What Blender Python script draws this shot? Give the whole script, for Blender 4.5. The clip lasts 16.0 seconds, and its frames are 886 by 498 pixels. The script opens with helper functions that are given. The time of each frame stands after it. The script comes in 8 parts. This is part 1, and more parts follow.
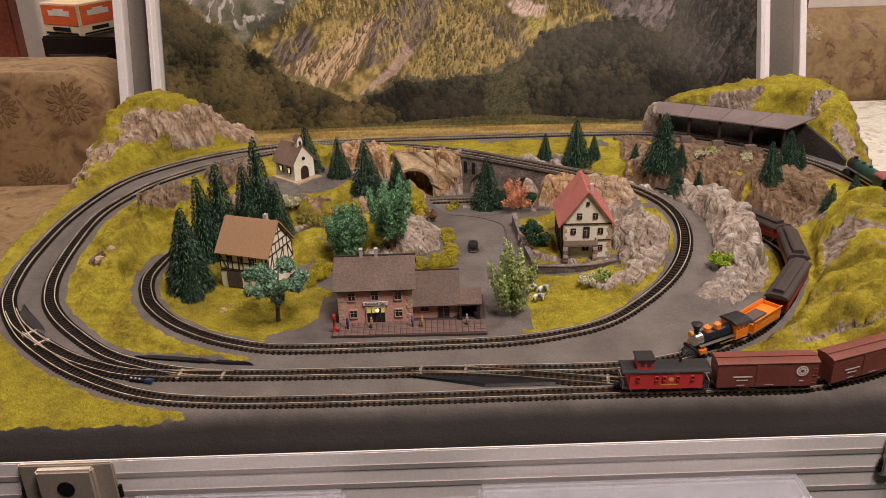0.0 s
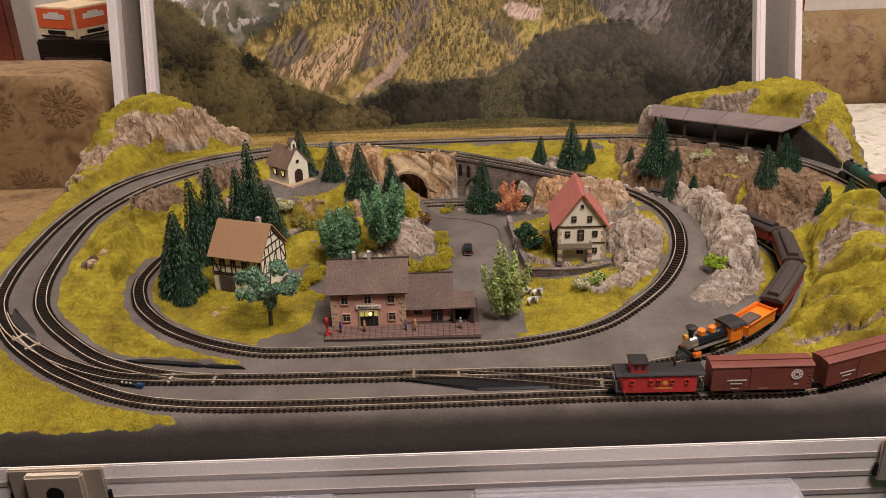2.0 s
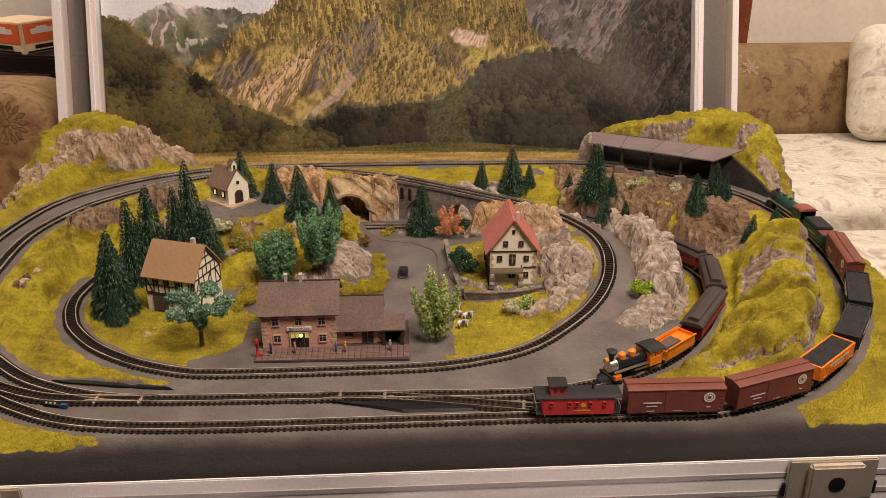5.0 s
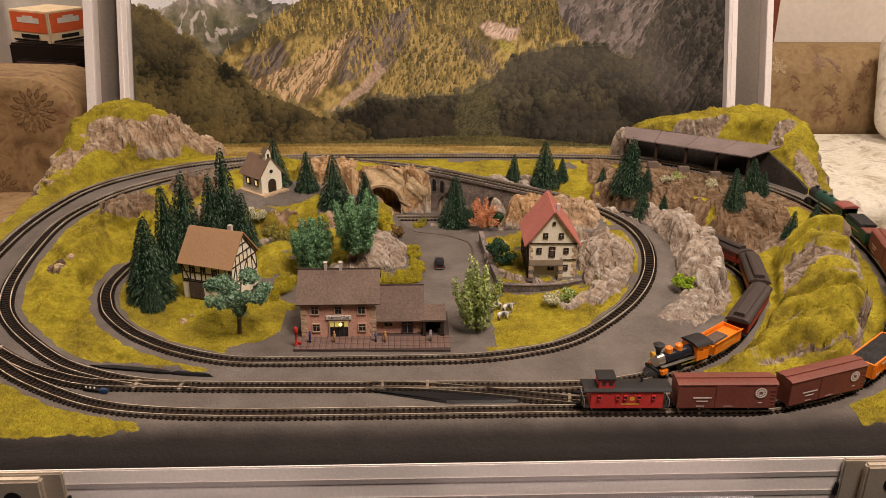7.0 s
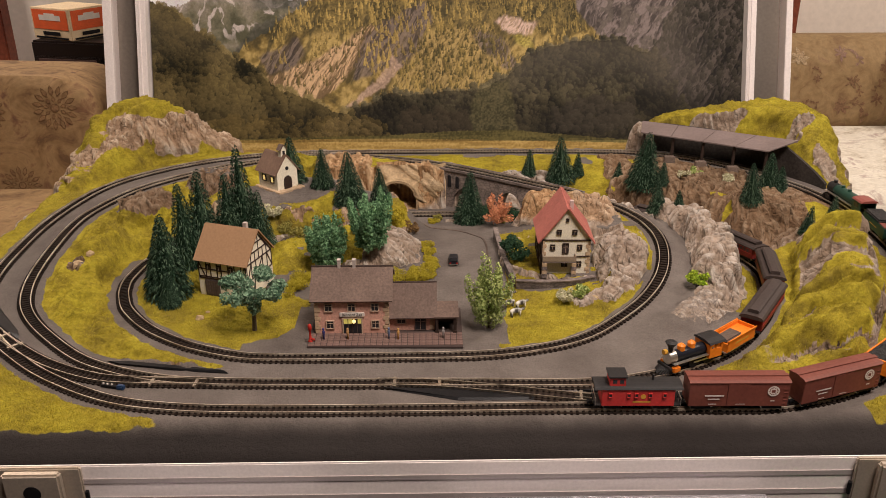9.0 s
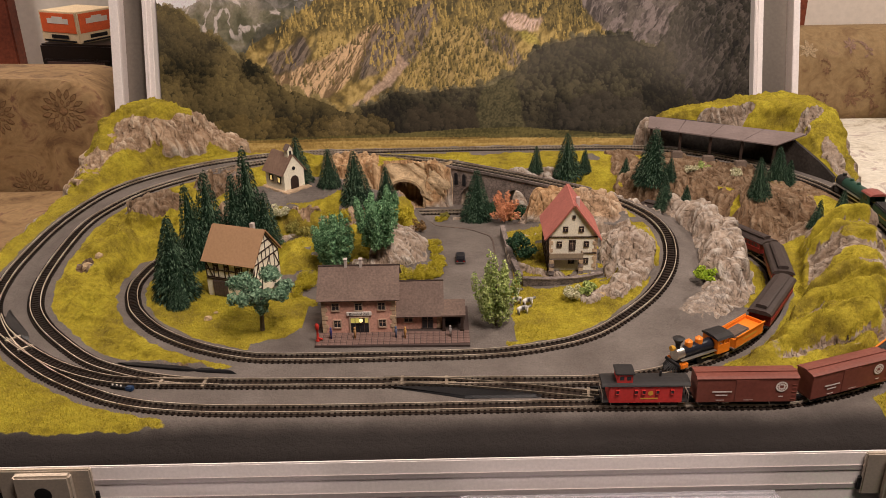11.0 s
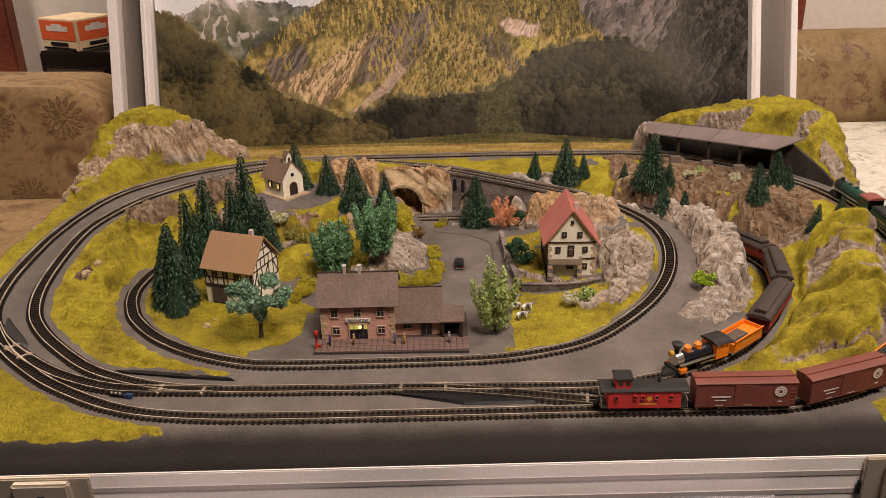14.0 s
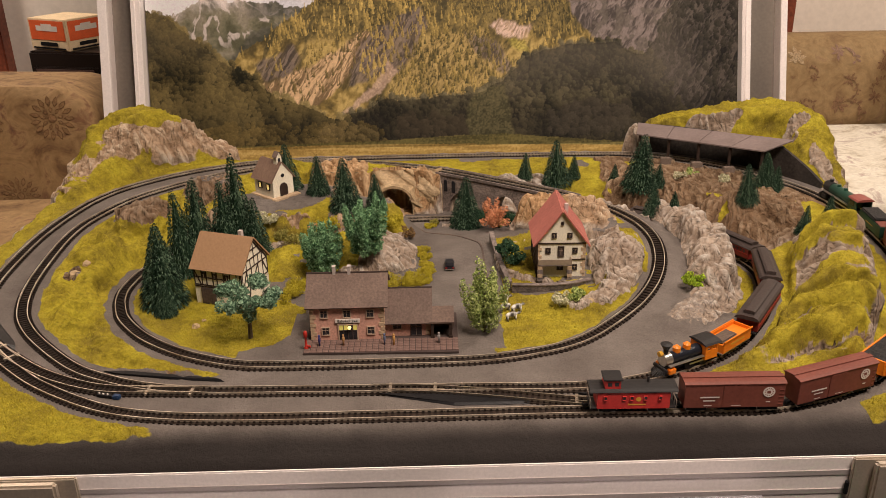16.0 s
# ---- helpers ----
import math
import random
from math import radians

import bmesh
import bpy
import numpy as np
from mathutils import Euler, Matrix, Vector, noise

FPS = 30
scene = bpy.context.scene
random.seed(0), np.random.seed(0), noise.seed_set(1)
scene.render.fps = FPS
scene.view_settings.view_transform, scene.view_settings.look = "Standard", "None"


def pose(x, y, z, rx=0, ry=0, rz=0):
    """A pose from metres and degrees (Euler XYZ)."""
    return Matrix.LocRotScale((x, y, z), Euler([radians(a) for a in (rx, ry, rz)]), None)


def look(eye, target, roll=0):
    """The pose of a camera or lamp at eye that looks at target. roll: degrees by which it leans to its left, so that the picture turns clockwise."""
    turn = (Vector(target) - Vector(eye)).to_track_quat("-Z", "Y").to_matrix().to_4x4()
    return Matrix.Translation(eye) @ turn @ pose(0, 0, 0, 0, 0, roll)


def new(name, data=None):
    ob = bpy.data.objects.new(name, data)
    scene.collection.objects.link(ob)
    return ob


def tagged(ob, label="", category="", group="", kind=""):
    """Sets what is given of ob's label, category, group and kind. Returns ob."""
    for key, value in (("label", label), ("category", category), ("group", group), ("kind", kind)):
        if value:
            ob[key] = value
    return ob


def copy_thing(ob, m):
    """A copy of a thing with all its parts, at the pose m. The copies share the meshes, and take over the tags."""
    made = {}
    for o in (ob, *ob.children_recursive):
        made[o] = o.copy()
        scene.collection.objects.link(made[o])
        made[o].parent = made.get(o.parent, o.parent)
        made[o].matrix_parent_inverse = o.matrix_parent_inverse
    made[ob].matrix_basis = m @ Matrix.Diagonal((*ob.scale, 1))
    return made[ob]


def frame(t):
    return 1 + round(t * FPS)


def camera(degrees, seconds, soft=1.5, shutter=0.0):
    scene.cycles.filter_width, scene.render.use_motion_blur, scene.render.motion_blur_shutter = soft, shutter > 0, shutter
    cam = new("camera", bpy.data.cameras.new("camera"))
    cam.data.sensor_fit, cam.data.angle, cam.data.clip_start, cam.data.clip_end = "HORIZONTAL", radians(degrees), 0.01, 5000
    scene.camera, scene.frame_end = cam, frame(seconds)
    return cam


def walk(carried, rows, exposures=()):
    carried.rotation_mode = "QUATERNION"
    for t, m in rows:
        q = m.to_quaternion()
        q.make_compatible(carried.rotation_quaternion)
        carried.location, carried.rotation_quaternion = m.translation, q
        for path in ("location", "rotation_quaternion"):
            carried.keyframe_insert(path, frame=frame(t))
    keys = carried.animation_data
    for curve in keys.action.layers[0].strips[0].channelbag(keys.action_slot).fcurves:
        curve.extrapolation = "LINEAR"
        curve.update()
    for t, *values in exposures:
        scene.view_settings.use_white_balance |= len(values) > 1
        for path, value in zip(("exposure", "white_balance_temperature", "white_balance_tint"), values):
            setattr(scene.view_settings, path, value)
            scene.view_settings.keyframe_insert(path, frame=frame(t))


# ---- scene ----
cam = camera(56.0, 16.0, soft=0.75)
PATH = [
    (0, (-0.032, -0.447, 0.355), (-0.032, 1.377, -0.466), -1.9),
    (0.5, (-0.03, -0.448, 0.356), (-0.029, 1.377, -0.463), -1.9),
    (1, (-0.028, -0.446, 0.355), (-0.026, 1.379, -0.462), -2.0),
    (1.5, (-0.029, -0.446, 0.355), (-0.024, 1.38, -0.46), -1.9),
    (2, (-0.028, -0.444, 0.353), (-0.023, 1.383, -0.46), -1.9),
    (2.5, (-0.024, -0.445, 0.354), (-0.021, 1.382, -0.461), -2.0),
    (3, (-0.013, -0.447, 0.354), (0.007, 1.383, -0.454), -1.7),
    (3.5, (-0.002, -0.458, 0.359), (0.052, 1.373, -0.444), -1.1),
    (4, (-0.001, -0.457, 0.361), (0.082, 1.378, -0.429), -0.6),
    (6.5, (-0.016, -0.453, 0.357), (0.078, 1.393, -0.406), 0.4),
    (7, (-0.029, -0.448, 0.349), (0.046, 1.395, -0.423), 0.5),
    (7.5, (-0.026, -0.445, 0.349), (0.036, 1.397, -0.428), 0.4),
    (8, (-0.025, -0.446, 0.351), (0.029, 1.395, -0.428), 0.3),
    (8.5, (-0.023, -0.447, 0.351), (0.017, 1.393, -0.432), -0.0),
    (9, (-0.022, -0.449, 0.354), (0.003, 1.388, -0.435), -0.2),
    (11.5, (-0.018, -0.449, 0.355), (-0.021, 1.386, -0.44), -1.3),
    (12, (-0.019, -0.45, 0.355), (-0.023, 1.386, -0.438), -1.4),
    (12.5, (-0.019, -0.452, 0.356), (-0.021, 1.386, -0.434), -1.4),
    (13, (-0.019, -0.452, 0.357), (-0.022, 1.386, -0.43), -1.3),
    (13.5, (-0.017, -0.449, 0.356), (-0.02, 1.389, -0.433), -1.5),
    (14, (-0.017, -0.449, 0.356), (-0.017, 1.391, -0.428), -1.4),
    (14.5, (-0.014, -0.451, 0.357), (-0.011, 1.391, -0.424), -1.4),
    (15, (-0.015, -0.45, 0.356), (-0.006, 1.392, -0.424), -1.4),
    (15.5, (-0.014, -0.449, 0.355), (0.003, 1.393, -0.423), -1.2),
    (16, (-0.015, -0.449, 0.355), (0.004, 1.393, -0.426), -1.1),
]
walk(cam, [(t, look(eye, target, roll)) for t, eye, target, roll in PATH],
     [(0, -.09, 6150, 10), (2.5, -.07, 6200, 10), (3.5, -.06, 6300, 10), (4, -.06, 6600, 10), (6.5, -.05, 6850, 10), (7, -.05, 6850, 10), (9, -.08, 6500, 10), (12.5, -.06, 6500, 10), (14, -.04, 6650, 10), (16, -.02, 6850, 10)])

# ---- world, lights ----
world = bpy.data.worlds.new("world")
scene.world = world
world.use_nodes = True
world.node_tree.nodes["Background"].inputs[0].default_value = (1.0, 0.85, 0.68, 1)
world.node_tree.nodes["Background"].inputs[1].default_value = 0.004


def lamp(name, place, target, size, watts, colour):
    data = bpy.data.lights.new(name, "AREA")
    data.shape, data.size, data.energy, data.color = "DISK", size, watts, colour
    ob = new(name, data)
    ob.matrix_world = look(place, target)
    return tagged(ob, "warm white unseen lamp over the living room", "lamp", kind="structure")


lamp("unseen_lamp", (0.38, -0.42, 1.5), (0.14, 0.35, 0.0), 0.60, 36.5, (1.0, 0.843, 0.752))
# Added out of view to brighten the sofa on the right.
lamp("unseen_lamp", (1.45, 0.85, 1.55), (1.15, 1.15, 0.0), 0.3, 21.0, (1.0, 0.87, 0.76))
# Added out of view to brighten the left of the back wall.
lamp("unseen_lamp", (-1.7, 1.15, 1.75), (-1.4, 1.75, 0.4), 0.3, 34.0, (1.0, 0.86, 0.76))
scene.view_settings.exposure = 0.0

# ---- materials ----


def mat(name, a, b=None, rough=0.6, metal=0.0, big=14.0, fine=180.0, bump=0.15, grain=0.35, depth=0.001, coat=0.0, random_hue=0.0, spec=0.3):
    """A surface between colours a and b: patches at the scale big, grain and relief at the scale fine."""
    b = b or tuple(c * 0.8 for c in a)
    m = bpy.data.materials.new(name)
    m.use_nodes = True
    nt = m.node_tree
    n, l = nt.nodes, nt.links
    p = n["Principled BSDF"]
    p.inputs["Roughness"].default_value, p.inputs["Metallic"].default_value = rough, metal
    p.inputs["Coat Weight"].default_value = coat
    p.inputs["Specular IOR Level"].default_value = spec
    tc = n.new("ShaderNodeTexCoord")
    n1, n2 = n.new("ShaderNodeTexNoise"), n.new("ShaderNodeTexNoise")
    n1.inputs["Scale"].default_value, n1.inputs["Detail"].default_value = big, 5
    n2.inputs["Scale"].default_value, n2.inputs["Detail"].default_value = fine, 4
    l.new(tc.outputs["Object"], n1.inputs["Vector"])
    l.new(tc.outputs["Object"], n2.inputs["Vector"])
    r = n.new("ShaderNodeValToRGB")
    r.color_ramp.elements[0].position, r.color_ramp.elements[1].position = 0.35, 0.65
    r.color_ramp.elements[0].color, r.color_ramp.elements[1].color = (*b, 1), (*a, 1)
    l.new(n1.outputs[0], r.inputs[0])
    r2 = n.new("ShaderNodeMapRange")
    r2.inputs[1].default_value, r2.inputs[2].default_value = 0.3, 0.7
    r2.inputs[3].default_value, r2.inputs[4].default_value = 1 - grain, 1 + grain
    l.new(n2.outputs[0], r2.inputs[0])
    mul = n.new("ShaderNodeMix")
    mul.data_type, mul.blend_type, mul.clamp_result = "RGBA", "MULTIPLY", False
    mul.inputs[0].default_value = 1.0
    l.new(r.outputs[0], mul.inputs[6])
    l.new(r2.outputs[0], mul.inputs[7])
    out = mul.outputs[2]
    if random_hue:
        oi, hs = n.new("ShaderNodeObjectInfo"), n.new("ShaderNodeHueSaturation")
        mr = n.new("ShaderNodeMapRange")
        mr.inputs[3].default_value, mr.inputs[4].default_value = 1 - random_hue, 1 + random_hue
        l.new(oi.outputs["Random"], mr.inputs[0])
        l.new(mr.outputs[0], hs.inputs["Value"])
        l.new(out, hs.inputs["Color"])
        out = hs.outputs[0]
    l.new(out, p.inputs["Base Color"])
    if bump:
        bp = n.new("ShaderNodeBump")
        bp.inputs["Strength"].default_value, bp.inputs["Distance"].default_value = bump, depth
        l.new(n2.outputs[0], bp.inputs["Height"])
        l.new(bp.outputs[0], p.inputs["Normal"])
    return m


def glow(name, colour, strength):
    m = bpy.data.materials.new(name)
    m.use_nodes = True
    p = m.node_tree.nodes["Principled BSDF"]
    p.inputs["Base Color"].default_value = (*colour, 1)
    p.inputs["Emission Color"].default_value = (*colour, 1)
    p.inputs["Emission Strength"].default_value = strength
    return m


M_RAIL = mat("rail_steel", (0.72, 0.63, 0.52), (0.42, 0.33, 0.25), rough=0.30, metal=0.55, big=45, fine=900, grain=0.2)
M_BRIGHT = mat("nickel_rail", (0.66, 0.58, 0.48), (0.45, 0.39, 0.32), rough=0.4, metal=1.0, big=60, fine=900, grain=0.15)
M_SLEEPER = mat("sleeper_plastic", (0.017, 0.0105, 0.0075), (0.009, 0.006, 0.0045), rough=0.7, fine=1200, big=90, grain=0.4, spec=.12)
M_BLACK = mat("black_plastic", (0.014, 0.013, 0.014), (0.009, 0.009, 0.010), rough=0.38, fine=600, big=40, grain=0.3, spec=.12)
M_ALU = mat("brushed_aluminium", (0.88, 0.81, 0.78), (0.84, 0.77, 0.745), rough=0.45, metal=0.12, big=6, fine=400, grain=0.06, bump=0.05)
M_ALU_DARK = mat("aluminium_groove_shade", (0.50, 0.445, 0.43), (0.46, 0.41, 0.40), rough=0.5, metal=0.35, big=6, fine=400, grain=0.06, bump=0.05)
M_NICKEL = mat("nickel_latch", (0.60, 0.52, 0.43), (0.50, 0.43, 0.35), rough=0.36, metal=0.6, big=20, fine=500, grain=0.08, bump=0.05)
M_PORTAL = mat("grey_stone", (0.23, 0.185, 0.165), (0.13, 0.105, 0.095), rough=0.85, big=60, fine=420, bump=0.5, grain=0.45)
M_TRUNK = mat("bark", (0.15, 0.115, 0.085), (0.10, 0.075, 0.055), rough=0.9, big=120, fine=700, bump=0.5)
M_WHITE = mat("white_plaster", (0.80, 0.74, 0.60), (0.75, 0.69, 0.55), rough=0.8, big=70, fine=700, grain=0.12)
M_DARKWIN = mat("dark_pane", (0.03, 0.03, 0.035), (0.018, 0.018, 0.02), rough=0.15, big=60, fine=500, grain=0.2, bump=0)
M_GLASS = bpy.data.materials.new("clear_plastic")
M_GLASS.use_nodes = True
_p = M_GLASS.node_tree.nodes["Principled BSDF"]
_p.inputs["Base Color"].default_value = (0.80, 0.78, 0.82, 1)
_p.inputs["Roughness"].default_value, _p.inputs["Transmission Weight"].default_value, _p.inputs["IOR"].default_value = 0.22, 0.75, 1.3

# ---- mesh helpers ----


def mesh_ob(name, verts, faces, material, parent=None, smooth=False, label=""):
    me = bpy.data.meshes.new(name)
    me.from_pydata([tuple(v) for v in verts], [], [tuple(f) for f in faces])
    for m in material if isinstance(material, (list, tuple)) else [material]:
        me.materials.append(m)
    if smooth:
        me.shade_smooth()
    me.update()
    ob = new(name, me)
    if parent:
        ob.parent = parent
    if label:
        ob["label"] = label
    return ob


def part(name, bm, material, parent=None, label="", smooth=False):
    """Links a bmesh as one mesh object under a thing or a part."""
    me = bpy.data.meshes.new(name)
    bmesh.ops.recalc_face_normals(bm, faces=bm.faces)
    bm.to_mesh(me)
    bm.free()
    for m in material if isinstance(material, (list, tuple)) else [material]:
        me.materials.append(m)
    if smooth:
        me.shade_smooth()
    ob = new(name, me)
    if parent:
        ob.parent = parent
    if label:
        ob["label"] = label
    return ob


def thing(name, m, label, category, group="", kind=""):
    ob = new(name)
    ob.empty_display_size = 0.01
    ob.matrix_world = m
    return tagged(ob, label, category, group, kind)


def box(bm, x0, y0, z0, x1, y1, z1, bevel=0.0, m=None):
    """Adds a block; bevel rounds its edges."""
    r = bmesh.ops.create_cube(bm, size=1)
    vs = r["verts"]
    for v in vs:
        v.co = Vector(((x0 + x1) / 2 + v.co.x * (x1 - x0), (y0 + y1) / 2 + v.co.y * (y1 - y0), (z0 + z1) / 2 + v.co.z * (z1 - z0)))
    if m:
        bmesh.ops.transform(bm, matrix=m, verts=vs)
    if bevel:
        es = list({e for v in vs for e in v.link_edges})
        bmesh.ops.bevel(bm, geom=es, offset=bevel, segments=2, affect="EDGES")
    return vs


def tube(bm, a, b, ra, rb=None, seg=8):
    a, b = Vector(a), Vector(b)
    d = b - a
    r = bmesh.ops.create_cone(bm, cap_ends=True, segments=seg, radius1=ra, radius2=ra if rb is None else rb, depth=d.length)
    bmesh.ops.transform(bm, matrix=Matrix.Translation((a + b) / 2) @ d.to_track_quat("Z", "Y").to_matrix().to_4x4(), verts=r["verts"])
    return r["verts"]


def prism(bm, outline, y0, y1):
    """A shape given as (x, z) corners, drawn out from y0 to y1."""
    a = [bm.verts.new((x, y0, z)) for x, z in outline]
    b = [bm.verts.new((x, y1, z)) for x, z in outline]
    n = len(a)
    bm.faces.new(a)
    bm.faces.new(b[::-1])
    for i in range(n):
        bm.faces.new((a[i], b[i], b[(i + 1) % n], a[(i + 1) % n]))


def B():
    return bmesh.new()


# ---- noise on arrays ----
_tab = np.random.RandomState(7).rand(256, 256)


def vnoise(x, y):
    xi, yi = np.floor(x).astype(int), np.floor(y).astype(int)
    fx, fy = x - xi, y - yi
    fx, fy = fx * fx * (3 - 2 * fx), fy * fy * (3 - 2 * fy)
    g = lambda i, j: _tab[i % 256, j % 256]
    return (g(xi, yi) * (1 - fx) + g(xi + 1, yi) * fx) * (1 - fy) + (g(xi, yi + 1) * (1 - fx) + g(xi + 1, yi + 1) * fx) * fy


def vnoise3(x, y, z):
    k = np.floor(z).astype(int)
    f = z - k
    f = f * f * (3 - 2 * f)
    return vnoise(x + 37 * k, y + 91 * k) * (1 - f) + vnoise(x + 37 * (k + 1), y + 91 * (k + 1)) * f


def fbm(x, y, octaves=4, ridged=False):
    out, amp, tot = 0.0, 1.0, 0.0
    for o in range(octaves):
        v = vnoise(x * 2**o + 17.3 * o, y * 2**o + 5.1 * o)
        out = out + amp * (1 - np.abs(2 * v - 1) if ridged else v)
        tot, amp = tot + amp, amp * 0.5
    return out / tot


def step(a, b, v):
    """Smooth rise from 0 at a to 1 at b (a fall where b is below a)."""
    t = np.clip((v - a) / (b - a), 0, 1)
    return t * t * (3 - 2 * t)


# ---- tracks: centre lines, rail tops ----


def spline(points, closed, gap=0.003):
    """An even run of points through the control points (Catmull-Rom)."""
    p = np.array(points, float)
    n = len(p)
    out = []
    for i in range(n if closed else n - 1):
        q = [p[(i + k) % n] if closed else p[min(max(i + k, 0), n - 1)] for k in (-1, 0, 1, 2)]
        for t in np.linspace(0, 1, 24, endpoint=False):
            out.append(0.5 * (2 * q[1] + (q[2] - q[0]) * t + (2 * q[0] - 5 * q[1] + 4 * q[2] - q[3]) * t * t + (3 * q[1] - q[0] - 3 * q[2] + q[3]) * t**3))
    out.append(p[0] if closed else p[-1])
    out = np.array(out)
    s = np.r_[0, np.cumsum(np.linalg.norm(np.diff(out, axis=0), axis=1))]
    u = np.linspace(0, s[-1], int(s[-1] / gap))
    return np.c_[[np.interp(u, s, out[:, k]) for k in range(3)]].T


OUTER_FRONT = [(-0.16, .073, .003), (-.05, .072, .003), (.08, .072, .003), (.19, .070, .003), (.231, .071, .003), (.278, .082, .003), (.312, .099, .003), (.347, .124, .003)]
OUTER_RIGHT = [(.385, .163, .004), (.418, .214, .007), (.440, .270, .011), (.453, .335, .014), (.458, .400, .015), (.455, .463, .015), (.441, .52, .015)]
OUTER_REAR = [(.415, .570, .015), (.378, .618, .015), (.330, .656, .015), (.27, .684, .015), (.2, .693, .015), (.04, .697, .015), (-.12, .697, .015), (-.24, .69, .015)]
OUTER_LEFT = [(-.31, .667, .015), (-.363, .635, .015), (-.409, .589, .015), (-.434, .545, .015), (-.447, .49, .015), (-.455, .425, .014), (-.458, .365, .010), (-.456, .31, .006)]
OUTER_CORNER = [(-.442, .252, .003), (-.404, .192, .003), (-.362, .149, .003), (-.322, .118, .003), (-.271, .090, .003), (-.224, .078, .003)]
OUTER = spline(OUTER_FRONT + OUTER_RIGHT + OUTER_REAR + OUTER_LEFT + OUTER_CORNER, True)
MID_RIGHT = [(-.20, .112, .003), (-.108, .109, .003), (0, .107, .003), (.093, .105, .003), (.137, .111, .003), (.187, .13, .003), (.23, .158, .003), (.265, .199, .002), (.284, .228, .001)]
MID_REAR = [(.300, .262, -.001), (.312, .298, -.004), (.319, .335, -.008), (.313, .38, -.012), (.29, .43, -.016), (.245, .48, -.018), (.18, .52, -.02), (.09, .536, -.02), (-.07, .539, -.02)]
LOW_LEFT = [(-.15, .53, -.02), (-.225, .50, -.018), (-.29, .445, -.014), (-.325, .39, -.011), (-.333, .335, -.009), (-.328, .3, -.006), (-.317, .268, -.002), (-.303, .238, .002), (-.28, .208, .003)]
INNER_FRONT = [(-.256, .187, .003), (-.224, .167, .003), (-.18, .151, .003), (-.135, .148, .003), (-.06, .148, .003), (.02, .150, .003), (.069, .160, .003), (.106, .176, .003), (.136, .199, .005)]
INNER_RIGHT = [(.172, .235, .010), (.196, .272, .016), (.209, .31, .021), (.213, .35, .025), (.205, .388, .028), (.184, .426, .030), (.158, .459, .030), (.129, .487, .030), (.066, .535, .030)]
HIGH_REAR = [(-.003, .583, .030), (-.05, .610, .029), (-.12, .636, .027), (-.2, .646, .024), (-.27, .630, .021), (-.33, .590, .020), (-.38, .533, .020), (-.405, .48, .019), (-.418, .423, .018)]
SECOND_LEFT = [(-.421, .36, .012), (-.417, .30, .006), (-.404, .255, .003), (-.383, .220, .003), (-.354, .187, .003), (-.316, .152, .003), (-.283, .133, .003), (-.245, .119, .003)]
PASSENGER = spline(MID_RIGHT + MID_REAR + LOW_LEFT + INNER_FRONT + INNER_RIGHT + HIGH_REAR + SECOND_LEFT, True)


def along(path, s):
    """Place and heading at s metres along a closed path."""
    seg = np.r_[0, np.cumsum(np.linalg.norm(np.diff(path, axis=0), axis=1))]
    s = s % seg[-1]
    at = lambda u: Vector([float(np.interp(u % seg[-1], seg, path[:, k])) for k in range(3)])
    return at(s), (at(s + 0.004) - at(s - 0.004)).normalized()


def nearest_s(path, x, y, z=None):
    seg = np.r_[0, np.cumsum(np.linalg.norm(np.diff(path, axis=0), axis=1))]
    d = np.hypot(path[:, 0] - x, path[:, 1] - y)
    if z is not None:
        d = d + 3 * np.abs(path[:, 2] - z)
    return seg[int(np.argmin(d))]


# ---- the landscape ----
GRID = 0.0013
GX, GY = -0.53 + GRID * np.arange(3 * 273 + 1), 0.034 + GRID * np.arange(3 * 186 + 1)
X, Y = np.meshgrid(GX, GY)


def spread(field):
    """A field known at every third row and column, filled in between."""
    r, c = np.arange(X.shape[0]) / 3, np.arange(X.shape[1]) / 3
    i, j = np.minimum(r.astype(int), field.shape[0] - 2), np.minimum(c.astype(int), field.shape[1] - 2)
    fr, fc = np.clip(r - i, 0, 1)[:, None], np.clip(c - j, 0, 1)[None]
    g = lambda a, b: field[np.ix_(i + a, j + b)]
    return (g(0, 0) * (1 - fc) + g(0, 1) * fc) * (1 - fr) + (g(1, 0) * (1 - fc) + g(1, 1) * fc) * fr


def track_distance(path, x, y):
    """Distance to the nearest point of a path, and that point's height, for arrays."""
    d = np.full(x.shape, 9.0)
    z = np.zeros(x.shape)
    for px, py, pz in path[::2]:
        e = np.hypot(x - px, y - py)
        near = e < d
        d, z = np.where(near, e, d), np.where(near, pz, z)
    return d, z


def inside(poly, x, y):
    r = np.zeros(x.shape, bool)
    n = len(poly)
    for i in range(n):
        (x0, y0), (x1, y1) = poly[i][:2], poly[(i + 1) % n][:2]
        if y0 != y1:
            r ^= ((y0 > y) != (y1 > y)) & (x < (x1 - x0) * (y - y0) / (y1 - y0) + x0)
    return r


GROUND_PASS = PASSENGER[~((PASSENGER[:, 2] > 0.026) & (PASSENGER[:, 0] > -0.0) & (PASSENGER[:, 0] < 0.142))]
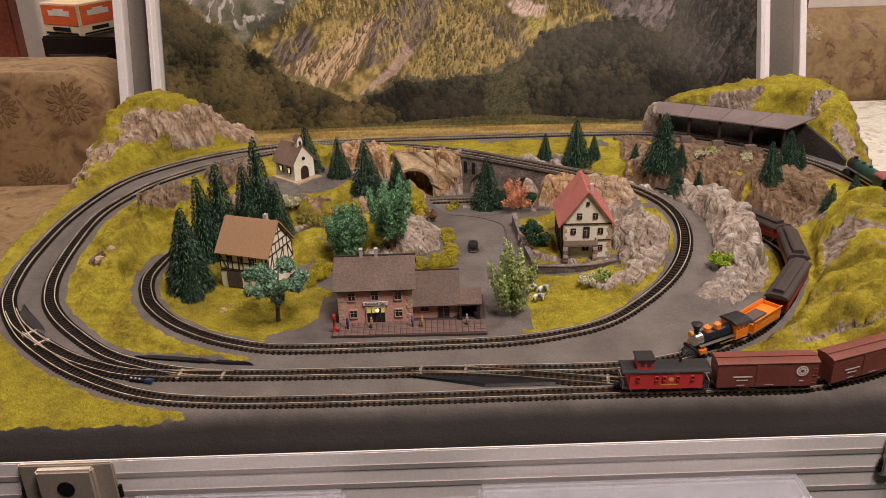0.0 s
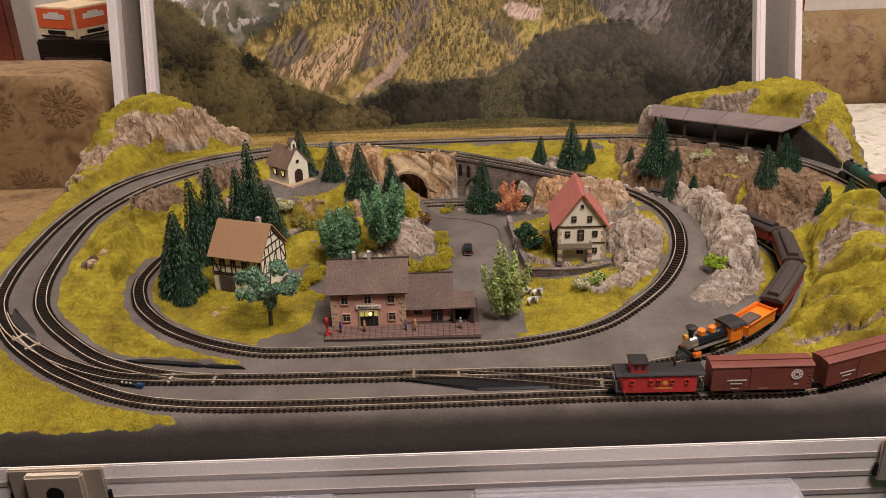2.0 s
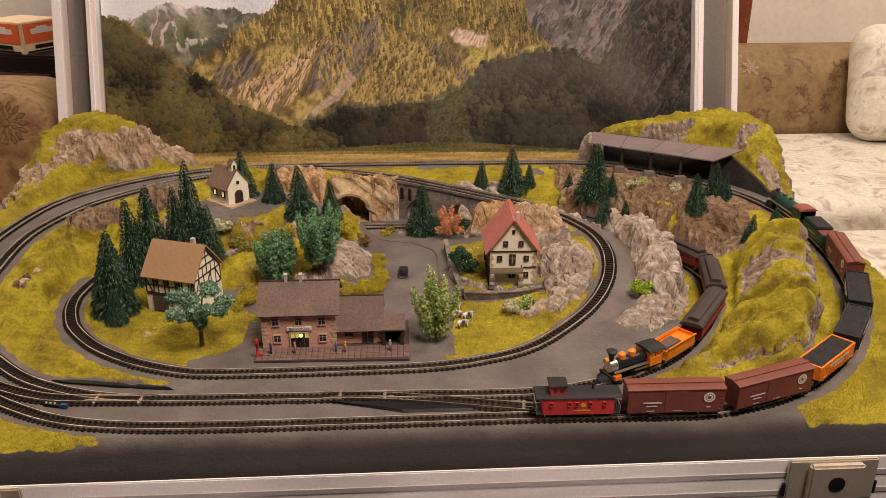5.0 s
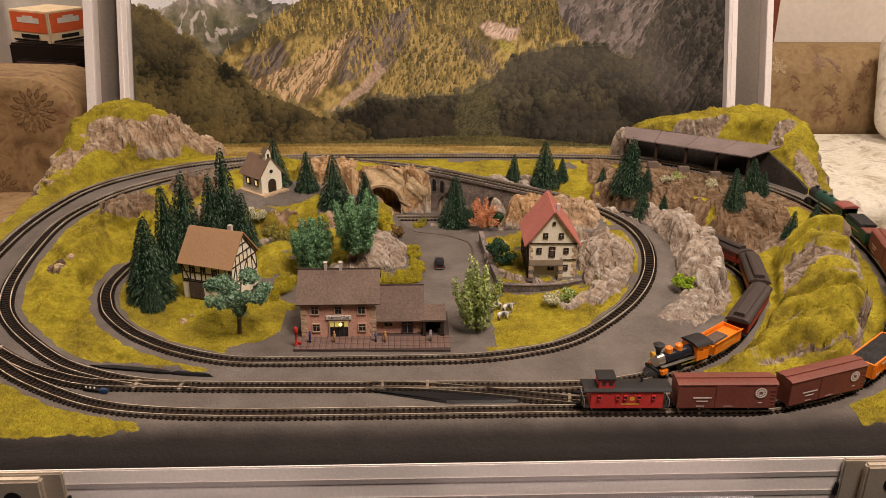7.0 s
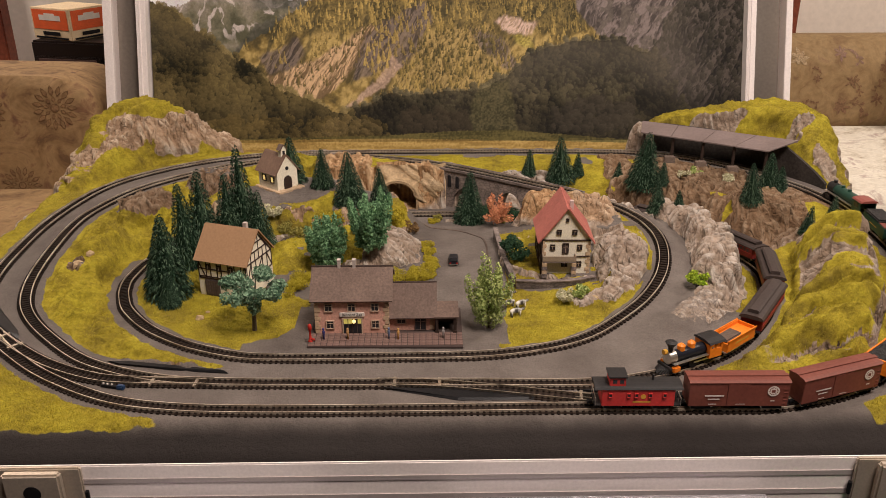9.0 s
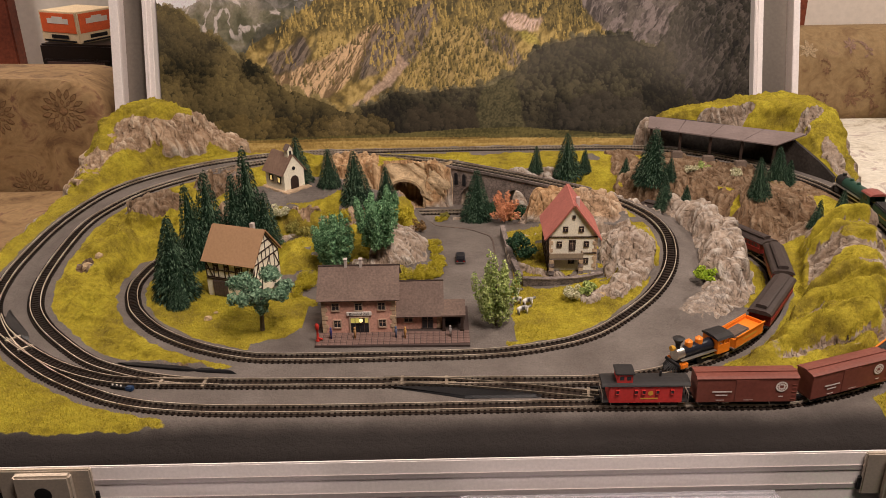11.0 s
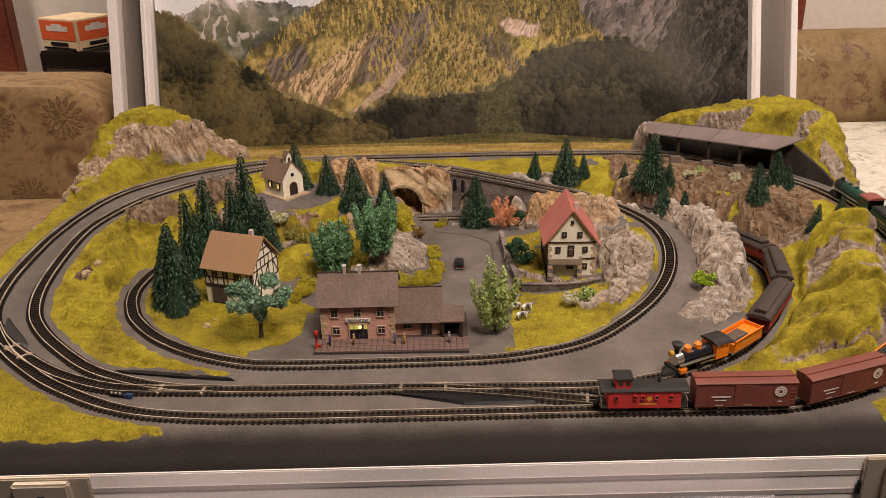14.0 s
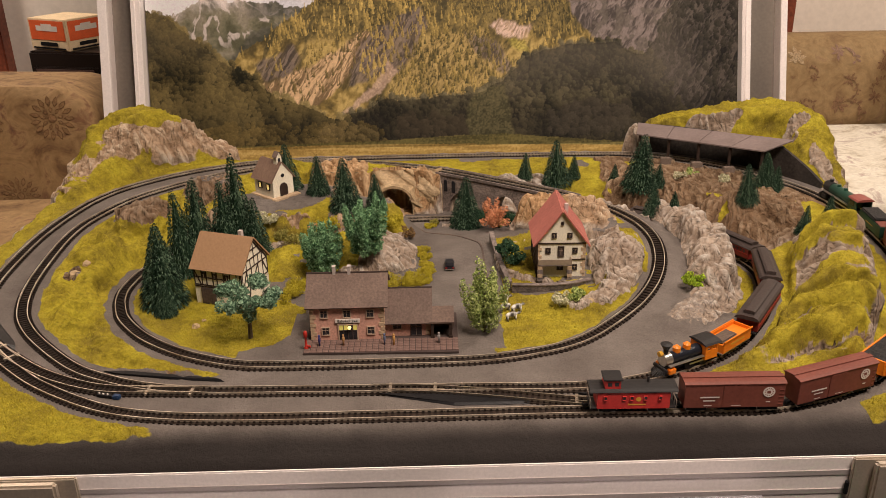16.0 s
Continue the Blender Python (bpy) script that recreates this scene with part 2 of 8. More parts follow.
# what runs hidden under the hill on the left keeps out of the ground's shape
COVERED = (GROUND_PASS[:, 2] < -0.006) & (GROUND_PASS[:, 0] < -0.115) & (GROUND_PASS[:, 1] > 0.372)
OPEN_PASS = GROUND_PASS[~COVERED]
X3, Y3 = X[::3, ::3], Y[::3, ::3]
d_out, z_out = (spread(q) for q in track_distance(OUTER, X3, Y3))
d_pas, z_pas = (spread(q) for q in track_distance(OPEN_PASS, X3, Y3))
num, den = np.zeros(X3.shape), np.zeros(X3.shape)
for path in (OUTER, OPEN_PASS):
    for px, py, pz in path[::6]:
        w = 1.0 / ((X3 - px) ** 2 + (Y3 - py) ** 2 + 2e-4) ** 1.8
        num, den = num + w * (pz - 0.0032), den + w
BASE = spread(num / den)
front = [tuple(p[:2]) for p in PASSENGER]
in_outer = inside([tuple(p[:2]) for p in OUTER[::2]], X, Y)
loop_a = [p[:2] for p in LOW_LEFT + INNER_FRONT + INNER_RIGHT] + [(.06, .536), (-.07, .539)]
loop_a = [tuple(p[:2]) for p in spline([(*p, 0) for p in loop_a], True, 0.006)]
in_a = inside(loop_a, X, Y)
loop_mid = [p[:2] for p in MID_RIGHT + MID_REAR] + [(-.07, .30)]
in_mid = inside(loop_mid, X, Y) & ~in_a
loop_second = [p[:2] for p in HIGH_REAR[2:] + SECOND_LEFT] + [(-.2, .112), (-.15, .30), (-.1, .6)]
in_crescent = inside(loop_second, X, Y) & ~in_a & (X < -0.17)

WX = X + 0.012 * (fbm(X * 45, Y * 45, 3) - 0.5)
WY = Y + 0.012 * (fbm(X * 45 + 60, Y * 45 + 9, 3) - 0.5)


def mound(cx, cy, rx, ry, turn, h, flat=0.35):
    """A hill with a flat crown (flat: its share of the radius)."""
    a = radians(turn)
    u = ((WX - cx) * math.cos(a) + (WY - cy) * math.sin(a)) / rx
    v = (-(WX - cx) * math.sin(a) + (WY - cy) * math.cos(a)) / ry
    r = np.hypot(u, v)
    return h * (1 - step(flat, 1.0, r))


def spine(points, wide, h0, h1, flat=0.2):
    """A ridge along a line, from height h0 to h1."""
    best = np.zeros(X.shape)
    p = spline([(*q, 0) for q in points], False, 0.006)
    for i, (px, py, _) in enumerate(p):
        f = i / (len(p) - 1)
        r = np.hypot(WX - px, WY - py) / wide
        best = np.maximum(best, (h0 + (h1 - h0) * f) * (1 - step(flat, 1.0, r)))
    return best


def long_hill(points, widths, flat):
    """Weight and crown height of a hill along a line of (x, y, height), its width changing evenly."""
    best, top = np.zeros(X.shape), np.zeros(X.shape)
    line = spline(points, False, 0.006)
    for (px, py, pz), wide in zip(line, np.interp(np.linspace(0, 1, len(line)), np.linspace(0, 1, len(widths)), widths)):
        w = 1 - step(flat, 1.0, np.hypot(WX - px, WY - py) / wide)
        near = w > best
        best, top = np.where(near, w, best), np.where(near, pz, top)
    return best, top


d_all = np.minimum(d_out, d_pas)
free = step(0.012, 0.026, d_all)
H = BASE.copy()
rock = np.zeros(X.shape)
grass = np.zeros(X.shape)

# the hills in the two rear corners


def raise_to(weight, top, keep, sharp):
    """Lifts the ground towards a height, with crags where it rises."""
    global H
    w = np.clip(weight, 0, 1) * keep
    rise = (top - H) * w
    steep = np.clip(np.abs(rise) / 0.016, 0, 1)
    H = H + rise + .7 * steep * sharp * (1.0 * (crag - 0.62) + 0.9 * (rough - 0.6) + 0.15 * (fold - 0.6))


rough = fbm(X * 42, Y * 42 + 1.2 * fbm(X * 30, Y * 30, 2), 5, True)
crag = fbm(X * 62 + Y * 30 + 1.6 * rough, Y * 62 - X * 30 + 1.6 * rough, 4, True)
fold = fbm(X * 150 + 3.0 * crag, Y * 105 + 2.0 * rough, 3, True)
hill_left, top_left = long_hill([(-0.472, 0.575, 0.024), (-0.462, 0.620, 0.041), (-0.457, 0.665, 0.064), (-0.444, 0.695, 0.084), (-0.412, 0.715, 0.083), (-0.379, 0.722, 0.062), (-0.352, 0.728, 0.038), (-0.323, 0.735, 0.025)], (.036, .044, .056, .066, .062, .050, .040, .030), .30)
raise_to(hill_left, top_left, step(.015, .030, d_out) * ~in_outer, .006)
hill_right, top_right = long_hill([(0.287, 0.722, 0.042), (0.313, 0.730, 0.052), (0.345, 0.730, 0.061), (0.391, 0.725, 0.065), (0.443, 0.715, 0.077), (0.481, 0.700, 0.076), (0.498, 0.670, 0.065), (0.493, 0.630, 0.051), (0.490, 0.590, 0.033), (0.485, 0.550, 0.017)], (.024, .036, .050, .060, .060, .056, .046, .038, .032), .36)
raise_to(hill_right, top_right, step(.020, .048, d_out) ** .8 * ~in_outer, .003)
H = H + step(.2, .5, hill_right) * .010 * (fbm(X * 30 + 5, Y * 36, 3, True) - .62) * step(.034, .05, d_out) * ~in_outer
# the long ridge between the two loops on the right, and the broad hill by the outer track
ridge = np.maximum(spine([(.243, .437), (.257, .398), (.263, .352), (.260, .30), (.250, .266)], .0255, 1, 1, .42), spine([(.252, .262), (.228, .226), (.178, .186)], .026, .62, .10, .15)) * in_mid
raise_to(ridge, .038 - .010 * step(.34, .24, Y) - .009 * step(.37, .44, Y), free, .005)
wedge = in_outer & ~in_mid & ~in_a & (X > .2)
# the hill by the outer track: a crest, its inner foot, and mossy ledges that step down towards the front
ys = (.150, .175, .206, .25, .312, .386, .43)
crest_x, foot_x = np.interp(Y, ys, (.318, .336, .352, .372, .392, .407, .410)), np.interp(Y, ys, (.235, .258, .288, .314, .343, .364, .372))
ww = .010 * (fbm(X * 30, Y * 30, 3) - .5)
lobe_y = Y - .10 * X + .050 * (fbm(X * 16, Y * 16, 2) - .5) + .012 * (fbm(X * 55, Y * 55, 2) - .5)
ledge_no = np.floor(lobe_y / .0270)
phase = lobe_y / .0270 - ledge_no
lobes = np.sin(math.pi * phase ** .62) * np.clip(.15 + 1.5 * vnoise(X * 20 + 7.3 * ledge_no, .37 * ledge_no), .25, 1.15)
inner = step(0, 1.0, (X + ww - foot_x) / (crest_x - foot_x)) ** .55
outer_fall = 1 - step(.010, .036, X + .6 * ww - crest_x)
broad = np.maximum(inner * outer_fall * step(.115, .165, Y + ww) * (1 - step(.362, .402, Y + .5 * ww)), spine([(.335, .190), (.30, .158), (.262, .138), (.232, .126)], .028, .62, .16, .1)) * wedge
raise_to(broad, .032 + .004 * step(.20, .33, Y), free, .004)
H = H + .023 * (lobes - .5) * step(.05, .45, broad) * free * wedge
gully = mound(.366, .474, .078, .062, -20, 1, .25) * wedge
raise_to(gully, .021, free, .006)
raise_to(mound(.305, .553, .115, .070, -30, 1, .55) * wedge, .014, free, .010)
# the middle: chapel hill, outcrop, terrace of the house
chapel_hill = np.maximum(mound(-.205, .475, .10, .085, 10, 1, .7), mound(-.11, .47, .085, .062, 0, .8, .5)) * in_a
raise_to(chapel_hill, .033, step(.012, .022, d_all), .005)
outcrop = mound(-.085, .365, .055, .085, 15, 1, .3) * in_a
raise_to(outcrop, .024, step(.012, .022, d_all), .005)
low_bank = mound(-.165, .355, .05, .05, 0, 1, .3) * in_a
raise_to(low_bank, .016, free, .006)
shelf = mound(-.115, .590, .125, .033, -6, 1, .75) * ~(in_a) * (X < -.007)
raise_to(shelf, .031, step(.010, .016, d_all), .006)
terrace = mound(.118, .335, .070, .060, 0, 1, .9) * in_a
raise_to(terrace, .010, free, .003)
rim_rock = mound(.168, .318, .030, .085, -14, 1, .25) * in_a
raise_to(rim_rock, .031, step(.010, .020, d_all), .006)
rim_tail = spine([(.172, .285), (.152, .255), (.128, .238), (.105, .232)], .020, 1, .35, .3) * in_a
raise_to(rim_tail, .016, step(.010, .020, d_all), .004)
rear_rock = mound(.150, .425, .052, .030, -48, 1, .4) * in_a
raise_to(rear_rock, .040, step(.012, .022, d_all), .005)
knoll = mound(.110, .453, .045, .034, -38, 1, .4) * in_a
raise_to(knoll, .033, free, .006)
bank = mound(-.372, .40, .03, .10, -6, 1, .3) * in_crescent
raise_to(bank, .017, free, .005)
raise_to(mound(-.285, .545, .05, .04, -35, 1, .4) * (X < -.2), .03, free, .007)
outcrop_left = mound(-.350, .462, .027, .044, -25, 1, .4)
raise_to(outcrop_left, .027, free, .006)
corridor = 1 - step(0.0105, 0.02, d_all)
z_near = np.where(d_out < d_pas, z_out, z_pas)
H = H * (1 - corridor) + (z_near - 0.0032) * corridor
H = H + 0.0006 * (fbm(X * 160, Y * 160, 3) - 0.5)
H = H + in_crescent * step(.014, .03, d_all) * (.020 * (fbm(X * 34, Y * 46, 3, True) - .6))
# the niche under the arch, and the cut of the low track below the viaduct
cut = (1 - step(.020, .034, np.abs(Y - .537))) * step(-.13, -.115, X) * (1 - step(.16, .2, X))
H = H * (1 - cut) + np.minimum(H, -.0232) * cut
below_arches = (X > -.006) & (X < .12) & (Y > .53) & (Y < .574 - .73 * X)
H = np.where(below_arches, np.minimum(H, -.0232), H)
niche = (np.abs(X + .067) < .026) & (Y > .53) & (Y < .592)
H = np.where(niche, -.0235, H)
# behind the rear track the board ends
behind = (~in_outer) * step(.703, .716, Y) * (1 - np.clip(np.maximum(hill_left, hill_right) * 3, 0, 1)) * step(.016, .020, d_out)
H = H - .055 * behind
# the board ends at the sides
H = H - .06 * step(.488, .497, X) * (1 - np.clip(hill_right * 3, 0, 1)) - .06 * step(.490, .499, -X) * (1 - np.clip(hill_left * 3, 0, 1))
# the front lip rounds off
H = H - np.interp(Y, (.0345, .0352, .0368, .039, .0415, .044, .046, .050, .055, .060, .064), (.030, .0225, .0182, .0148, .0122, .0106, .0093, .0068, .0036, .0011, 0))

# what covers the ground: grass flock and bare rock
gy, gx = np.gradient(H, GRID)
slope = np.hypot(gx, gy)
soft = H.copy()
for _ in range(20):
    soft[1:-1, 1:-1] = (soft[1:-1, :-2] + soft[1:-1, 2:] + soft[:-2, 1:-1] + soft[2:, 1:-1]) / 4
sy, sx = np.gradient(soft, GRID)
lean = np.hypot(sx, sy)
n1 = fbm(X * 70 + 3, Y * 70, 3) - 0.5
n2 = fbm(X * 26 + 30, Y * 26, 3) - 0.5
nd = d_all + 0.006 * n1
rock = np.maximum(rock, step(0.45, 0.75, slope + 0.5 * n2))
rock = np.maximum(rock, np.maximum(step(.12, .3, hill_left), step(.12, .3, hill_right)) * ~in_outer)
bare = mound(.388, .696, .052, .013, -10, 1, .5) + mound(.482, .655, .026, .016, 20, 1, .5) + mound(.486, .575, .014, .060, 0, 1, .5) + mound(.470, .640, .010, .014, 0, .6, .4)
gallery_moss = np.maximum(step(-.019, -.012, H - top_right + .05 * n2 + .025 * n1) * (hill_right > .2), step(.044, .050, d_out + .012 * n1) * (X > .4)) * (X > .292) * (Y > .44) * ~in_outer * step(.62, .42, bare + 1.1 * n1 + .5 * n2)
tops = step(.066, .073, H + .020 * n2 + .012 * n1) * (X < 0) + gallery_moss + step(.462, .470, -X + .02 * n1) * step(.62, .64, Y) * (Y < .72) * (X < 0)
grass = np.maximum(grass, np.clip(tops, 0, 1) * step(3.4, 2.4, lean))
edge = step(.013, .017, nd)
grass = np.maximum(grass, in_crescent * edge * (1 - .9 * step(.45, .75, mound(-.29, .54, .055, .05, -35, 1, .5) + mound(-.386, .335, .012, .02, 0, 1, .5) + .6 * n1)))
grass = np.maximum(grass, (~in_outer & (Y < .60 + .1 * n2)) * step(-.205, -.245, X + .05 * n1 - .6 * (Y - .062) * (Y < .08)) * step(.011, .014, nd) * step(1.0, .6, slope + .8 * n2))
grass = np.maximum(grass, (~in_outer & (X > .30) & (Y < .50)) * step(.014, .018, nd))
grass = np.maximum(grass, (~in_outer & (X < -.2) & (Y > .5)) * step(.013, .016, nd) * step(.050, .036, nd + .03 * n2) * step(2.8, 2.0, slope))
lawn = mound(-.215, .222, .088, .056, 12, 1, .9)
grass = np.maximum(grass, in_a * ((lawn > .5) | ((X < -.185) & (Y < .335 + .03 * n2))) * step(.011, .014, nd))
lawn2 = ((X > .030 + .02 * n1) & (Y < .27 + .02 * n2) & in_a) * step(.010, .013, nd) * ((X - .03) > (Y - .20) * -.1)
grass = np.maximum(grass, lawn2)
rim = in_a & (X > .05) & (Y > .26) & (Y < .42)
grass = np.maximum(grass, rim * step(.010, .014, nd) * step(.85, .5, slope) * (n2 + .5 * n1 > -.16 + .3 * step(.125, .15, X) * step(.19, .17, X)))
valley = wedge & (Y < .53)
on_hill = step(.12, .35, broad)
ledge = step(.28, .44, lobes + .5 * n2 + .25 * n1) * step(.026, .012, X - crest_x + .010 * n1) * step(.05, .22, broad + .5 * n2)
flat_grass = step(.40, .37, Y + .05 * n2) * (1 - on_hill) + (X > crest_x) * step(.30, .12, broad) * (Y < .47)
grass = np.maximum(grass, valley * step(.0115, .0145, nd) * np.clip(np.maximum(on_hill * ledge, flat_grass), 0, 1))
grass = np.maximum(grass, valley * step(.44, .47, Y) * step(.0115, .0145, nd) * (n2 + .4 * n1 > .36))
rock = np.maximum(rock, valley * np.maximum(on_hill, step(.36, .38, Y)))
strip = in_mid & (X > .23) & (d_pas < .05) & (z_pas < .0025) & (Y > .225) & (Y < .40)
grass = np.maximum(grass, strip * step(.010, .013, nd) * step(.6, .4, slope) * step(.30, .15, ridge))
back = in_outer & (Y > .50) & (X > -.1) & ~in_a
grass = np.maximum(grass, back * step(.010, .014, nd) * (n2 > -.12 + .42 * step(.20, .23, X)) * step(.9, .6, slope))
rock = np.maximum(rock, wedge * step(.43, .46, Y) * step(.012, .016, nd))
hillgrass = in_a & ~((X > -.092 + .02 * n2) & (Y > .29) & (Y < .415)) & ((chapel_hill > .2) | (outcrop > .1) | (low_bank > .1)) & (Y < .47)
grass = np.maximum(grass, hillgrass * (n2 + .4 * n1 > -.12))
plateau = ((X + .20) / .06) ** 2 + ((Y - .475) / .045) ** 2 < 1
road = (np.abs(X - (.018 - .045 * step(.36, .48, Y))) < .026 + .006 * n1) & (Y > .17)
yard = (X > -.145) & (X < .028) & (Y < .245 + .015 * n1)
grass = np.where(in_a & (road | yard | plateau), 0, grass)
rock = np.where(in_a & (road | yard | plateau), 0, rock)
grass = np.where((np.abs(Y - (.147 - .202 * (X + .29))) < .0065) & (X > -.297) & (X < -.178), 0, grass)
ring = in_mid & (X > .1) & (ridge < .08)
rock = np.maximum(rock, in_mid * step(.10, .24, ridge + .1 * n1) * (1 - .48 * step(.255, .235, Y)))
rock = np.maximum(rock, np.maximum(np.maximum(step(.25, .4, rim_rock), step(.3, .45, knoll)), np.maximum(step(.25, .4, rim_tail), step(.25, .4, rear_rock))))
rock = np.maximum(rock, np.maximum(step(.25, .4, shelf), step(.3, .5, outcrop)))
under_viaduct = (X > -.005) & (X < .105) & (Y > .530) & (Y < .600 - .75 * np.maximum(X, 0))
low_cut = (X > -.005) & (X < .14) & (Y > .50) & (Y < .68) & (H < .004) & (d_out > .018)
grass = np.where(under_viaduct | low_cut, 0, grass)
rock = np.where(low_cut & ~under_viaduct & (nd > .014), 1, rock)
grass = np.where((rim_tail > .35 + .8 * n1) | (rear_rock > .45 + .8 * n1), 0, grass)
grass = np.where(ring & ~strip, 0, grass)
grass = np.where(outcrop_left > .25 + .5 * n1, 0, grass)
rock = np.maximum(rock, step(.15, .3, outcrop_left))
grass = np.clip(grass, 0, 1)
rock = np.where(Y < .066, 0, rock)
grass = grass * step(.0510, .0600, Y + .006 * n1)
apron = step(.0690, .0490, Y + .0035 * n1 + .004 * n2)


def ground_z(x, y):
    i, j = int(round((y - GY[0]) / GRID)), int(round((x - GX[0]) / GRID))
    return float(H[min(max(i, 0), len(GY) - 1), min(max(j, 0), len(GX) - 1)])


def landscape_material():
    """Grey painted base, rock and grass, told apart by two masks of the mesh."""
    m = bpy.data.materials.new("landscape")
    m.use_nodes = True
    n, l = m.node_tree.nodes, m.node_tree.links
    p = n["Principled BSDF"]
    p.inputs["Roughness"].default_value = 0.85
    p.inputs["Specular IOR Level"].default_value = 0.10
    tc = n.new("ShaderNodeTexCoord")

    def noise_node(scale, detail=5, rough=0.6, stretch=None):
        t = n.new("ShaderNodeTexNoise")
        t.inputs["Scale"].default_value, t.inputs["Detail"].default_value, t.inputs["Roughness"].default_value = scale, detail, rough
        if stretch:
            mp = n.new("ShaderNodeMapping")
            mp.inputs["Scale"].default_value = stretch
            l.new(tc.outputs["Object"], mp.inputs[0])
            l.new(mp.outputs[0], t.inputs["Vector"])
        else:
            l.new(tc.outputs["Object"], t.inputs["Vector"])
        return t.outputs[0]

    def ramp(fac, *stops):
        r = n.new("ShaderNodeValToRGB")
        e = r.color_ramp.elements
        while len(e) < len(stops):
            e.new(0.5)
        for k, (pos, c) in zip(e, stops):
            k.position, k.color = pos, (*c, 1)
        l.new(fac, r.inputs[0])
        return r.outputs[0]

    def mix(fac, a, b, mode="MIX"):
        x = n.new("ShaderNodeMix")
        x.data_type, x.blend_type = "RGBA", mode
        if isinstance(fac, float):
            x.inputs[0].default_value = fac
        else:
            l.new(fac, x.inputs[0])
        l.new(a, x.inputs[6])
        l.new(b, x.inputs[7])
        return x.outputs[2]

    grey = ramp(noise_node(25, 6), (.3, (.118, .100, .089)), (.55, (.156, .134, .119)), (.75, (.186, .162, .146)))
    grey = mix(0.35, grey, ramp(noise_node(700, 3), (.35, (.6, .6, .6)), (.65, (1.25, 1.22, 1.2))), "MULTIPLY")
    stone = ramp(noise_node(32, 6, .65, (1, 1, 2.2)), (.28, (.16, .12, .09)), (.42, (.27, .208, .158)), (.58, (.355, .285, .224)), (.74, (.44, .372, .308)))
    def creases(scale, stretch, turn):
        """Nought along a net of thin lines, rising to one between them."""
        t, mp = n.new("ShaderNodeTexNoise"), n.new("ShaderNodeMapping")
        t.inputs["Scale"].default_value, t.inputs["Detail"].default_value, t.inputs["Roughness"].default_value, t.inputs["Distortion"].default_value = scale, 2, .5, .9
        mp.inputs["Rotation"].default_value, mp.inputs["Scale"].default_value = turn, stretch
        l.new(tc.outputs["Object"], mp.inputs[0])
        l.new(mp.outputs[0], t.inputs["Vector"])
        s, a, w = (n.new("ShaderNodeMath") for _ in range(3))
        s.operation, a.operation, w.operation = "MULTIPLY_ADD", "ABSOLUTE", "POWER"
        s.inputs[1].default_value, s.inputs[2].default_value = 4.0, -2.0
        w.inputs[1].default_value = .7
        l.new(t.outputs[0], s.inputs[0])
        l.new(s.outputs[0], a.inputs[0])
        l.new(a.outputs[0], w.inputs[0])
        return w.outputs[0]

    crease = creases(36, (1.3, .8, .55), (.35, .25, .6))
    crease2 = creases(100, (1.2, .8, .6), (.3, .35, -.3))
    # Crease lines are darkened in the colour to deepen the bumps' shade.
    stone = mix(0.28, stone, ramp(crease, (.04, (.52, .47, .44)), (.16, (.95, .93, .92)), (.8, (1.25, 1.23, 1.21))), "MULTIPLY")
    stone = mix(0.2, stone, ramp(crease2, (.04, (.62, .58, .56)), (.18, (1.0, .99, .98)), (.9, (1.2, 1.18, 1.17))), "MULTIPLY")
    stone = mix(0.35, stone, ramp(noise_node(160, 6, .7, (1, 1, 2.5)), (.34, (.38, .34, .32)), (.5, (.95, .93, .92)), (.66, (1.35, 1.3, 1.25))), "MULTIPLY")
    green = ramp(noise_node(24, 6, .65), (.30, (.145, .108, .024)), (.42, (.25, .198, .027)), (.52, (.335, .272, .030)), (.7, (.43, .37, .040)))
    green = mix(0.5, green, ramp(noise_node(110, 4, .7), (.34, (.42, .40, .40)), (.5, (.95, .95, .95)), (.66, (1.25, 1.25, 1.2))), "MULTIPLY")
    green = mix(0.6, green, ramp(noise_node(420, 4, .75), (.33, (.50, .48, .45)), (.5, (.95, .95, .9)), (.68, (1.35, 1.3, 1.2))), "MULTIPLY")

    def mask(name):
        a = n.new("ShaderNodeAttribute")
        a.attribute_name = name
        add = n.new("ShaderNodeMath")
        add.operation = "ADD"
        l.new(a.outputs["Fac"], add.inputs[0])
        w = n.new("ShaderNodeMath")
        w.operation = "MULTIPLY_ADD"
        w.inputs[1].default_value, w.inputs[2].default_value = 0.5, -0.25
        l.new(noise_node(330, 3, .7), w.inputs[0])
        l.new(w.outputs[0], add.inputs[1])
        r = n.new("ShaderNodeMapRange")
        r.inputs[1].default_value, r.inputs[2].default_value = .42, .58
        l.new(add.outputs[0], r.inputs[0])
        return r.outputs[0]

    rm, gm = mask("rock"), mask("grass")
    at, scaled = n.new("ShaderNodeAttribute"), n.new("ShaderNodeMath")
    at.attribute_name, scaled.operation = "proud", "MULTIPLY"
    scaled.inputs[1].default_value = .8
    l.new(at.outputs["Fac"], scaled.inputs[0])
    fold_lights = scaled.outputs[0]
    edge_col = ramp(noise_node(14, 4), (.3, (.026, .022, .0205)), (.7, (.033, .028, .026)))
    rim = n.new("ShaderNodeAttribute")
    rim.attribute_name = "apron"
    # Raised folds go paler: dry-brush paint and highlights in one colour.
    stone = mix(fold_lights, stone, ramp(noise_node(60, 4), (.3, (.48, .42, .36)), (.7, (.63, .575, .51))))
    # Brown ochre tint; it also puts the rear gully's shade into the rock.
    earth_shade = n.new("ShaderNodeAttribute")
    earth_shade.attribute_name = "ochre"
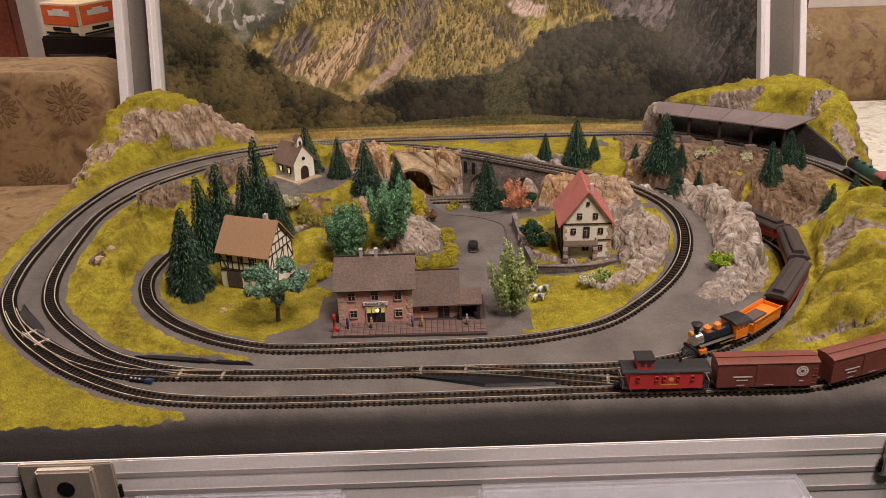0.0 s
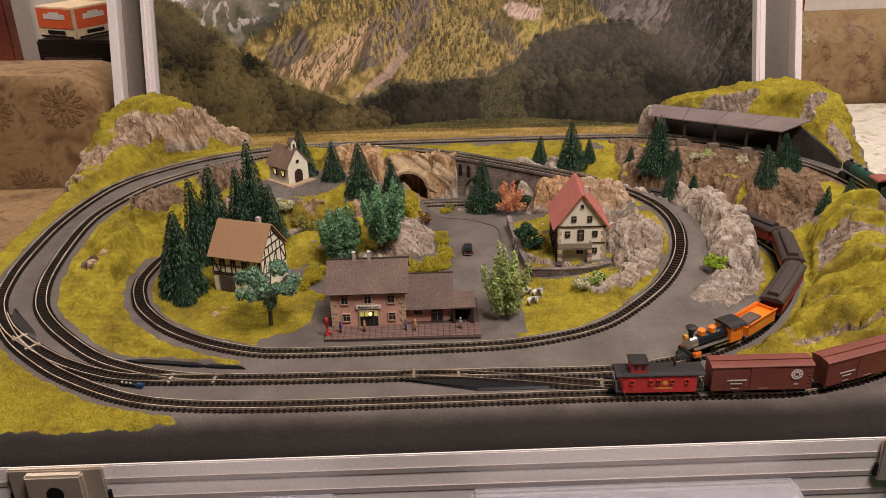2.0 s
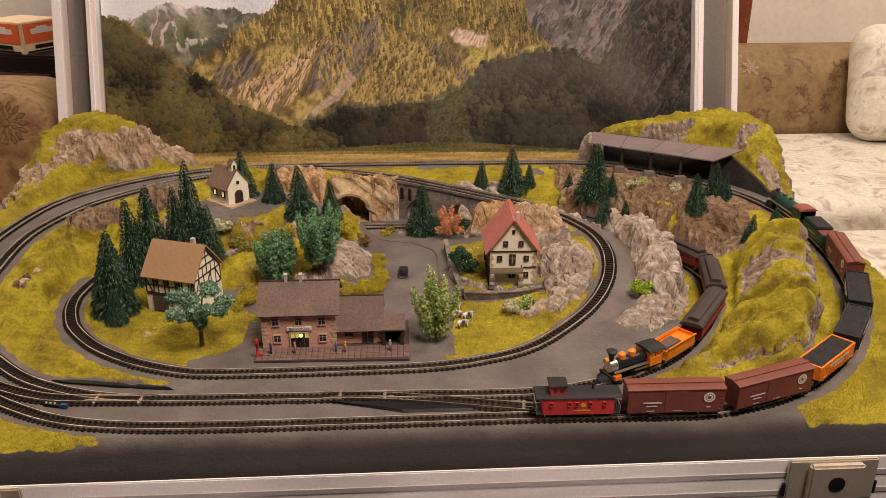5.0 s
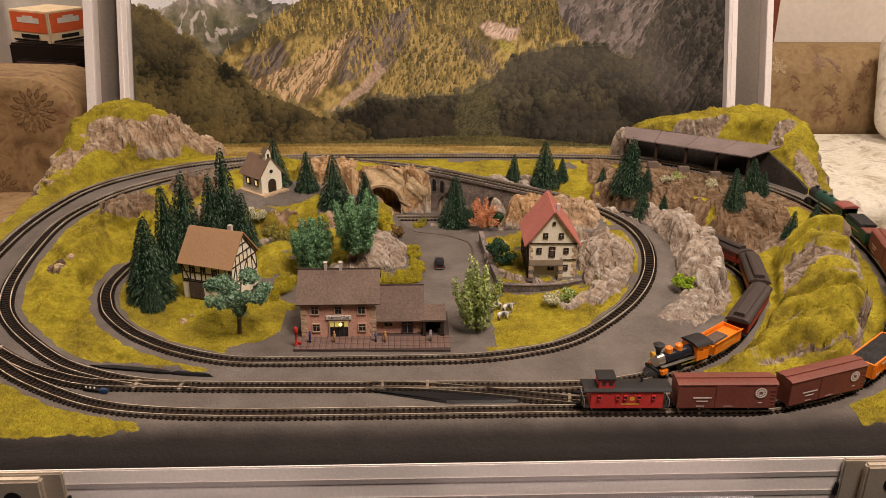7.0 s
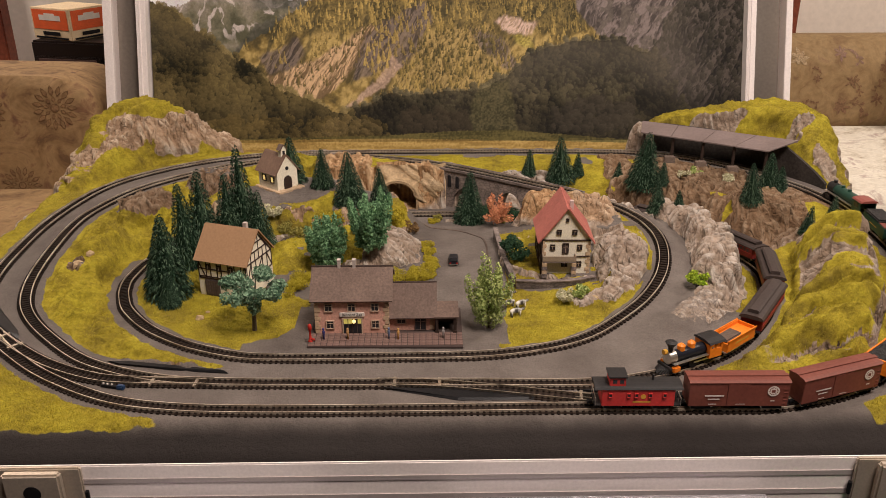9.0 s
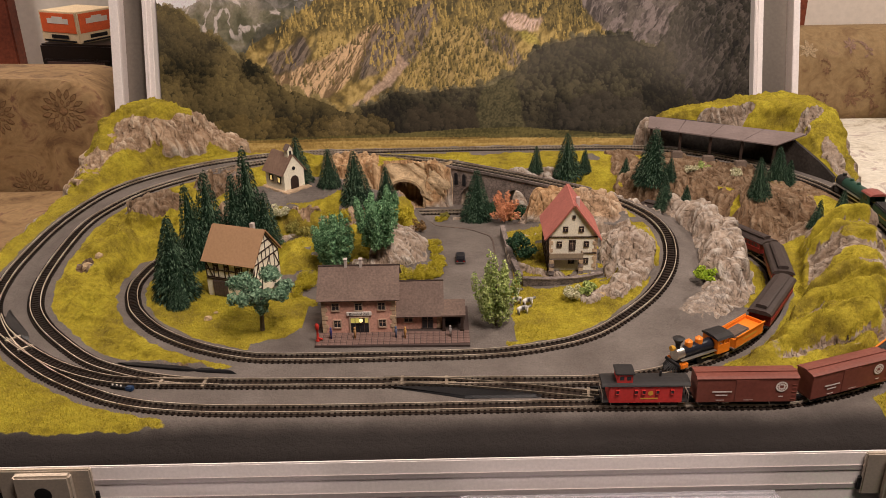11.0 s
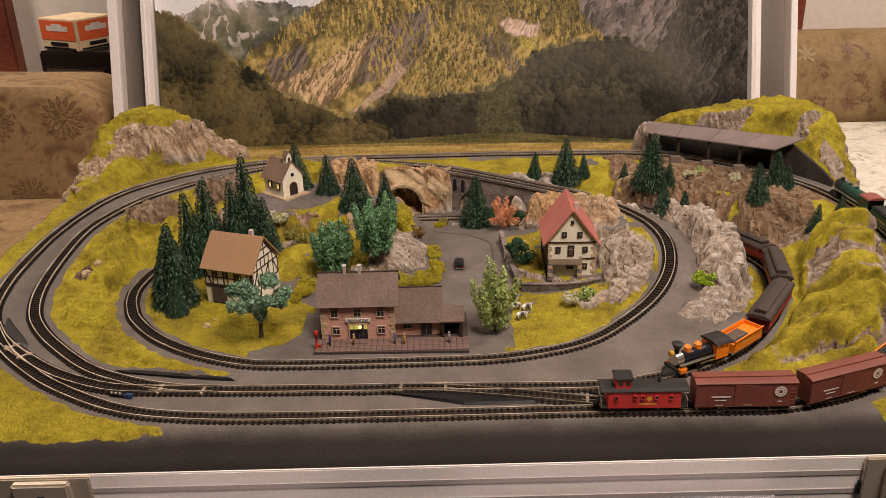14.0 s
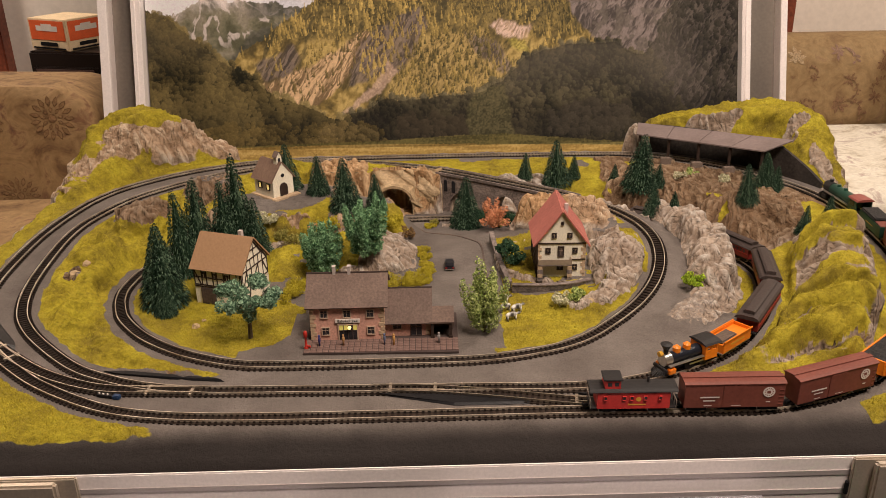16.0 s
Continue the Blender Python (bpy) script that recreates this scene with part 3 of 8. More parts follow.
    stone = mix(earth_shade.outputs["Fac"], stone, mix(1.0, stone, ramp(noise_node(12, 3), (.3, (.42, .335, .25)), (.7, (.66, .53, .405))), "MULTIPLY"))
    sandy = n.new("ShaderNodeAttribute")
    sandy.attribute_name = "golden"
    stone = mix(sandy.outputs["Fac"], stone, mix(1.0, stone, ramp(noise_node(16, 3), (.3, (1.05, .80, .52)), (.7, (1.30, 1.02, .70))), "MULTIPLY"))
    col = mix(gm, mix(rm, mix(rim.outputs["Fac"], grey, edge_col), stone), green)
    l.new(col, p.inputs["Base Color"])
    not_grass, bare_rock = n.new("ShaderNodeMath"), n.new("ShaderNodeMath")
    not_grass.operation, bare_rock.operation = "SUBTRACT", "MULTIPLY"
    not_grass.inputs[0].default_value = 1
    l.new(gm, not_grass.inputs[1])
    l.new(not_grass.outputs[0], bare_rock.inputs[0])
    l.new(rm, bare_rock.inputs[1])
    bp = n.new("ShaderNodeBump")
    bp.inputs["Strength"].default_value, bp.inputs["Distance"].default_value = 0.65, 0.0025
    l.new(noise_node(260, 6, .7), bp.inputs["Height"])
    for height, depth in ((crease2, .0018), (crease, .0024)):
        bp2 = n.new("ShaderNodeBump")
        bp2.inputs["Distance"].default_value = depth
        l.new(bare_rock.outputs[0], bp2.inputs["Strength"])
        l.new(height, bp2.inputs["Height"])
        l.new(bp.outputs[0], bp2.inputs["Normal"])
        bp = bp2
    l.new(bp2.outputs[0], p.inputs["Normal"])
    return m


# crumpled folds on the bare rock, pushed out along the surface
nrm = np.stack([-sx, -sy, np.ones(X.shape)], -1)
nrm /= np.linalg.norm(nrm, axis=-1, keepdims=True)
turn = .5 + .9 * (fbm(X * 18, Y * 18, 2) - .5)
run = np.hypot(sx, sy) + 1e-6
fx, fy = (sx * np.cos(turn) - sy * np.sin(turn)) / run, (sx * np.sin(turn) + sy * np.cos(turn)) / run


def folds(freq, reach):
    """Rounded folds with sharp creases between them, running down the slopes."""
    base = vnoise(X * freq + 11, Y * freq + 5 + 40 * H)
    out = np.zeros(X.shape)
    ii, jj = np.indices(X.shape)
    for s in np.linspace(-reach, reach, 17):
        out += base[np.clip(np.rint(ii + fy * s / GRID).astype(int), 0, X.shape[0] - 1), np.clip(np.rint(jj + fx * s / GRID).astype(int), 0, X.shape[1] - 1)]
    out = (out - out.mean()) / out.std()
    return np.minimum(np.abs(out) / 1.5, 1) ** .8


lump = np.abs(2 * vnoise3(X * 34 + 4, Y * 34, H * 34) - 1)
crumple = .0032 * lump + .0060 * folds(74, .014) + .0034 * folds(150, .009) + .0018 * folds(270, .006) - .0052
bare = rock * (1 - grass) * step(.011, .019, d_all) * step(.066, .075, Y) * np.where((X > .24) & (Y > .5) & ~in_outer, step(.025, .036, d_out), 1)
bare[1:-1, 1:-1] = (bare[1:-1, :-2] + bare[1:-1, 2:] + bare[:-2, 1:-1] + bare[2:, 1:-1]) / 4
tuft = grass * step(.3, .8, lean) * (.0050 * np.abs(2 * vnoise3(X * 60, Y * 75, H * 60) - 1) + .0060 * np.abs(2 * vnoise3(X * 26 + 3, Y * 34, H * 44) - 1) - .0034)
PUSH = (crumple * bare + tuft * step(.013, .02, d_all))[..., None] * nrm
P = np.stack([X, Y, H], -1) + PUSH
ny, nx = X.shape
me = bpy.data.meshes.new("ground")
idx = np.arange(nx * ny).reshape(ny, nx)
quads = np.stack([idx[:-1, :-1], idx[:-1, 1:], idx[1:, 1:], idx[1:, :-1]], -1).reshape(-1, 4)
me.from_pydata(P.reshape(-1, 3).tolist(), [], quads.tolist())
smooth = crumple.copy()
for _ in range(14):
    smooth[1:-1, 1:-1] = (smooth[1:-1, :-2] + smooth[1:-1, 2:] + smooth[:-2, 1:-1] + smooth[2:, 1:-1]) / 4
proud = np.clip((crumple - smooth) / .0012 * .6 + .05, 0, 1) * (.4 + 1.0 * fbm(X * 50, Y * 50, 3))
golden = np.clip(step(.1, .3, shelf) + step(.1, .3, knoll) + .6 * step(.1, .3, rear_rock) + .5 * step(.1, .3, chapel_hill) + .5 * step(.1, .3, hill_left), 0, 1)
ochre = np.clip(wedge * step(.36, .42, Y) + .45 * on_hill + .9 * step(-.05, -.12, X) * in_crescent + .3 * step(.03, .1, hill_right) + .15 * in_a, 0, 1)
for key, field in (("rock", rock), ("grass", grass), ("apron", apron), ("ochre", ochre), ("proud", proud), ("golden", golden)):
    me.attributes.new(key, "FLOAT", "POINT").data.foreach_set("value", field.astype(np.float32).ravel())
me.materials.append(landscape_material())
me.shade_smooth()
ground = tagged(new("ground", me), "model landscape of grey base, yellow-green flock and carved rock", "ground", kind="structure")

# ---- tracks ----
GAUGE = 0.0045
M_BED = mat("dark_roadbed", (.040, .026, .018), (.024, .016, .012), rough=.9, big=50, fine=700, grain=.4)


def sweep_mesh(path, off, profile, closed):
    """A rail: a small profile (across, up) carried along a path, off metres to its side."""
    p = path[:-1] if closed else path
    n = len(p)
    if closed:
        d = np.roll(p, -1, 0) - np.roll(p, 1, 0)
    else:
        d = np.gradient(p, axis=0)
    side = np.c_[-d[:, 1], d[:, 0]] / np.hypot(d[:, 0], d[:, 1])[:, None]
    verts, k = [], len(profile)
    for i in range(n):
        for a, u in profile:
            verts.append((p[i, 0] + side[i, 0] * (off + a), p[i, 1] + side[i, 1] * (off + a), p[i, 2] + u))
    faces = []
    for i in range(n if closed else n - 1):
        j = (i + 1) % n
        for q in range(k):
            r = (q + 1) % k
            faces.append((i * k + q, i * k + r, j * k + r, j * k + q))
    return verts, faces


RAIL = [(-0.00044, -0.0003), (-0.00034, 0.0), (0.00034, 0.0), (0.00044, -0.0003), (0.00030, -0.0007), (0.00030, -0.0022), (-0.00030, -0.0022), (-0.00030, -0.0007)]


def sleeper_mesh():
    bm = B()
    box(bm, -0.0010, -0.0076, -0.0034, 0.0010, 0.0076, -0.0019)
    for s in (-1, 1):
        box(bm, -0.0008, s * GAUGE - 0.0016, -0.0020, 0.0008, s * GAUGE + 0.0016, -0.0013)
    m = bpy.data.meshes.new("sleeper")
    bm.to_mesh(m)
    bm.free()
    m.materials.append(M_SLEEPER)
    return m


SLEEPER = sleeper_mesh()


def track(name, path, label, closed=True, rail_mat=None, near=None, nudge=0.0, gap=0.0046):
    t = thing(name, Matrix.Identity(4), label, "railway track", kind="structure")
    q = path + np.array([0, 0, nudge])
    for s in (-1, 1):
        v, f = sweep_mesh(q, s * GAUGE, RAIL, closed)
        mesh_ob("rail", v, f, rail_mat or M_RAIL, t)
    v, f = sweep_mesh(q, 0, [(-.0068, -.0036), (-.0064, -.0027), (.0064, -.0027), (.0068, -.0036)], closed)
    mesh_ob("roadbed", v, f, M_BED, t)
    seg = np.r_[0, np.cumsum(np.linalg.norm(np.diff(q, axis=0), axis=1))]
    rest_v, rest_f = [], []
    base = [v.co.copy() for v in SLEEPER.vertices]
    polys = [tuple(p.vertices) for p in SLEEPER.polygons]
    singles = 0
    for s in np.arange(0, seg[-1] - gap / 2, gap):
        p = Vector([float(np.interp(s, seg, q[:, k])) for k in range(3)])
        d = Vector([float(np.interp(min(s + 0.002, seg[-1]), seg, q[:, k])) for k in range(3)]) - Vector([float(np.interp(max(s - 0.002, 0), seg, q[:, k])) for k in range(3)])
        m = Matrix.Translation(p) @ Matrix.Rotation(math.atan2(d.y, d.x), 4, "Z")
        if near and near(p) and singles < 300:
            o = new("sleeper", SLEEPER)
            o.parent, o.matrix_local = t, m
            singles += 1
        else:
            k = len(rest_v)
            rest_v += [m @ c for c in base]
            rest_f += [tuple(i + k for i in f) for f in polys]
    if rest_v:
        tagged(mesh_ob("sleepers", rest_v, rest_f, M_SLEEPER, t), kind="stuff")
    return t


def ease(a, b, n=24):
    """A line that leaves a and reaches b gently, both heading along x."""
    return np.array([(a[0] + (b[0] - a[0]) * i / n, a[1] + (b[1] - a[1]) * (3 * (i / n) ** 2 - 2 * (i / n) ** 3), a[2] + (b[2] - a[2]) * i / n) for i in range(n + 1)])


# ---- the aluminium case ----


def case():
    c = thing("case", Matrix.Identity(4), "open aluminium carrying case with grooved walls holding the model railway", "case")
    for name, x0, y0, x1, y1, top in (("front_wall", -.56, .0275, .56, .0290, -.012), ("back_wall", -.56, .80, .56, .818, -.075), ("side_wall", -.56, .0312, -.542, .80, -.085), ("side_wall", .542, .0312, .56, .80, -.085)):
        bm = B()
        box(bm, x0, y0, -.135, x1, y1, top, .0012)
        part(name, bm, M_ALU, c)
    # Darker strips laid on the wall give the grooves' shade by colour.
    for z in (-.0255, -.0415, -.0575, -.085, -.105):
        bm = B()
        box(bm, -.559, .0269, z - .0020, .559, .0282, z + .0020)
        part("groove", bm, M_ALU_DARK, c, "thin darker strip standing for a shaded groove in the front wall")
    bm = B()
    box(bm, -.56, .0275, -.142, .56, .818, -.1352)
    part("bottom", bm, M_BLACK, c)
    return c


def latch(x, off=0.0):
    t = thing("case_latch", pose(x, .0268, -.012), "square nickel case latch with a keyhole", "latch", "case latches")
    bm = B()
    box(bm, -.033, -.004, -.034, .033, -.0003, .0012, .001)
    part("plate", bm, M_NICKEL, t)
    bm = B()
    box(bm, off - .020, -.0110, -.036, off + .020, -.0045, .0005, .0016)
    part("body", bm, M_NICKEL, t)
    bm = B()
    tube(bm, (off, -.0105, -.0145), (off, -.0116, -.0145), .0060, seg=20)
    part("keyhole", bm, M_BLACK, t)
    for s in (-1, 1):
        bm = B()
        tube(bm, (s * .0340, -.002, -.030), (s * .0340, -.002, -.020), .0016)
        part("pin", bm, M_BLACK, t)
    return t


def front_lip():
    """The dark rounded front edge of the layout board."""
    prof = [(.0372, -.0205), (.0356, -.0260), (.0346, -.034), (.034, -.05), (.046, -.05)]
    verts = [(x, y, z) for x in np.linspace(-.53, .534, 60) for y, z in prof]
    k = len(prof)
    faces = [(i * k + q, i * k + q + 1, (i + 1) * k + q + 1, (i + 1) * k + q) for i in range(59) for q in range(k - 1)]
    ob = mesh_ob("board_edge", verts, faces, mat("dark_board_edge", (.018, .0155, .0145), (.014, .012, .0112), rough=.55, big=12, fine=200, grain=.2), None, True)
    return tagged(ob, "dark grey painted rounded front edge of the layout board", "board edge", kind="structure")


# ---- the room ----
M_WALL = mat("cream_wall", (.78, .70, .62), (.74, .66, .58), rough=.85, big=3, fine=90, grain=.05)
# Unseen walls and ceiling are darkened to hold back bounced light.
M_WALL_DIM = mat("dimmed_wall", (.16, .125, .095), (.14, .105, .08), rough=.9, big=3, fine=90, grain=.05)
M_WOOD = mat("red_brown_wood", (.20, .055, .030), (.12, .032, .020), rough=.4, big=9, fine=120, grain=.3)
M_FLOOR = mat("brown_carpet", (.16, .11, .08), (.11, .075, .055), rough=.95, big=8, fine=300, grain=.3)
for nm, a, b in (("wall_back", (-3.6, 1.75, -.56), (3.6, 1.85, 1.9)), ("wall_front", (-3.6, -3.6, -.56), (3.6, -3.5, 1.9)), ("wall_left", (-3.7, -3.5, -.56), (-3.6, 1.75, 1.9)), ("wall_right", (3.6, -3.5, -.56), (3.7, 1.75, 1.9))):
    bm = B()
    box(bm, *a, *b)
    tagged(part(nm, bm, M_WALL if nm == "wall_back" else M_WALL_DIM), "plain painted room wall", "wall", kind="structure")
bm = B()
box(bm, -3.7, -3.6, -.66, 3.7, 1.85, -.56)
tagged(part("floor", bm, M_FLOOR), "brown carpeted living room floor", "floor", kind="structure")
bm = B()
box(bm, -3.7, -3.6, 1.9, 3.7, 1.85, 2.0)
tagged(part("ceiling", bm, M_WALL_DIM), "unseen ceiling in the dimmed wall colour", "ceiling", kind="structure")


# ---- more materials ----
def leaf_mat(name, a, b, rough=.8, mid=None):
    """Foliage: each small leaf takes its own shade between a and b; with mid, most stay between a and mid."""
    m = bpy.data.materials.new(name)
    m.use_nodes = True
    n, l = m.node_tree.nodes, m.node_tree.links
    p = n["Principled BSDF"]
    p.inputs["Roughness"].default_value = rough
    p.inputs["Specular IOR Level"].default_value = 0.12
    g, r = n.new("ShaderNodeNewGeometry"), n.new("ShaderNodeValToRGB")
    r.color_ramp.elements[0].color, r.color_ramp.elements[1].color = (*a, 1), (*b, 1)
    if mid:
        e = r.color_ramp.elements.new(.68)
        e.color = (*mid, 1)
    l.new(g.outputs["Random Per Island"], r.inputs[0])
    l.new(r.outputs[0], p.inputs["Base Color"])
    return m


def plain(name, c, rough=.5, grain=.12, metal=0.0):
    return mat(name, c, tuple(k * .88 for k in c), rough=rough, metal=metal, big=50, fine=500, grain=grain, bump=.06)


M_BRICKWALL = plain("pink_brick_wall", (.62, .345, .265), .85, .2)
M_TAN = plain("tan_stone", (.52, .38, .25), .8, .2)
M_ROOFGREY = mat("brown_grey_slate", (.152, .104, .082), (.118, .080, .064), rough=.75, big=40, fine=500, grain=.22)
M_ROOFTAN = mat("tan_tile_roof", (.34, .200, .108), (.325, .19, .10), rough=.75, big=30, fine=420, grain=.08)
M_ROOFRED = mat("red_tile_roof", (.45, .150, .118), (.38, .122, .098), rough=.72, big=30, fine=420, grain=.2)
M_ROOFDARK = mat("dark_tile_roof", (.12, .085, .065), (.085, .06, .048), rough=.8, big=40, fine=420, grain=.25)
M_BEAM = plain("dark_timber", (.040, .024, .018), .7, .3)
M_PAVE = mat("platform_paving", (.20, .125, .105), (.15, .095, .08), rough=.85, big=50, fine=500, grain=.25)
M_JOINT = plain("paving_joint", (.065, .045, .04), .9)
M_FRAMEW = plain("window_frame_tan", (.50, .36, .265), .7)
M_DOORDARK = plain("dark_door", (.07, .05, .045), .6)
M_RED = plain("red_paint", (.46, .030, .020), .5)
M_REDDARK = mat("coach_red", (.21, .022, .020), (.16, .017, .016), rough=.45, big=50, fine=400, grain=.15, bump=.05)
M_CABOOSE = mat("caboose_red", (.52, .040, .035), (.46, .033, .03), rough=.45, big=50, fine=400, grain=.1, bump=.05)
M_OXIDE = mat("boxcar_oxide", (.175, .052, .036), (.15, .043, .03), rough=.55, big=50, fine=400, grain=.12, bump=.05)
M_ROOFBLK = plain("matt_black_roof", (.022, .020, .020), .55, .2)
M_ROOFCOACH = plain("sooty_brown_roof", (.050, .036, .032), .6, .25)
M_ORANGE = mat("orange_paint", (.80, .23, .020), (.72, .19, .016), rough=.42, big=50, fine=400, grain=.1, bump=.05)
M_GREENP = mat("dark_green_paint", (.020, .065, .045), (.015, .05, .035), rough=.4, big=50, fine=400, grain=.15, bump=.05)
M_BLUEBLK = mat("black_gloss_paint", (.014, .016, .024), (.010, .011, .016), rough=.35, big=50, fine=400, grain=.15, bump=.05)
M_COAL = mat("coal_load", (.030, .028, .028), (.015, .014, .014), rough=.6, big=200, fine=900, grain=.6, bump=1, depth=.002)
M_SILVER = plain("silver_metal", (.62, .58, .52), .35, .1, .9)
M_LETTER = plain("white_lettering", (.70, .64, .58), .6, .05)
M_GOLD = plain("gold_mark", (.65, .35, .05), .45, .05)
M_CREAM = plain("cream_card", (.72, .56, .36), .7)
M_CARDORANGE = plain("orange_card", (.72, .12, .035), .6)
M_CABINET = mat("black_lacquer", (.020, .014, .013), (.014, .010, .009), rough=.3, big=6, fine=200, grain=.2, bump=.03)
M_BLUE = plain("blue_plastic", (.018, .045, .11), .4)
M_LEAF_GREEN = leaf_mat("leaf_mid_green", (.026, .095, .040), (.29, .50, .26))
M_LEAF_BLUE = leaf_mat("leaf_blue_green", (.035, .095, .055), (.29, .43, .28))
M_LEAF_LIGHT = leaf_mat("leaf_light_green", (.14, .21, .04), (.52, .58, .22))
M_LEAF_DARK = leaf_mat("leaf_dark_green", (.012, .038, .022), (.055, .11, .055))
M_LEAF_ORANGE = leaf_mat("leaf_orange", (.48, .18, .09), (.84, .43, .24))
M_LEAF_LIME = leaf_mat("leaf_lime", (.18, .30, .02), (.48, .60, .06))
M_LEAF_WHITE = leaf_mat("blossom_white", (.30, .30, .14), (.75, .70, .52))
M_LEAF_OLIVE = leaf_mat("leaf_olive", (.16, .15, .03), (.36, .32, .09))
M_LEAF_YELLOW = leaf_mat("leaf_yellow", (.33, .27, .020), (.50, .425, .045))
M_LEAF_BROWN = leaf_mat("leaf_brown", (.14, .08, .03), (.26, .16, .07))
M_BLADE = leaf_mat("flock_blade", (.27, .218, .021), (.49, .405, .046), .9)


# ---- the painted lid ----
def print_mat(name, stops, scale, stretch, tilt, fine, contrast=.5, rough=.5, warp=0.0, crowns=0, ribs=None):
    """Printed landscape: colours by a stretched, tilted noise, with fine speckle over it."""
    m = bpy.data.materials.new(name)
    m.use_nodes = True
    n, l = m.node_tree.nodes, m.node_tree.links
    p = n["Principled BSDF"]
    p.inputs["Roughness"].default_value = rough
    tc, mp = n.new("ShaderNodeTexCoord"), n.new("ShaderNodeMapping")
    mp.inputs["Scale"].default_value = stretch
    mp.inputs["Rotation"].default_value = (0, radians(tilt), 0)
    l.new(tc.outputs["Object"], mp.inputs[0])
    a, b = n.new("ShaderNodeTexNoise"), n.new("ShaderNodeTexNoise")
    a.inputs["Scale"].default_value, a.inputs["Detail"].default_value, a.inputs["Roughness"].default_value = scale, 8, .66
    a.inputs["Distortion"].default_value = warp
    b.inputs["Scale"].default_value, b.inputs["Detail"].default_value, b.inputs["Roughness"].default_value = fine, 5, .7
    l.new(mp.outputs[0], a.inputs["Vector"])
    l.new(mp.outputs[0], b.inputs["Vector"])
    r = n.new("ShaderNodeValToRGB")
    e = r.color_ramp.elements
    while len(e) < len(stops):
        e.new(.5)
    for k, (pos, c) in zip(e, stops):
        k.position, k.color = pos, (*c, 1)
    l.new(a.outputs[0], r.inputs[0])
    mr = n.new("ShaderNodeMapRange")
    mr.inputs[1].default_value, mr.inputs[2].default_value, mr.inputs[3].default_value, mr.inputs[4].default_value = .32, .68, 1 - contrast, 1 + contrast
    l.new(b.outputs[0], mr.inputs[0])
    mx = n.new("ShaderNodeMix")
    mx.data_type, mx.blend_type, mx.clamp_result = "RGBA", "MULTIPLY", False
    mx.inputs[0].default_value = 1
    l.new(r.outputs[0], mx.inputs[6])
    l.new(mr.outputs[0], mx.inputs[7])
    out = mx.outputs[2]
    if ribs:
        mr_, nr = n.new("ShaderNodeMapping"), n.new("ShaderNodeTexNoise")
        mr_.inputs["Rotation"].default_value, mr_.inputs["Scale"].default_value = (0, radians(ribs[1]), 0), (1, 1, ribs[2])
        l.new(tc.outputs["Object"], mr_.inputs[0])
        l.new(mr_.outputs[0], nr.inputs["Vector"])
        nr.inputs["Scale"].default_value, nr.inputs["Detail"].default_value, nr.inputs["Distortion"].default_value = ribs[0], 6, .5
        r4 = n.new("ShaderNodeValToRGB")
        r4.color_ramp.elements[0].color, r4.color_ramp.elements[1].color = (.22, .20, .17, 1), (1.45, 1.38, 1.28, 1)
        r4.color_ramp.elements[0].position, r4.color_ramp.elements[1].position = .38, .62
        l.new(nr.outputs[0], r4.inputs[0])
        m4 = n.new("ShaderNodeMix")
        m4.data_type, m4.blend_type, m4.clamp_result = "RGBA", "MULTIPLY", False
        m4.inputs[0].default_value = ribs[3]
        l.new(out, m4.inputs[6])
        l.new(r4.outputs[0], m4.inputs[7])
        out = m4.outputs[2]
    if crowns:
        mq, vo = n.new("ShaderNodeMapping"), n.new("ShaderNodeTexVoronoi")
        mq.inputs["Scale"].default_value = (1, 1, .5)
        l.new(tc.outputs["Object"], mq.inputs[0])
        l.new(mq.outputs[0], vo.inputs["Vector"])
        vo.inputs["Scale"].default_value = crowns
        r3 = n.new("ShaderNodeValToRGB")
        r3.color_ramp.elements[0].color, r3.color_ramp.elements[1].color = (1.55, 1.5, 1.4, 1), (.28, .29, .30, 1)
        r3.color_ramp.elements[0].position, r3.color_ramp.elements[1].position = .12, .62
        l.new(vo.outputs["Distance"], r3.inputs[0])
        m3 = n.new("ShaderNodeMix")
        m3.data_type, m3.blend_type, m3.clamp_result = "RGBA", "MULTIPLY", False
        m3.inputs[0].default_value = .6
        l.new(out, m3.inputs[6])
        l.new(r3.outputs[0], m3.inputs[7])
        out = m3.outputs[2]
    l.new(out, p.inputs["Base Color"])
    return m


# Recessed channel of the lid: its shade is put into a darker base.
M_CHANNEL = mat("shaded_lid_channel", (.27, .235, .20), (.22, .19, .165), rough=.38, metal=.65, big=4, fine=200, grain=.08, bump=.03)


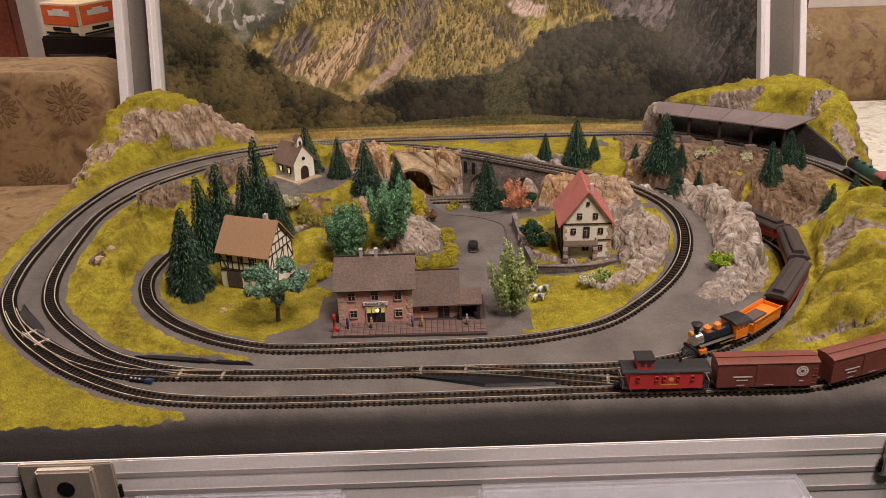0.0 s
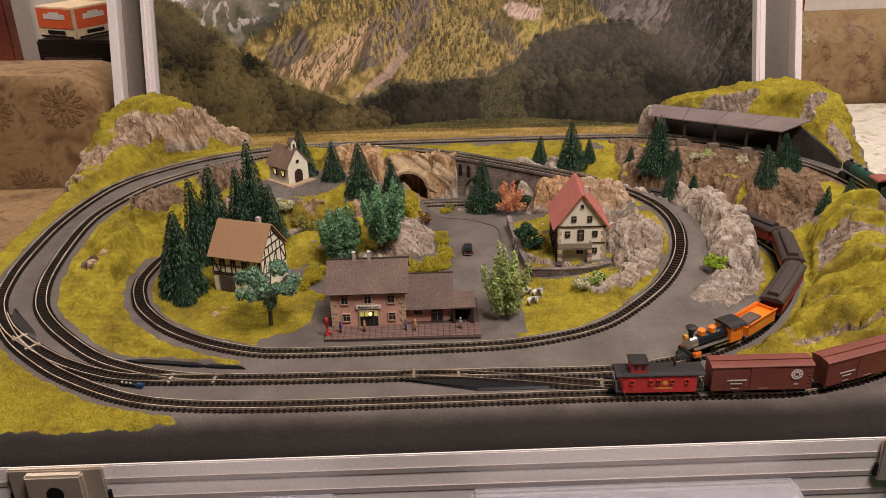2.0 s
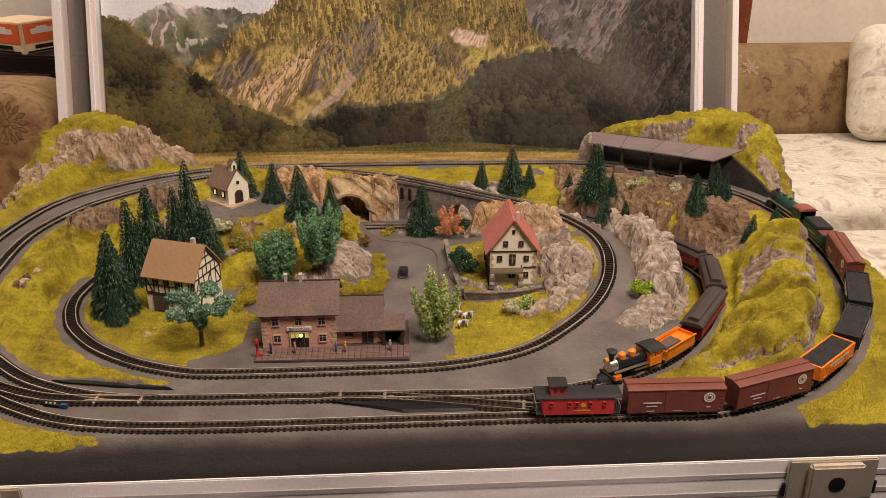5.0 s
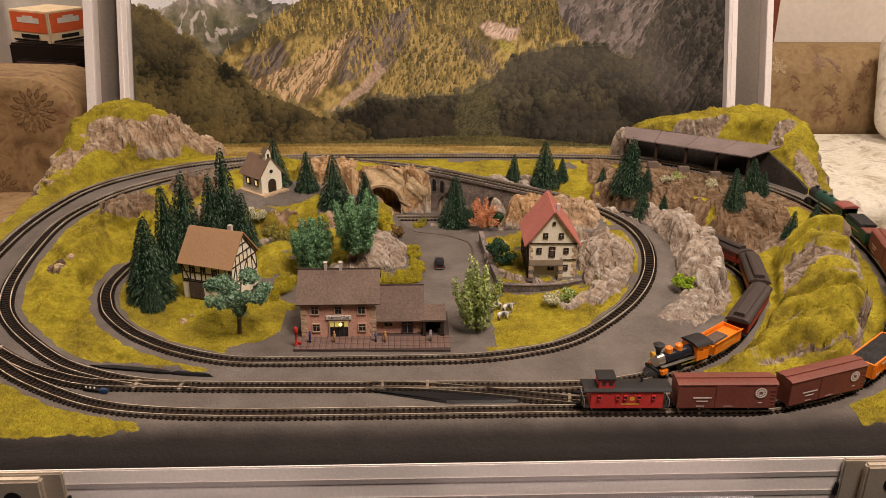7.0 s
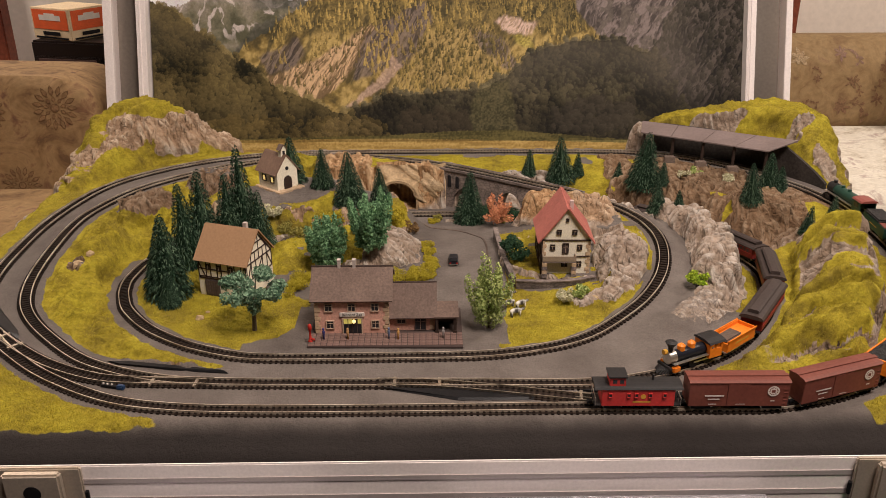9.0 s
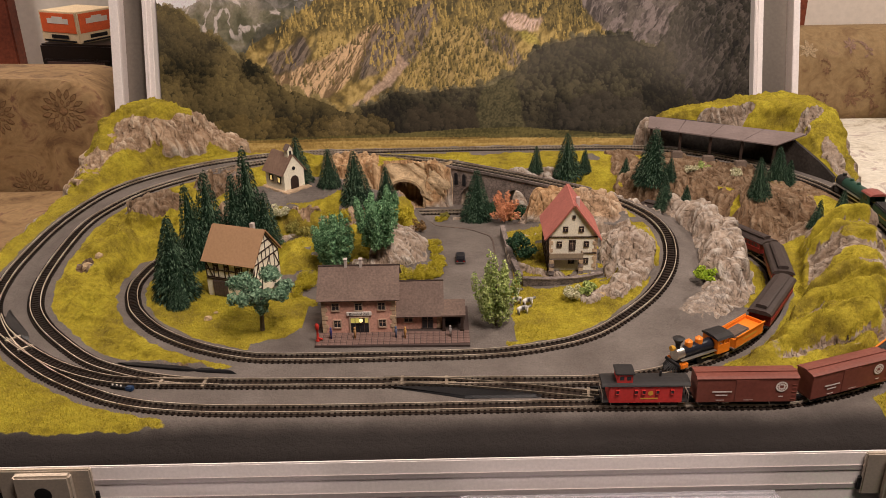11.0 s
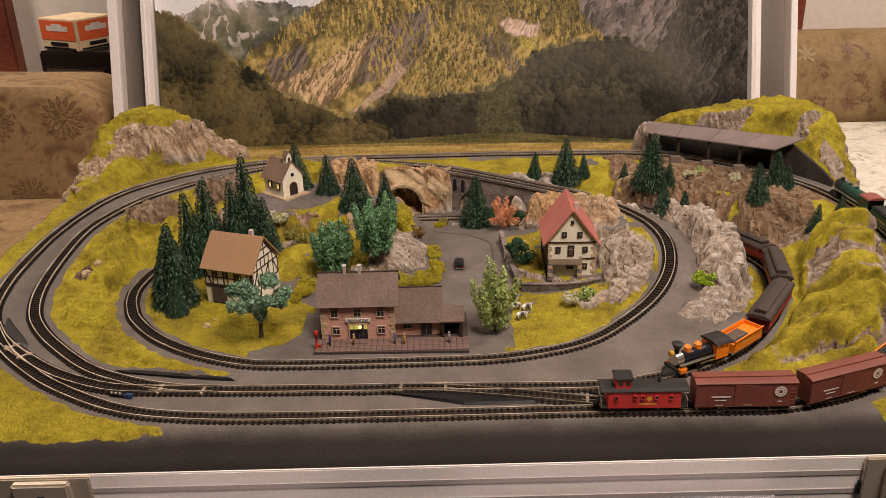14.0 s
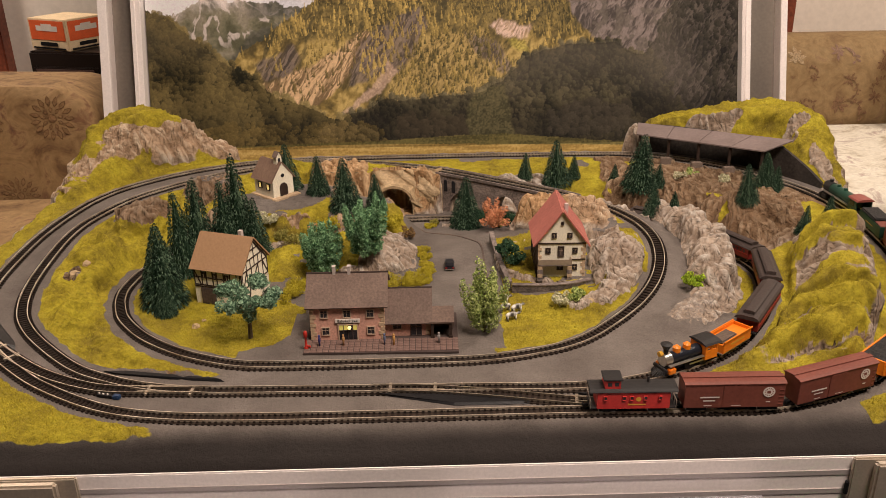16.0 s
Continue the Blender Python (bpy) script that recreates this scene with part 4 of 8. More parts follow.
def lid():
    bm = B()
    box(bm, -.469, .004, -.10, .482, .012, .62)
    t = part("lid", bm, M_BLACK, CASE, "raised aluminium lid")
    t.matrix_local = pose(0, .87, 0, -17)
    for s, name in ((-1, "frame_left"), (1, "frame_right")):
        x = lambda a, b: (min(s * a, s * b), max(s * a, s * b))
        e0, e1, e2, e3 = (.471, .486, .524, .538) if s < 0 else (.482, .496, .544, .554)
        for nm, a, b, y0, mm in (("inner_lip", e0, e1, -.016, M_ALU), ("channel", e1, e2, .010, M_CHANNEL), ("outer_lip", e2, e3, -.016, M_ALU)):
            bm = B()
            lo, hi = x(a, b)
            box(bm, lo + (.0 if nm != "channel" else .0002), y0, -.10, hi - (.0 if nm != "channel" else .0002), .02, .62, .0008 if nm != "channel" else 0)
            if nm == "inner_lip":
                box(bm, lo + .005, y0 - .002, -.10, lo + .007, y0 - .0001, .62)
            part(nm, bm, mm, t)
    bm = B()
    box(bm, -.539, -.016, .62, .554, .02, .66, .001)
    part("top_rail", bm, M_ALU, t)


def poster():
    """The printed mountain picture: a flat sheet in the lid, its print worked out layer by layer."""
    rng = np.random.RandomState(3)
    us, vs = np.arange(-.469, .4821, .001), np.arange(-.1, .6, .001)
    U, V = np.meshgrid(us, vs)
    C = np.zeros(U.shape + (3,))
    wu = U + .010 * (fbm(U * 60, V * 60, 4) - .5) + .004 * (fbm(U * 260, V * 260, 2) - .5)
    wv = V + .010 * (fbm(U * 60 + 40, V * 60, 4) - .5) + .006 * (fbm(U * 330, V * 200 + 8, 2) - .5)
    al, ac = .50 * U + .866 * V, .866 * U - .50 * V          # along and across the mountain's ribs
    al, ac = al + .02 * (fbm(U * 25, V * 25, 3) - .5), ac + .02 * (fbm(U * 25 + 9, V * 25, 3) - .5)
    grain = fbm(U * 420, V * 420, 2) - .5
    mid = fbm(U * 90, V * 90, 4) - .5
    big = fbm(U * 22 + 5, V * 22, 3) - .5

    def zone(pts, soft=0.0):
        m = inside(pts, wu, wv).astype(float)
        for _ in range(int(soft)):
            m[1:-1, 1:-1] = (m[1:-1, :-2] + m[1:-1, 2:] + m[:-2, 1:-1] + m[2:, 1:-1]) / 4
        return m

    def lay(mask, colour, amount=1.0):
        m = (mask * amount)[..., None]
        C[:] = C * (1 - m) + colour * m

    def ramp(f, *stops):
        p = [s[0] for s in stops]
        return np.stack([np.interp(f, p, [s[1][k] for s in stops]) for k in range(3)], -1)

    def rock_print(f_across, f_along, dark, light, cast=.9):
        h = fbm(ac * f_across, al * f_along, 5, True)
        g = np.gradient(h, axis=1) * 6 - np.gradient(h, axis=0) * 3
        return ramp(h + cast * g, (.35, dark), (.62, tuple((a + b) / 2 for a, b in zip(dark, light))), (.85, light))

    def trees(mask, count, size, wide, dark, light, pointed, shade):
        """Stamps single tree crowns over a zone, the far ones first."""
        jj = np.argwhere(mask > .5)
        pick = jj[rng.randint(0, len(jj), count)]
        for r, c in pick[np.argsort(-pick[:, 0])]:
            s = size * (.45 + 1.5 * rng.rand() ** 2.2) * 1000
            w = max(s * wide * rng.uniform(.7, 1.3), 1.2)
            r0, c0 = int(max(r, 0)), int(max(c - w, 0))
            P = C[r0:int(r + s) + 1, c0:int(c + w) + 2]
            if not P.size:
                continue
            yy, xx = np.mgrid[0:P.shape[0], 0:P.shape[1]]
            x, y = (xx + c0 - c) / w, yy / s
            n = rng.uniform(-.25, .25, x.shape)
            if pointed:
                on = np.abs(x) < (1 - y) * (1 + n)
                lit = .5 + .45 * x + .35 * (y - .4)
            else:
                on = x * x + (2 * y - 1) ** 2 < 1 + 1.6 * n
                lit = .25 + .28 * x + .55 * y
            f = np.clip((.8 * lit + .06) + n * .5 + 1.4 * shade[r, c] + rng.uniform(-.14, .14), 0, 1.25)[..., None]
            col = np.array(dark) * (1 - f) + np.array(light) * f
            a = (on * .88)[..., None]
            P[:] = P * (1 - a) + col * a

    # sky with thin cloud
    C[:] = ramp(fbm(U * 9, V * 18, 4), (.3, (.44, .46, .48)), (.7, (.62, .61, .60)))
    # the far peak: green below, snow and bare rock above
    far = zone([(-.55, .05), (-.55, .195), (-.43, .196), (-.405, .204), (-.386, .215), (-.362, .222), (-.335, .216), (-.304, .216), (-.265, .212), (-.218, .204), (-.18, .21), (-.2, .05)])
    dist, ang = np.hypot(U + .372, V - .262), np.arctan2(U + .372, .262 - V)
    veins = fbm(ang * 7 + 2.5 * (fbm(U * 30, V * 30, 3) - .5), dist * 22 + 3, 4, True) + .10 * (fbm(U * 200, V * 200, 2) - .5)
    height = V + .02 * (fbm(U * 40, V * 40, 3) - .5)
    lay(far, ramp(fbm(U * 60, V * 60, 4) + 1.5 * (V - .16), (.35, (.070, .072, .042)), (.62, (.145, .140, .090)), (.9, (.23, .21, .16))))
    lay(far, np.broadcast_to((.50, .46, .41), C.shape), step(.72, .82, veins + .8 * (height - .17)) * step(.13, .16, height) * .7)
    lay(far, ramp(fbm(U * 70 + 30 * V, V * 50, 4, True), (.45, (.20, .19, .165)), (.7, (.56, .52, .47))), step(.190, .222, height + .02 * (fbm(U * 80, V * 80, 2) - .5)) * step(-.30, -.335, U) * .9)
    lay(far, ramp(fbm(U * 80, V * 50, 3), (.4, (.05, .055, .045)), (.7, (.13, .125, .10))), step(-.315, -.295, U) * step(.185, .195, V) * .8)
    lay(zone([(-.34, .12), (-.30, .17), (-.265, .176), (-.23, .19), (-.255, .165), (-.31, .13)], 4), ramp(mid, (-.2, (.04, .042, .03)), (.2, (.10, .10, .075))), .85)
    # the sunlit mountain
    main = zone([(-.36, .105), (-.337, .122), (-.3, .146), (-.265, .17), (-.226, .194), (-.199, .214), (-.12, .30), (.05, .52), (.482, .6), (.482, -.03), (-.36, -.03)])
    lay(main, ramp(fbm(ac * 45, al * 26, 4) + .7 * mid, (.32, (.07, .056, .022)), (.5, (.18, .135, .042)), (.68, (.34, .26, .09))))
    lay(main, ramp(mid + grain, (-.3, (.03, .029, .014)), (.3, (.12, .095, .034))), step(.145, .165, V + .03 * big) * .8)
    streak = fbm(ac * 130, al * 34, 4)
    lay(main, ramp(streak, (.3, (.05, .045, .022)), (.45, (.16, .125, .045))), step(.50, .36, streak) * .75)
    ribs = main * zone([(-.288, .082), (-.276, .054), (-.20, .050), (-.165, .075), (-.135, .115), (-.11, .16), (-.12, .168), (-.16, .140), (-.205, .115)], 3)
    lay(ribs, rock_print(62, 15, (.14, .098, .050), (.46, .33, .18), 1.2))
    slope = main * zone([(-.085, .055), (-.08, .085), (-.045, .135), (0, .16), (.075, .165), (.11, .13), (.115, .09), (.08, .06), (0, .045)], 5)
    lay(slope, rock_print(46, 22, (.095, .075, .030), (.36, .27, .10), 1.1), .75)
    firs_on = main * (1 - ribs) * np.where(V > .150 + .035 * big, 1, (fbm(ac * 30, al * 15, 3) > .53)) * (V > .045)
    for gully in ([(-.128, .150), (-.09, .175), (-.03, .205), (-.02, .17), (-.045, .12), (-.075, .09), (-.10, .095), (-.15, .075), (-.145, .10)], [(-.30, .118), (-.265, .13), (-.238, .148), (-.225, .125), (-.24, .10), (-.285, .088)], [(.04, .16), (.09, .145), (.12, .10), (.10, .095), (.055, .13)]):
        g = main * zone(gully, 6)
        lay(g, rock_print(90, 26, (.050, .042, .036), (.15, .122, .098), 1.0), .85)
    trees(firs_on, 6500, .0090, .19, (.034, .031, .013), (.43, .32, .095), True, .8 * big)
    trees(slope, 420, .0075, .22, (.03, .03, .014), (.26, .20, .06), True, .6 * big - .1)
    trees(ribs, 110, .008, .20, (.03, .03, .014), (.20, .15, .05), True, .6 * big - .1)
    scree = zone([(-.082, .118), (-.088, .100), (-.10, .086), (-.125, .068), (-.168, .028), (-.160, .028), (-.118, .058), (-.088, .074), (-.072, .098)], 2)
    lay(scree, ramp(grain + mid, (-.3, (.30, .22, .155)), (.3, (.40, .30, .215))), .8)
    lay(zone([(.078, .170), (.10, .178), (.148, .166), (.140, .147), (.10, .152)], 5), rock_print(90, 40, (.28, .20, .13), (.60, .46, .37)), .75)
    lay(zone([(.105, .150), (.14, .145), (.145, .130), (.12, .132)], 8), ramp(grain, (-.3, (.16, .14, .03)), (.3, (.34, .30, .07))), .8)
    # the grey crag, and the slope in shade beside it
    crag_on = zone([(.21, .60), (.205, .25), (.210, .195), (.222, .175), (.245, .155), (.272, .132), (.325, .112), (.345, .13), (.36, .17), (.38, .205), (.42, .60)], 3)
    lay(crag_on, rock_print(48, 30, (.050, .043, .037), (.165, .140, .122), 1.1))
    lay(crag_on, ramp(mid, (-.2, (.035, .034, .028)), (.2, (.10, .088, .07))), step(.03, .12, mid + .5 * big) * .8)
    side = zone([(.55, .6), (.418, .6), (.40, .32), (.379, .205), (.357, .165), (.338, .125), (.30, .11), (.27, .05), (.30, -.03), (.55, -.03)], 6)
    haze = np.exp(-((U - .37) / .05) ** 2 - ((V - .095) / .055) ** 2)
    lay(side, rock_print(38, 16, (.022, .021, .018), (.115, .10, .082), 1.2))
    trees(side, 1500, .008, .32, (.018, .018, .013), (.088, .080, .060), False, .5 * big)
    # the forest in the mountain's shadow
    wood = zone([(.345, .122), (.318, .118), (.285, .140), (.251, .137), (.205, .138), (.158, .126), (.130, .112), (.105, .088), (.06, .062), (.009, .060), (-.055, .056), (-.09, .058), (-.116, .044), (-.15, .03), (-.20, -.03), (.42, -.03), (.38, .05)], 16)
    lay(wood, ramp(mid + .7 * big, (-.25, (.016, .015, .010)), (.25, (.06, .054, .034))))
    trees(np.where(wood > .35, 1, 0), 3200, .0075, .42, (.010, .012, .007), (.155, .138, .074), False, .9 * big - .08)
    lay(np.maximum(side, wood), np.broadcast_to((.17, .15, .13), C.shape), haze * .30)
    lay(np.maximum(side, wood), np.broadcast_to((.175, .158, .120), C.shape), .38 * step(.03, .12, V + .03 * big) * step(.42, .33, U))
    lay(np.maximum(side, wood), np.broadcast_to((.016, .014, .011), C.shape), .62 * step(.070, .020, V + .03 * big))
    # the near wooded slope
    near = zone([(-.55, .23), (-.55, .245), (-.469, .205), (-.425, .183), (-.385, .150), (-.354, .123), (-.322, .104), (-.286, .077), (-.262, .062), (-.229, .053), (-.18, .030), (-.117, .004), (-.13, -.03), (-.55, -.03)])
    lay(near, ramp(mid + big, (-.3, (.014, .015, .008)), (.3, (.070, .062, .027))))
    trees(near, 3000, .0080, .42, (.012, .013, .007), (.19, .155, .062), False, 1.4 * big - .12 * step(.02, .12, V) + .02)
    lay(near, np.broadcast_to((.030, .027, .016), C.shape), .4 * step(.10, .02, V + .05 * big))
    lay(near, np.broadcast_to((.20, .175, .105), C.shape), .28 * step(.08, .16, V + .04 * big))
    foot = zone([(-.40, -.02), (-.38, .012), (-.30, .016), (-.22, .012), (-.14, .014), (-.10, .0), (-.09, -.02)], 4)
    trees(foot, 420, .0085, .48, (.030, .026, .011), (.19, .148, .054), False, .8 * big + .05)
    trees(zone([(-.205, -.012), (-.20, .006), (-.165, .012), (-.12, .008), (-.105, -.012)]), 110, .008, .50, (.050, .042, .018), (.25, .195, .080), False, .6 * big)
    leafy = zone([(.040, -.01), (.044, .04), (.055, .063), (.075, .072), (.102, .078), (.112, .045), (.118, -.012)], 5)
    lay(leafy, ramp(grain + mid + .5 * big, (-.3, (.075, .074, .034)), (.3, (.165, .150, .070))), .70)
    trees(zone([(.177, -.012), (.175, .018), (.21, .038), (.304, .036), (.32, -.012)]), 260, .011, .5, (.012, .012, .009), (.085, .074, .050), False, .2 * big)
    trees(zone([(-.08, -.012), (-.06, .022), (.03, .018), (.04, -.012)]), 160, .010, .5, (.014, .013, .009), (.085, .070, .042), False, .2 * big)
    # the meadow
    lay(inside([(-.469, -.019), (-.342, -.015), (-.118, -.011), (0, -.005), (.1, -.002), (.286, -.019), (.482, -.02), (.482, -.1), (-.469, -.1)], U, wv * .3 + V * .7).astype(float), ramp(fbm(U * 20, V * 260, 3) + .5 * grain, (.3, (.085, .078, .028)), (.7, (.165, .145, .048))))
    lay(inside([(-.469, -.020), (-.342, -.0165), (-.1, -.0155), (-.035, -.0165), (.144, -.0205), (.291, -.0245), (.482, -.026), (.482, -.11), (-.469, -.11)], U, wv * .2 + V * .8).astype(float), ramp(fbm(U * 16, V * 240, 3) + .5 * grain, (.3, (.215, .150, .042)), (.55, (.30, .212, .062)), (.75, (.36, .27, .090))))
    low = np.maximum(np.maximum(side, wood), near)[..., None] * (V > -.02)[..., None]
    C[:] = np.clip(C * (1 + np.where(V > -.02, .40, .15)[..., None] * grain[..., None]) * np.where(low > .5, np.where((near > .5)[..., None], (.84, .79, .78), (.82, .78, .80)), (1.44, 1.37, 1.44)), .004, .8)
    rows = np.r_[np.arange(0, 372), np.arange(372, len(vs), 8)]
    U, V, C = U[rows], V[rows], C[rows]
    ny, nx = U.shape
    idx = np.arange(nx * ny).reshape(ny, nx)
    me = bpy.data.meshes.new("backdrop")
    me.from_pydata(np.stack([U, np.full(U.shape, .003), V], -1).reshape(-1, 3).tolist(), [], np.stack([idx[:-1, :-1], idx[:-1, 1:], idx[1:, 1:], idx[1:, :-1]], -1).reshape(-1, 4).tolist())
    me.attributes.new("print", "FLOAT_COLOR", "POINT").data.foreach_set("color", np.concatenate([C, np.ones(U.shape + (1,))], -1).astype(np.float32).ravel())
    m = bpy.data.materials.new("printed_sheet")
    m.use_nodes = True
    n, l = m.node_tree.nodes, m.node_tree.links
    p = n["Principled BSDF"]
    p.inputs["Roughness"].default_value, p.inputs["Specular IOR Level"].default_value = .6, .12
    at, tc, nz, mr, mx = (n.new("ShaderNode" + k) for k in ("Attribute", "TexCoord", "TexNoise", "MapRange", "Mix"))
    at.attribute_name = "print"
    nz.inputs["Scale"].default_value, nz.inputs["Detail"].default_value = 700, 3
    l.new(tc.outputs["Object"], nz.inputs["Vector"])
    mr.inputs[1].default_value, mr.inputs[2].default_value, mr.inputs[3].default_value, mr.inputs[4].default_value = .3, .7, .91, 1.09
    l.new(nz.outputs[0], mr.inputs[0])
    mx.data_type, mx.blend_type, mx.clamp_result = "RGBA", "MULTIPLY", False
    mx.inputs[0].default_value = 1
    l.new(at.outputs["Color"], mx.inputs[6])
    l.new(mr.outputs[0], mx.inputs[7])
    l.new(mx.outputs[2], p.inputs["Base Color"])
    me.materials.append(m)
    ob = new("backdrop", me)
    ob.matrix_world = pose(0, .87, 0, -17)
    tagged(ob, "printed alpine mountain backdrop with forest slopes and a meadow", "backdrop", kind="structure")


CASE = case()
lid()
poster()


# ---- the room behind ----
def fabric():
    m = print_mat("floral_damask", [(.36, (.135, .072, .030)), (.45, (.235, .140, .060)), (.56, (.30, .19, .085)), (.63, (.19, .098, .048)), (.70, (.115, .058, .034))], 17, (1, 1, 1), 0, 90, .14, .85, 1.2)
    return m


M_FABRIC = fabric()
M_FABRIC_SOFA = print_mat("light_floral_damask", [(.34, (.17, .098, .045)), (.44, (.225, .142, .064)), (.58, (.27, .180, .085)), (.66, (.215, .128, .066)), (.76, (.175, .096, .060))], 22, (1, 1, 1), 0, 90, .14, .85, 1.2)
M_FABRIC_PALE = print_mat("pale_floral_seat", [(.34, (.40, .33, .24)), (.43, (.62, .56, .46)), (.55, (.74, .69, .59)), (.62, (.50, .42, .36)), (.70, (.44, .31, .29))], 15, (1, 1, 1), 0, 110, .1, .85, 1.0)


def cushion(name, x0, y0, z0, x1, y1, z1, r, material, parent, lean=0, label="", seg=5):
    bm = B()
    c = ((x0 + x1) / 2, (y0 + y1) / 2, z0)
    box(bm, x0 - c[0], y0 - c[1], 0, x1 - c[0], y1 - c[1], z1 - z0)
    bmesh.ops.bevel(bm, geom=list(bm.edges), offset=r, segments=seg, affect="EDGES", profile=.5)
    ob = part(name, bm, material, parent, label, True)
    ob.matrix_local = pose(*c, lean, 0, 0)
    return ob


def rosette(x, z, size, parent, y):
    """A woven flower: two rings of outlined petals round an outlined disc."""
    def flower(shrink, y):
        bm = B()
        for ring, n, half in ((((.50, 0), (.70, .115), (.86, .085), (1.0, 0)), 15, 0), (((.24, 0), (.36, .085), (.46, .06), (.52, 0)), 9, .3)):
            mid = (ring[0][0] + ring[-1][0]) / 2
            for k in range(n):
                a = 2 * math.pi * (k + half) / n
                ca, sa = math.cos(a), math.sin(a)
                q = [(r, w) for r, w in ring] + [(r, -w) for r, w in ring[-2:0:-1]]
                q = [(mid + (r - mid) * shrink, w * shrink) for r, w in q]
                bm.faces.new([bm.verts.new((x + size * (r * ca - w * sa), y, z + size * (r * sa + w * ca))) for r, w in q])
        bm.faces.new([bm.verts.new((x + size * .20 * shrink * math.cos(k * .524), y, z + size * .20 * shrink * math.sin(k * .524))) for k in range(12)])
        return bm

    fl = part("woven_flower", flower(1, y), M_FLOWER, parent)
    part("flower_fill", flower(.74, y - .0003), M_FLOWER_FILL, fl)


def sprig(x, z, size, parent, seed, tall, bend, material):
    """A woven sprig: a ragged blossom and leaves on a curled stem, lying on the rounded back."""
    rng = np.random.RandomState(seed)
    bm = B()

    def put(points):
        vs = []
        for u, v in points:
            over = max(v - (tall - bend), 0)
            vs.append(bm.verts.new((u, -.1012 + bend - math.sqrt(max(bend ** 2 - over ** 2, 0)), v)))
        bm.faces.new(vs)

    def leaf(u, v, a, long, wide):
        ca, sa = math.cos(a), math.sin(a)
        put([(u + long * r * ca - wide * w * sa, v + long * r * sa + wide * w * ca) for r, w in ((0, 0), (.3, -.8), (.65, -1), (1, 0), (.7, .9), (.3, .7))])

    for k in range(7):
        leaf(x, z, 2 * math.pi * (k + rng.uniform(-.25, .25)) / 7, size * rng.uniform(.38, .62), size * rng.uniform(.07, .13))
    turn, a, u, v = rng.choice((-1, 1)) * rng.uniform(.25, .45), rng.uniform(0, 2 * math.pi), x, z
    for k in range(9):
        du, dv = size * .2 * math.cos(a), size * .2 * math.sin(a)
        nu, nv = -math.sin(a) * size * .022, math.cos(a) * size * .022
        if not .012 < v + dv < tall - .02:
            break
        put([(u, v), (u - nu, v - nv), (u + du - nu, v + dv - nv), (u + du, v + dv), (u + du + nu, v + dv + nv), (u + nu, v + nv)])
        if k > 1:
            leaf(u + du, v + dv, a + rng.choice((-1, 1)) * rng.uniform(.6, 1.1), size * rng.uniform(.22, .40), size * rng.uniform(.06, .10))
        u, v, a = u + du, v + dv, a + turn
    bmesh.ops.remove_doubles(bm, verts=list(bm.verts), dist=.00005)
    part("woven_sprig", bm, material, parent)


M_SPRIG = mat("woven_brown_sprig", (.165, .088, .050), (.20, .118, .062), rough=.9, big=60, fine=300, grain=.35)
M_SPRIG_VIOLET = mat("woven_violet_sprig", (.20, .118, .092), (.235, .15, .10), rough=.9, big=60, fine=300, grain=.35)
M_SPRIG_PALE = mat("woven_pale_sprig", (.33, .245, .15), (.28, .195, .11), rough=.9, big=60, fine=300, grain=.35)
M_FLOWER_FILL = mat("woven_flower_fill", (.27, .165, .080), (.22, .125, .062), rough=.9, big=40, fine=300, grain=.3)
M_FLOWER = mat("woven_flower", (.150, .082, .040), (.185, .105, .048), rough=.9, big=40, fine=300, grain=.3)
arm = thing("armchair", pose(0, 0, -.56), "brown and gold damask armchair with a rounded back", "armchair")
bm = B()
prism(bm, [(-.37, 0), (.368, 0), (.368, .19)] + [(.268 + .10 * math.cos(a), .19 + .083 * math.sin(a)) for a in np.linspace(0, math.pi / 2, 9)[1:]] + [(.10, .277), (-.37, .276)], -.1, .1)
bmesh.ops.bevel(bm, geom=[e for e in bm.edges if abs(e.verts[0].co.y - e.verts[1].co.y) < .01], offset=.024, segments=5, affect="EDGES", profile=.5)
bk = part("backrest", bm, M_FABRIC, arm, "", True)
bk.matrix_local = pose(-.9325, 1.0, .36, -4)
cushion("seat", -1.30, .36, .22, -.580, .905, .462, .04, M_FABRIC, arm)
cushion("base", -1.28, .40, .0, -.60, 1.06, .215, .02, M_FABRIC, arm)
for fx, fz, fs in ((.290, .221, .038), (.215, .09, .034), (.318, .10, .026), (.175, .215, .034), (.275, .03, .024)):
    rosette(fx, fz, fs, bk, -.1012)
sofa = thing("sofa", pose(0, 0, -.56), "pale floral upholstered sofa with loose cushions beside the case", "sofa")
bk = cushion("backrest", .50, 1.50, .33, 2.2, 1.70, .592, .085, M_FABRIC_SOFA, sofa, -5, "", 8)
for k, (fx, fz, fs, mm) in enumerate(((-.50, .212, .042, M_SPRIG_PALE), (-.455, .165, .024, M_SPRIG), (-.40, .222, .036, M_SPRIG_VIOLET), (-.295, .190, .038, M_SPRIG), (-.37, .158, .034, M_SPRIG), (-.39, .098, .046, M_SPRIG), (-.305, .115, .034, M_SPRIG), (-.48, .100, .034, M_SPRIG), (-.20, .20, .040, M_SPRIG_VIOLET), (-.56, .150, .034, M_SPRIG_PALE), (-.21, .115, .04, M_SPRIG))):
    sprig(fx, fz, fs, bk, k, .262, .085, mm)
cushion("seat", .50, .985, .20, 1.35, 1.52, .393, .035, M_FABRIC_PALE, sofa, 0, "pale floral seat cushion")
cushion("seat", 1.36, .985, .20, 2.2, 1.52, .393, .035, M_FABRIC_PALE, sofa, 0, "pale floral seat cushion")
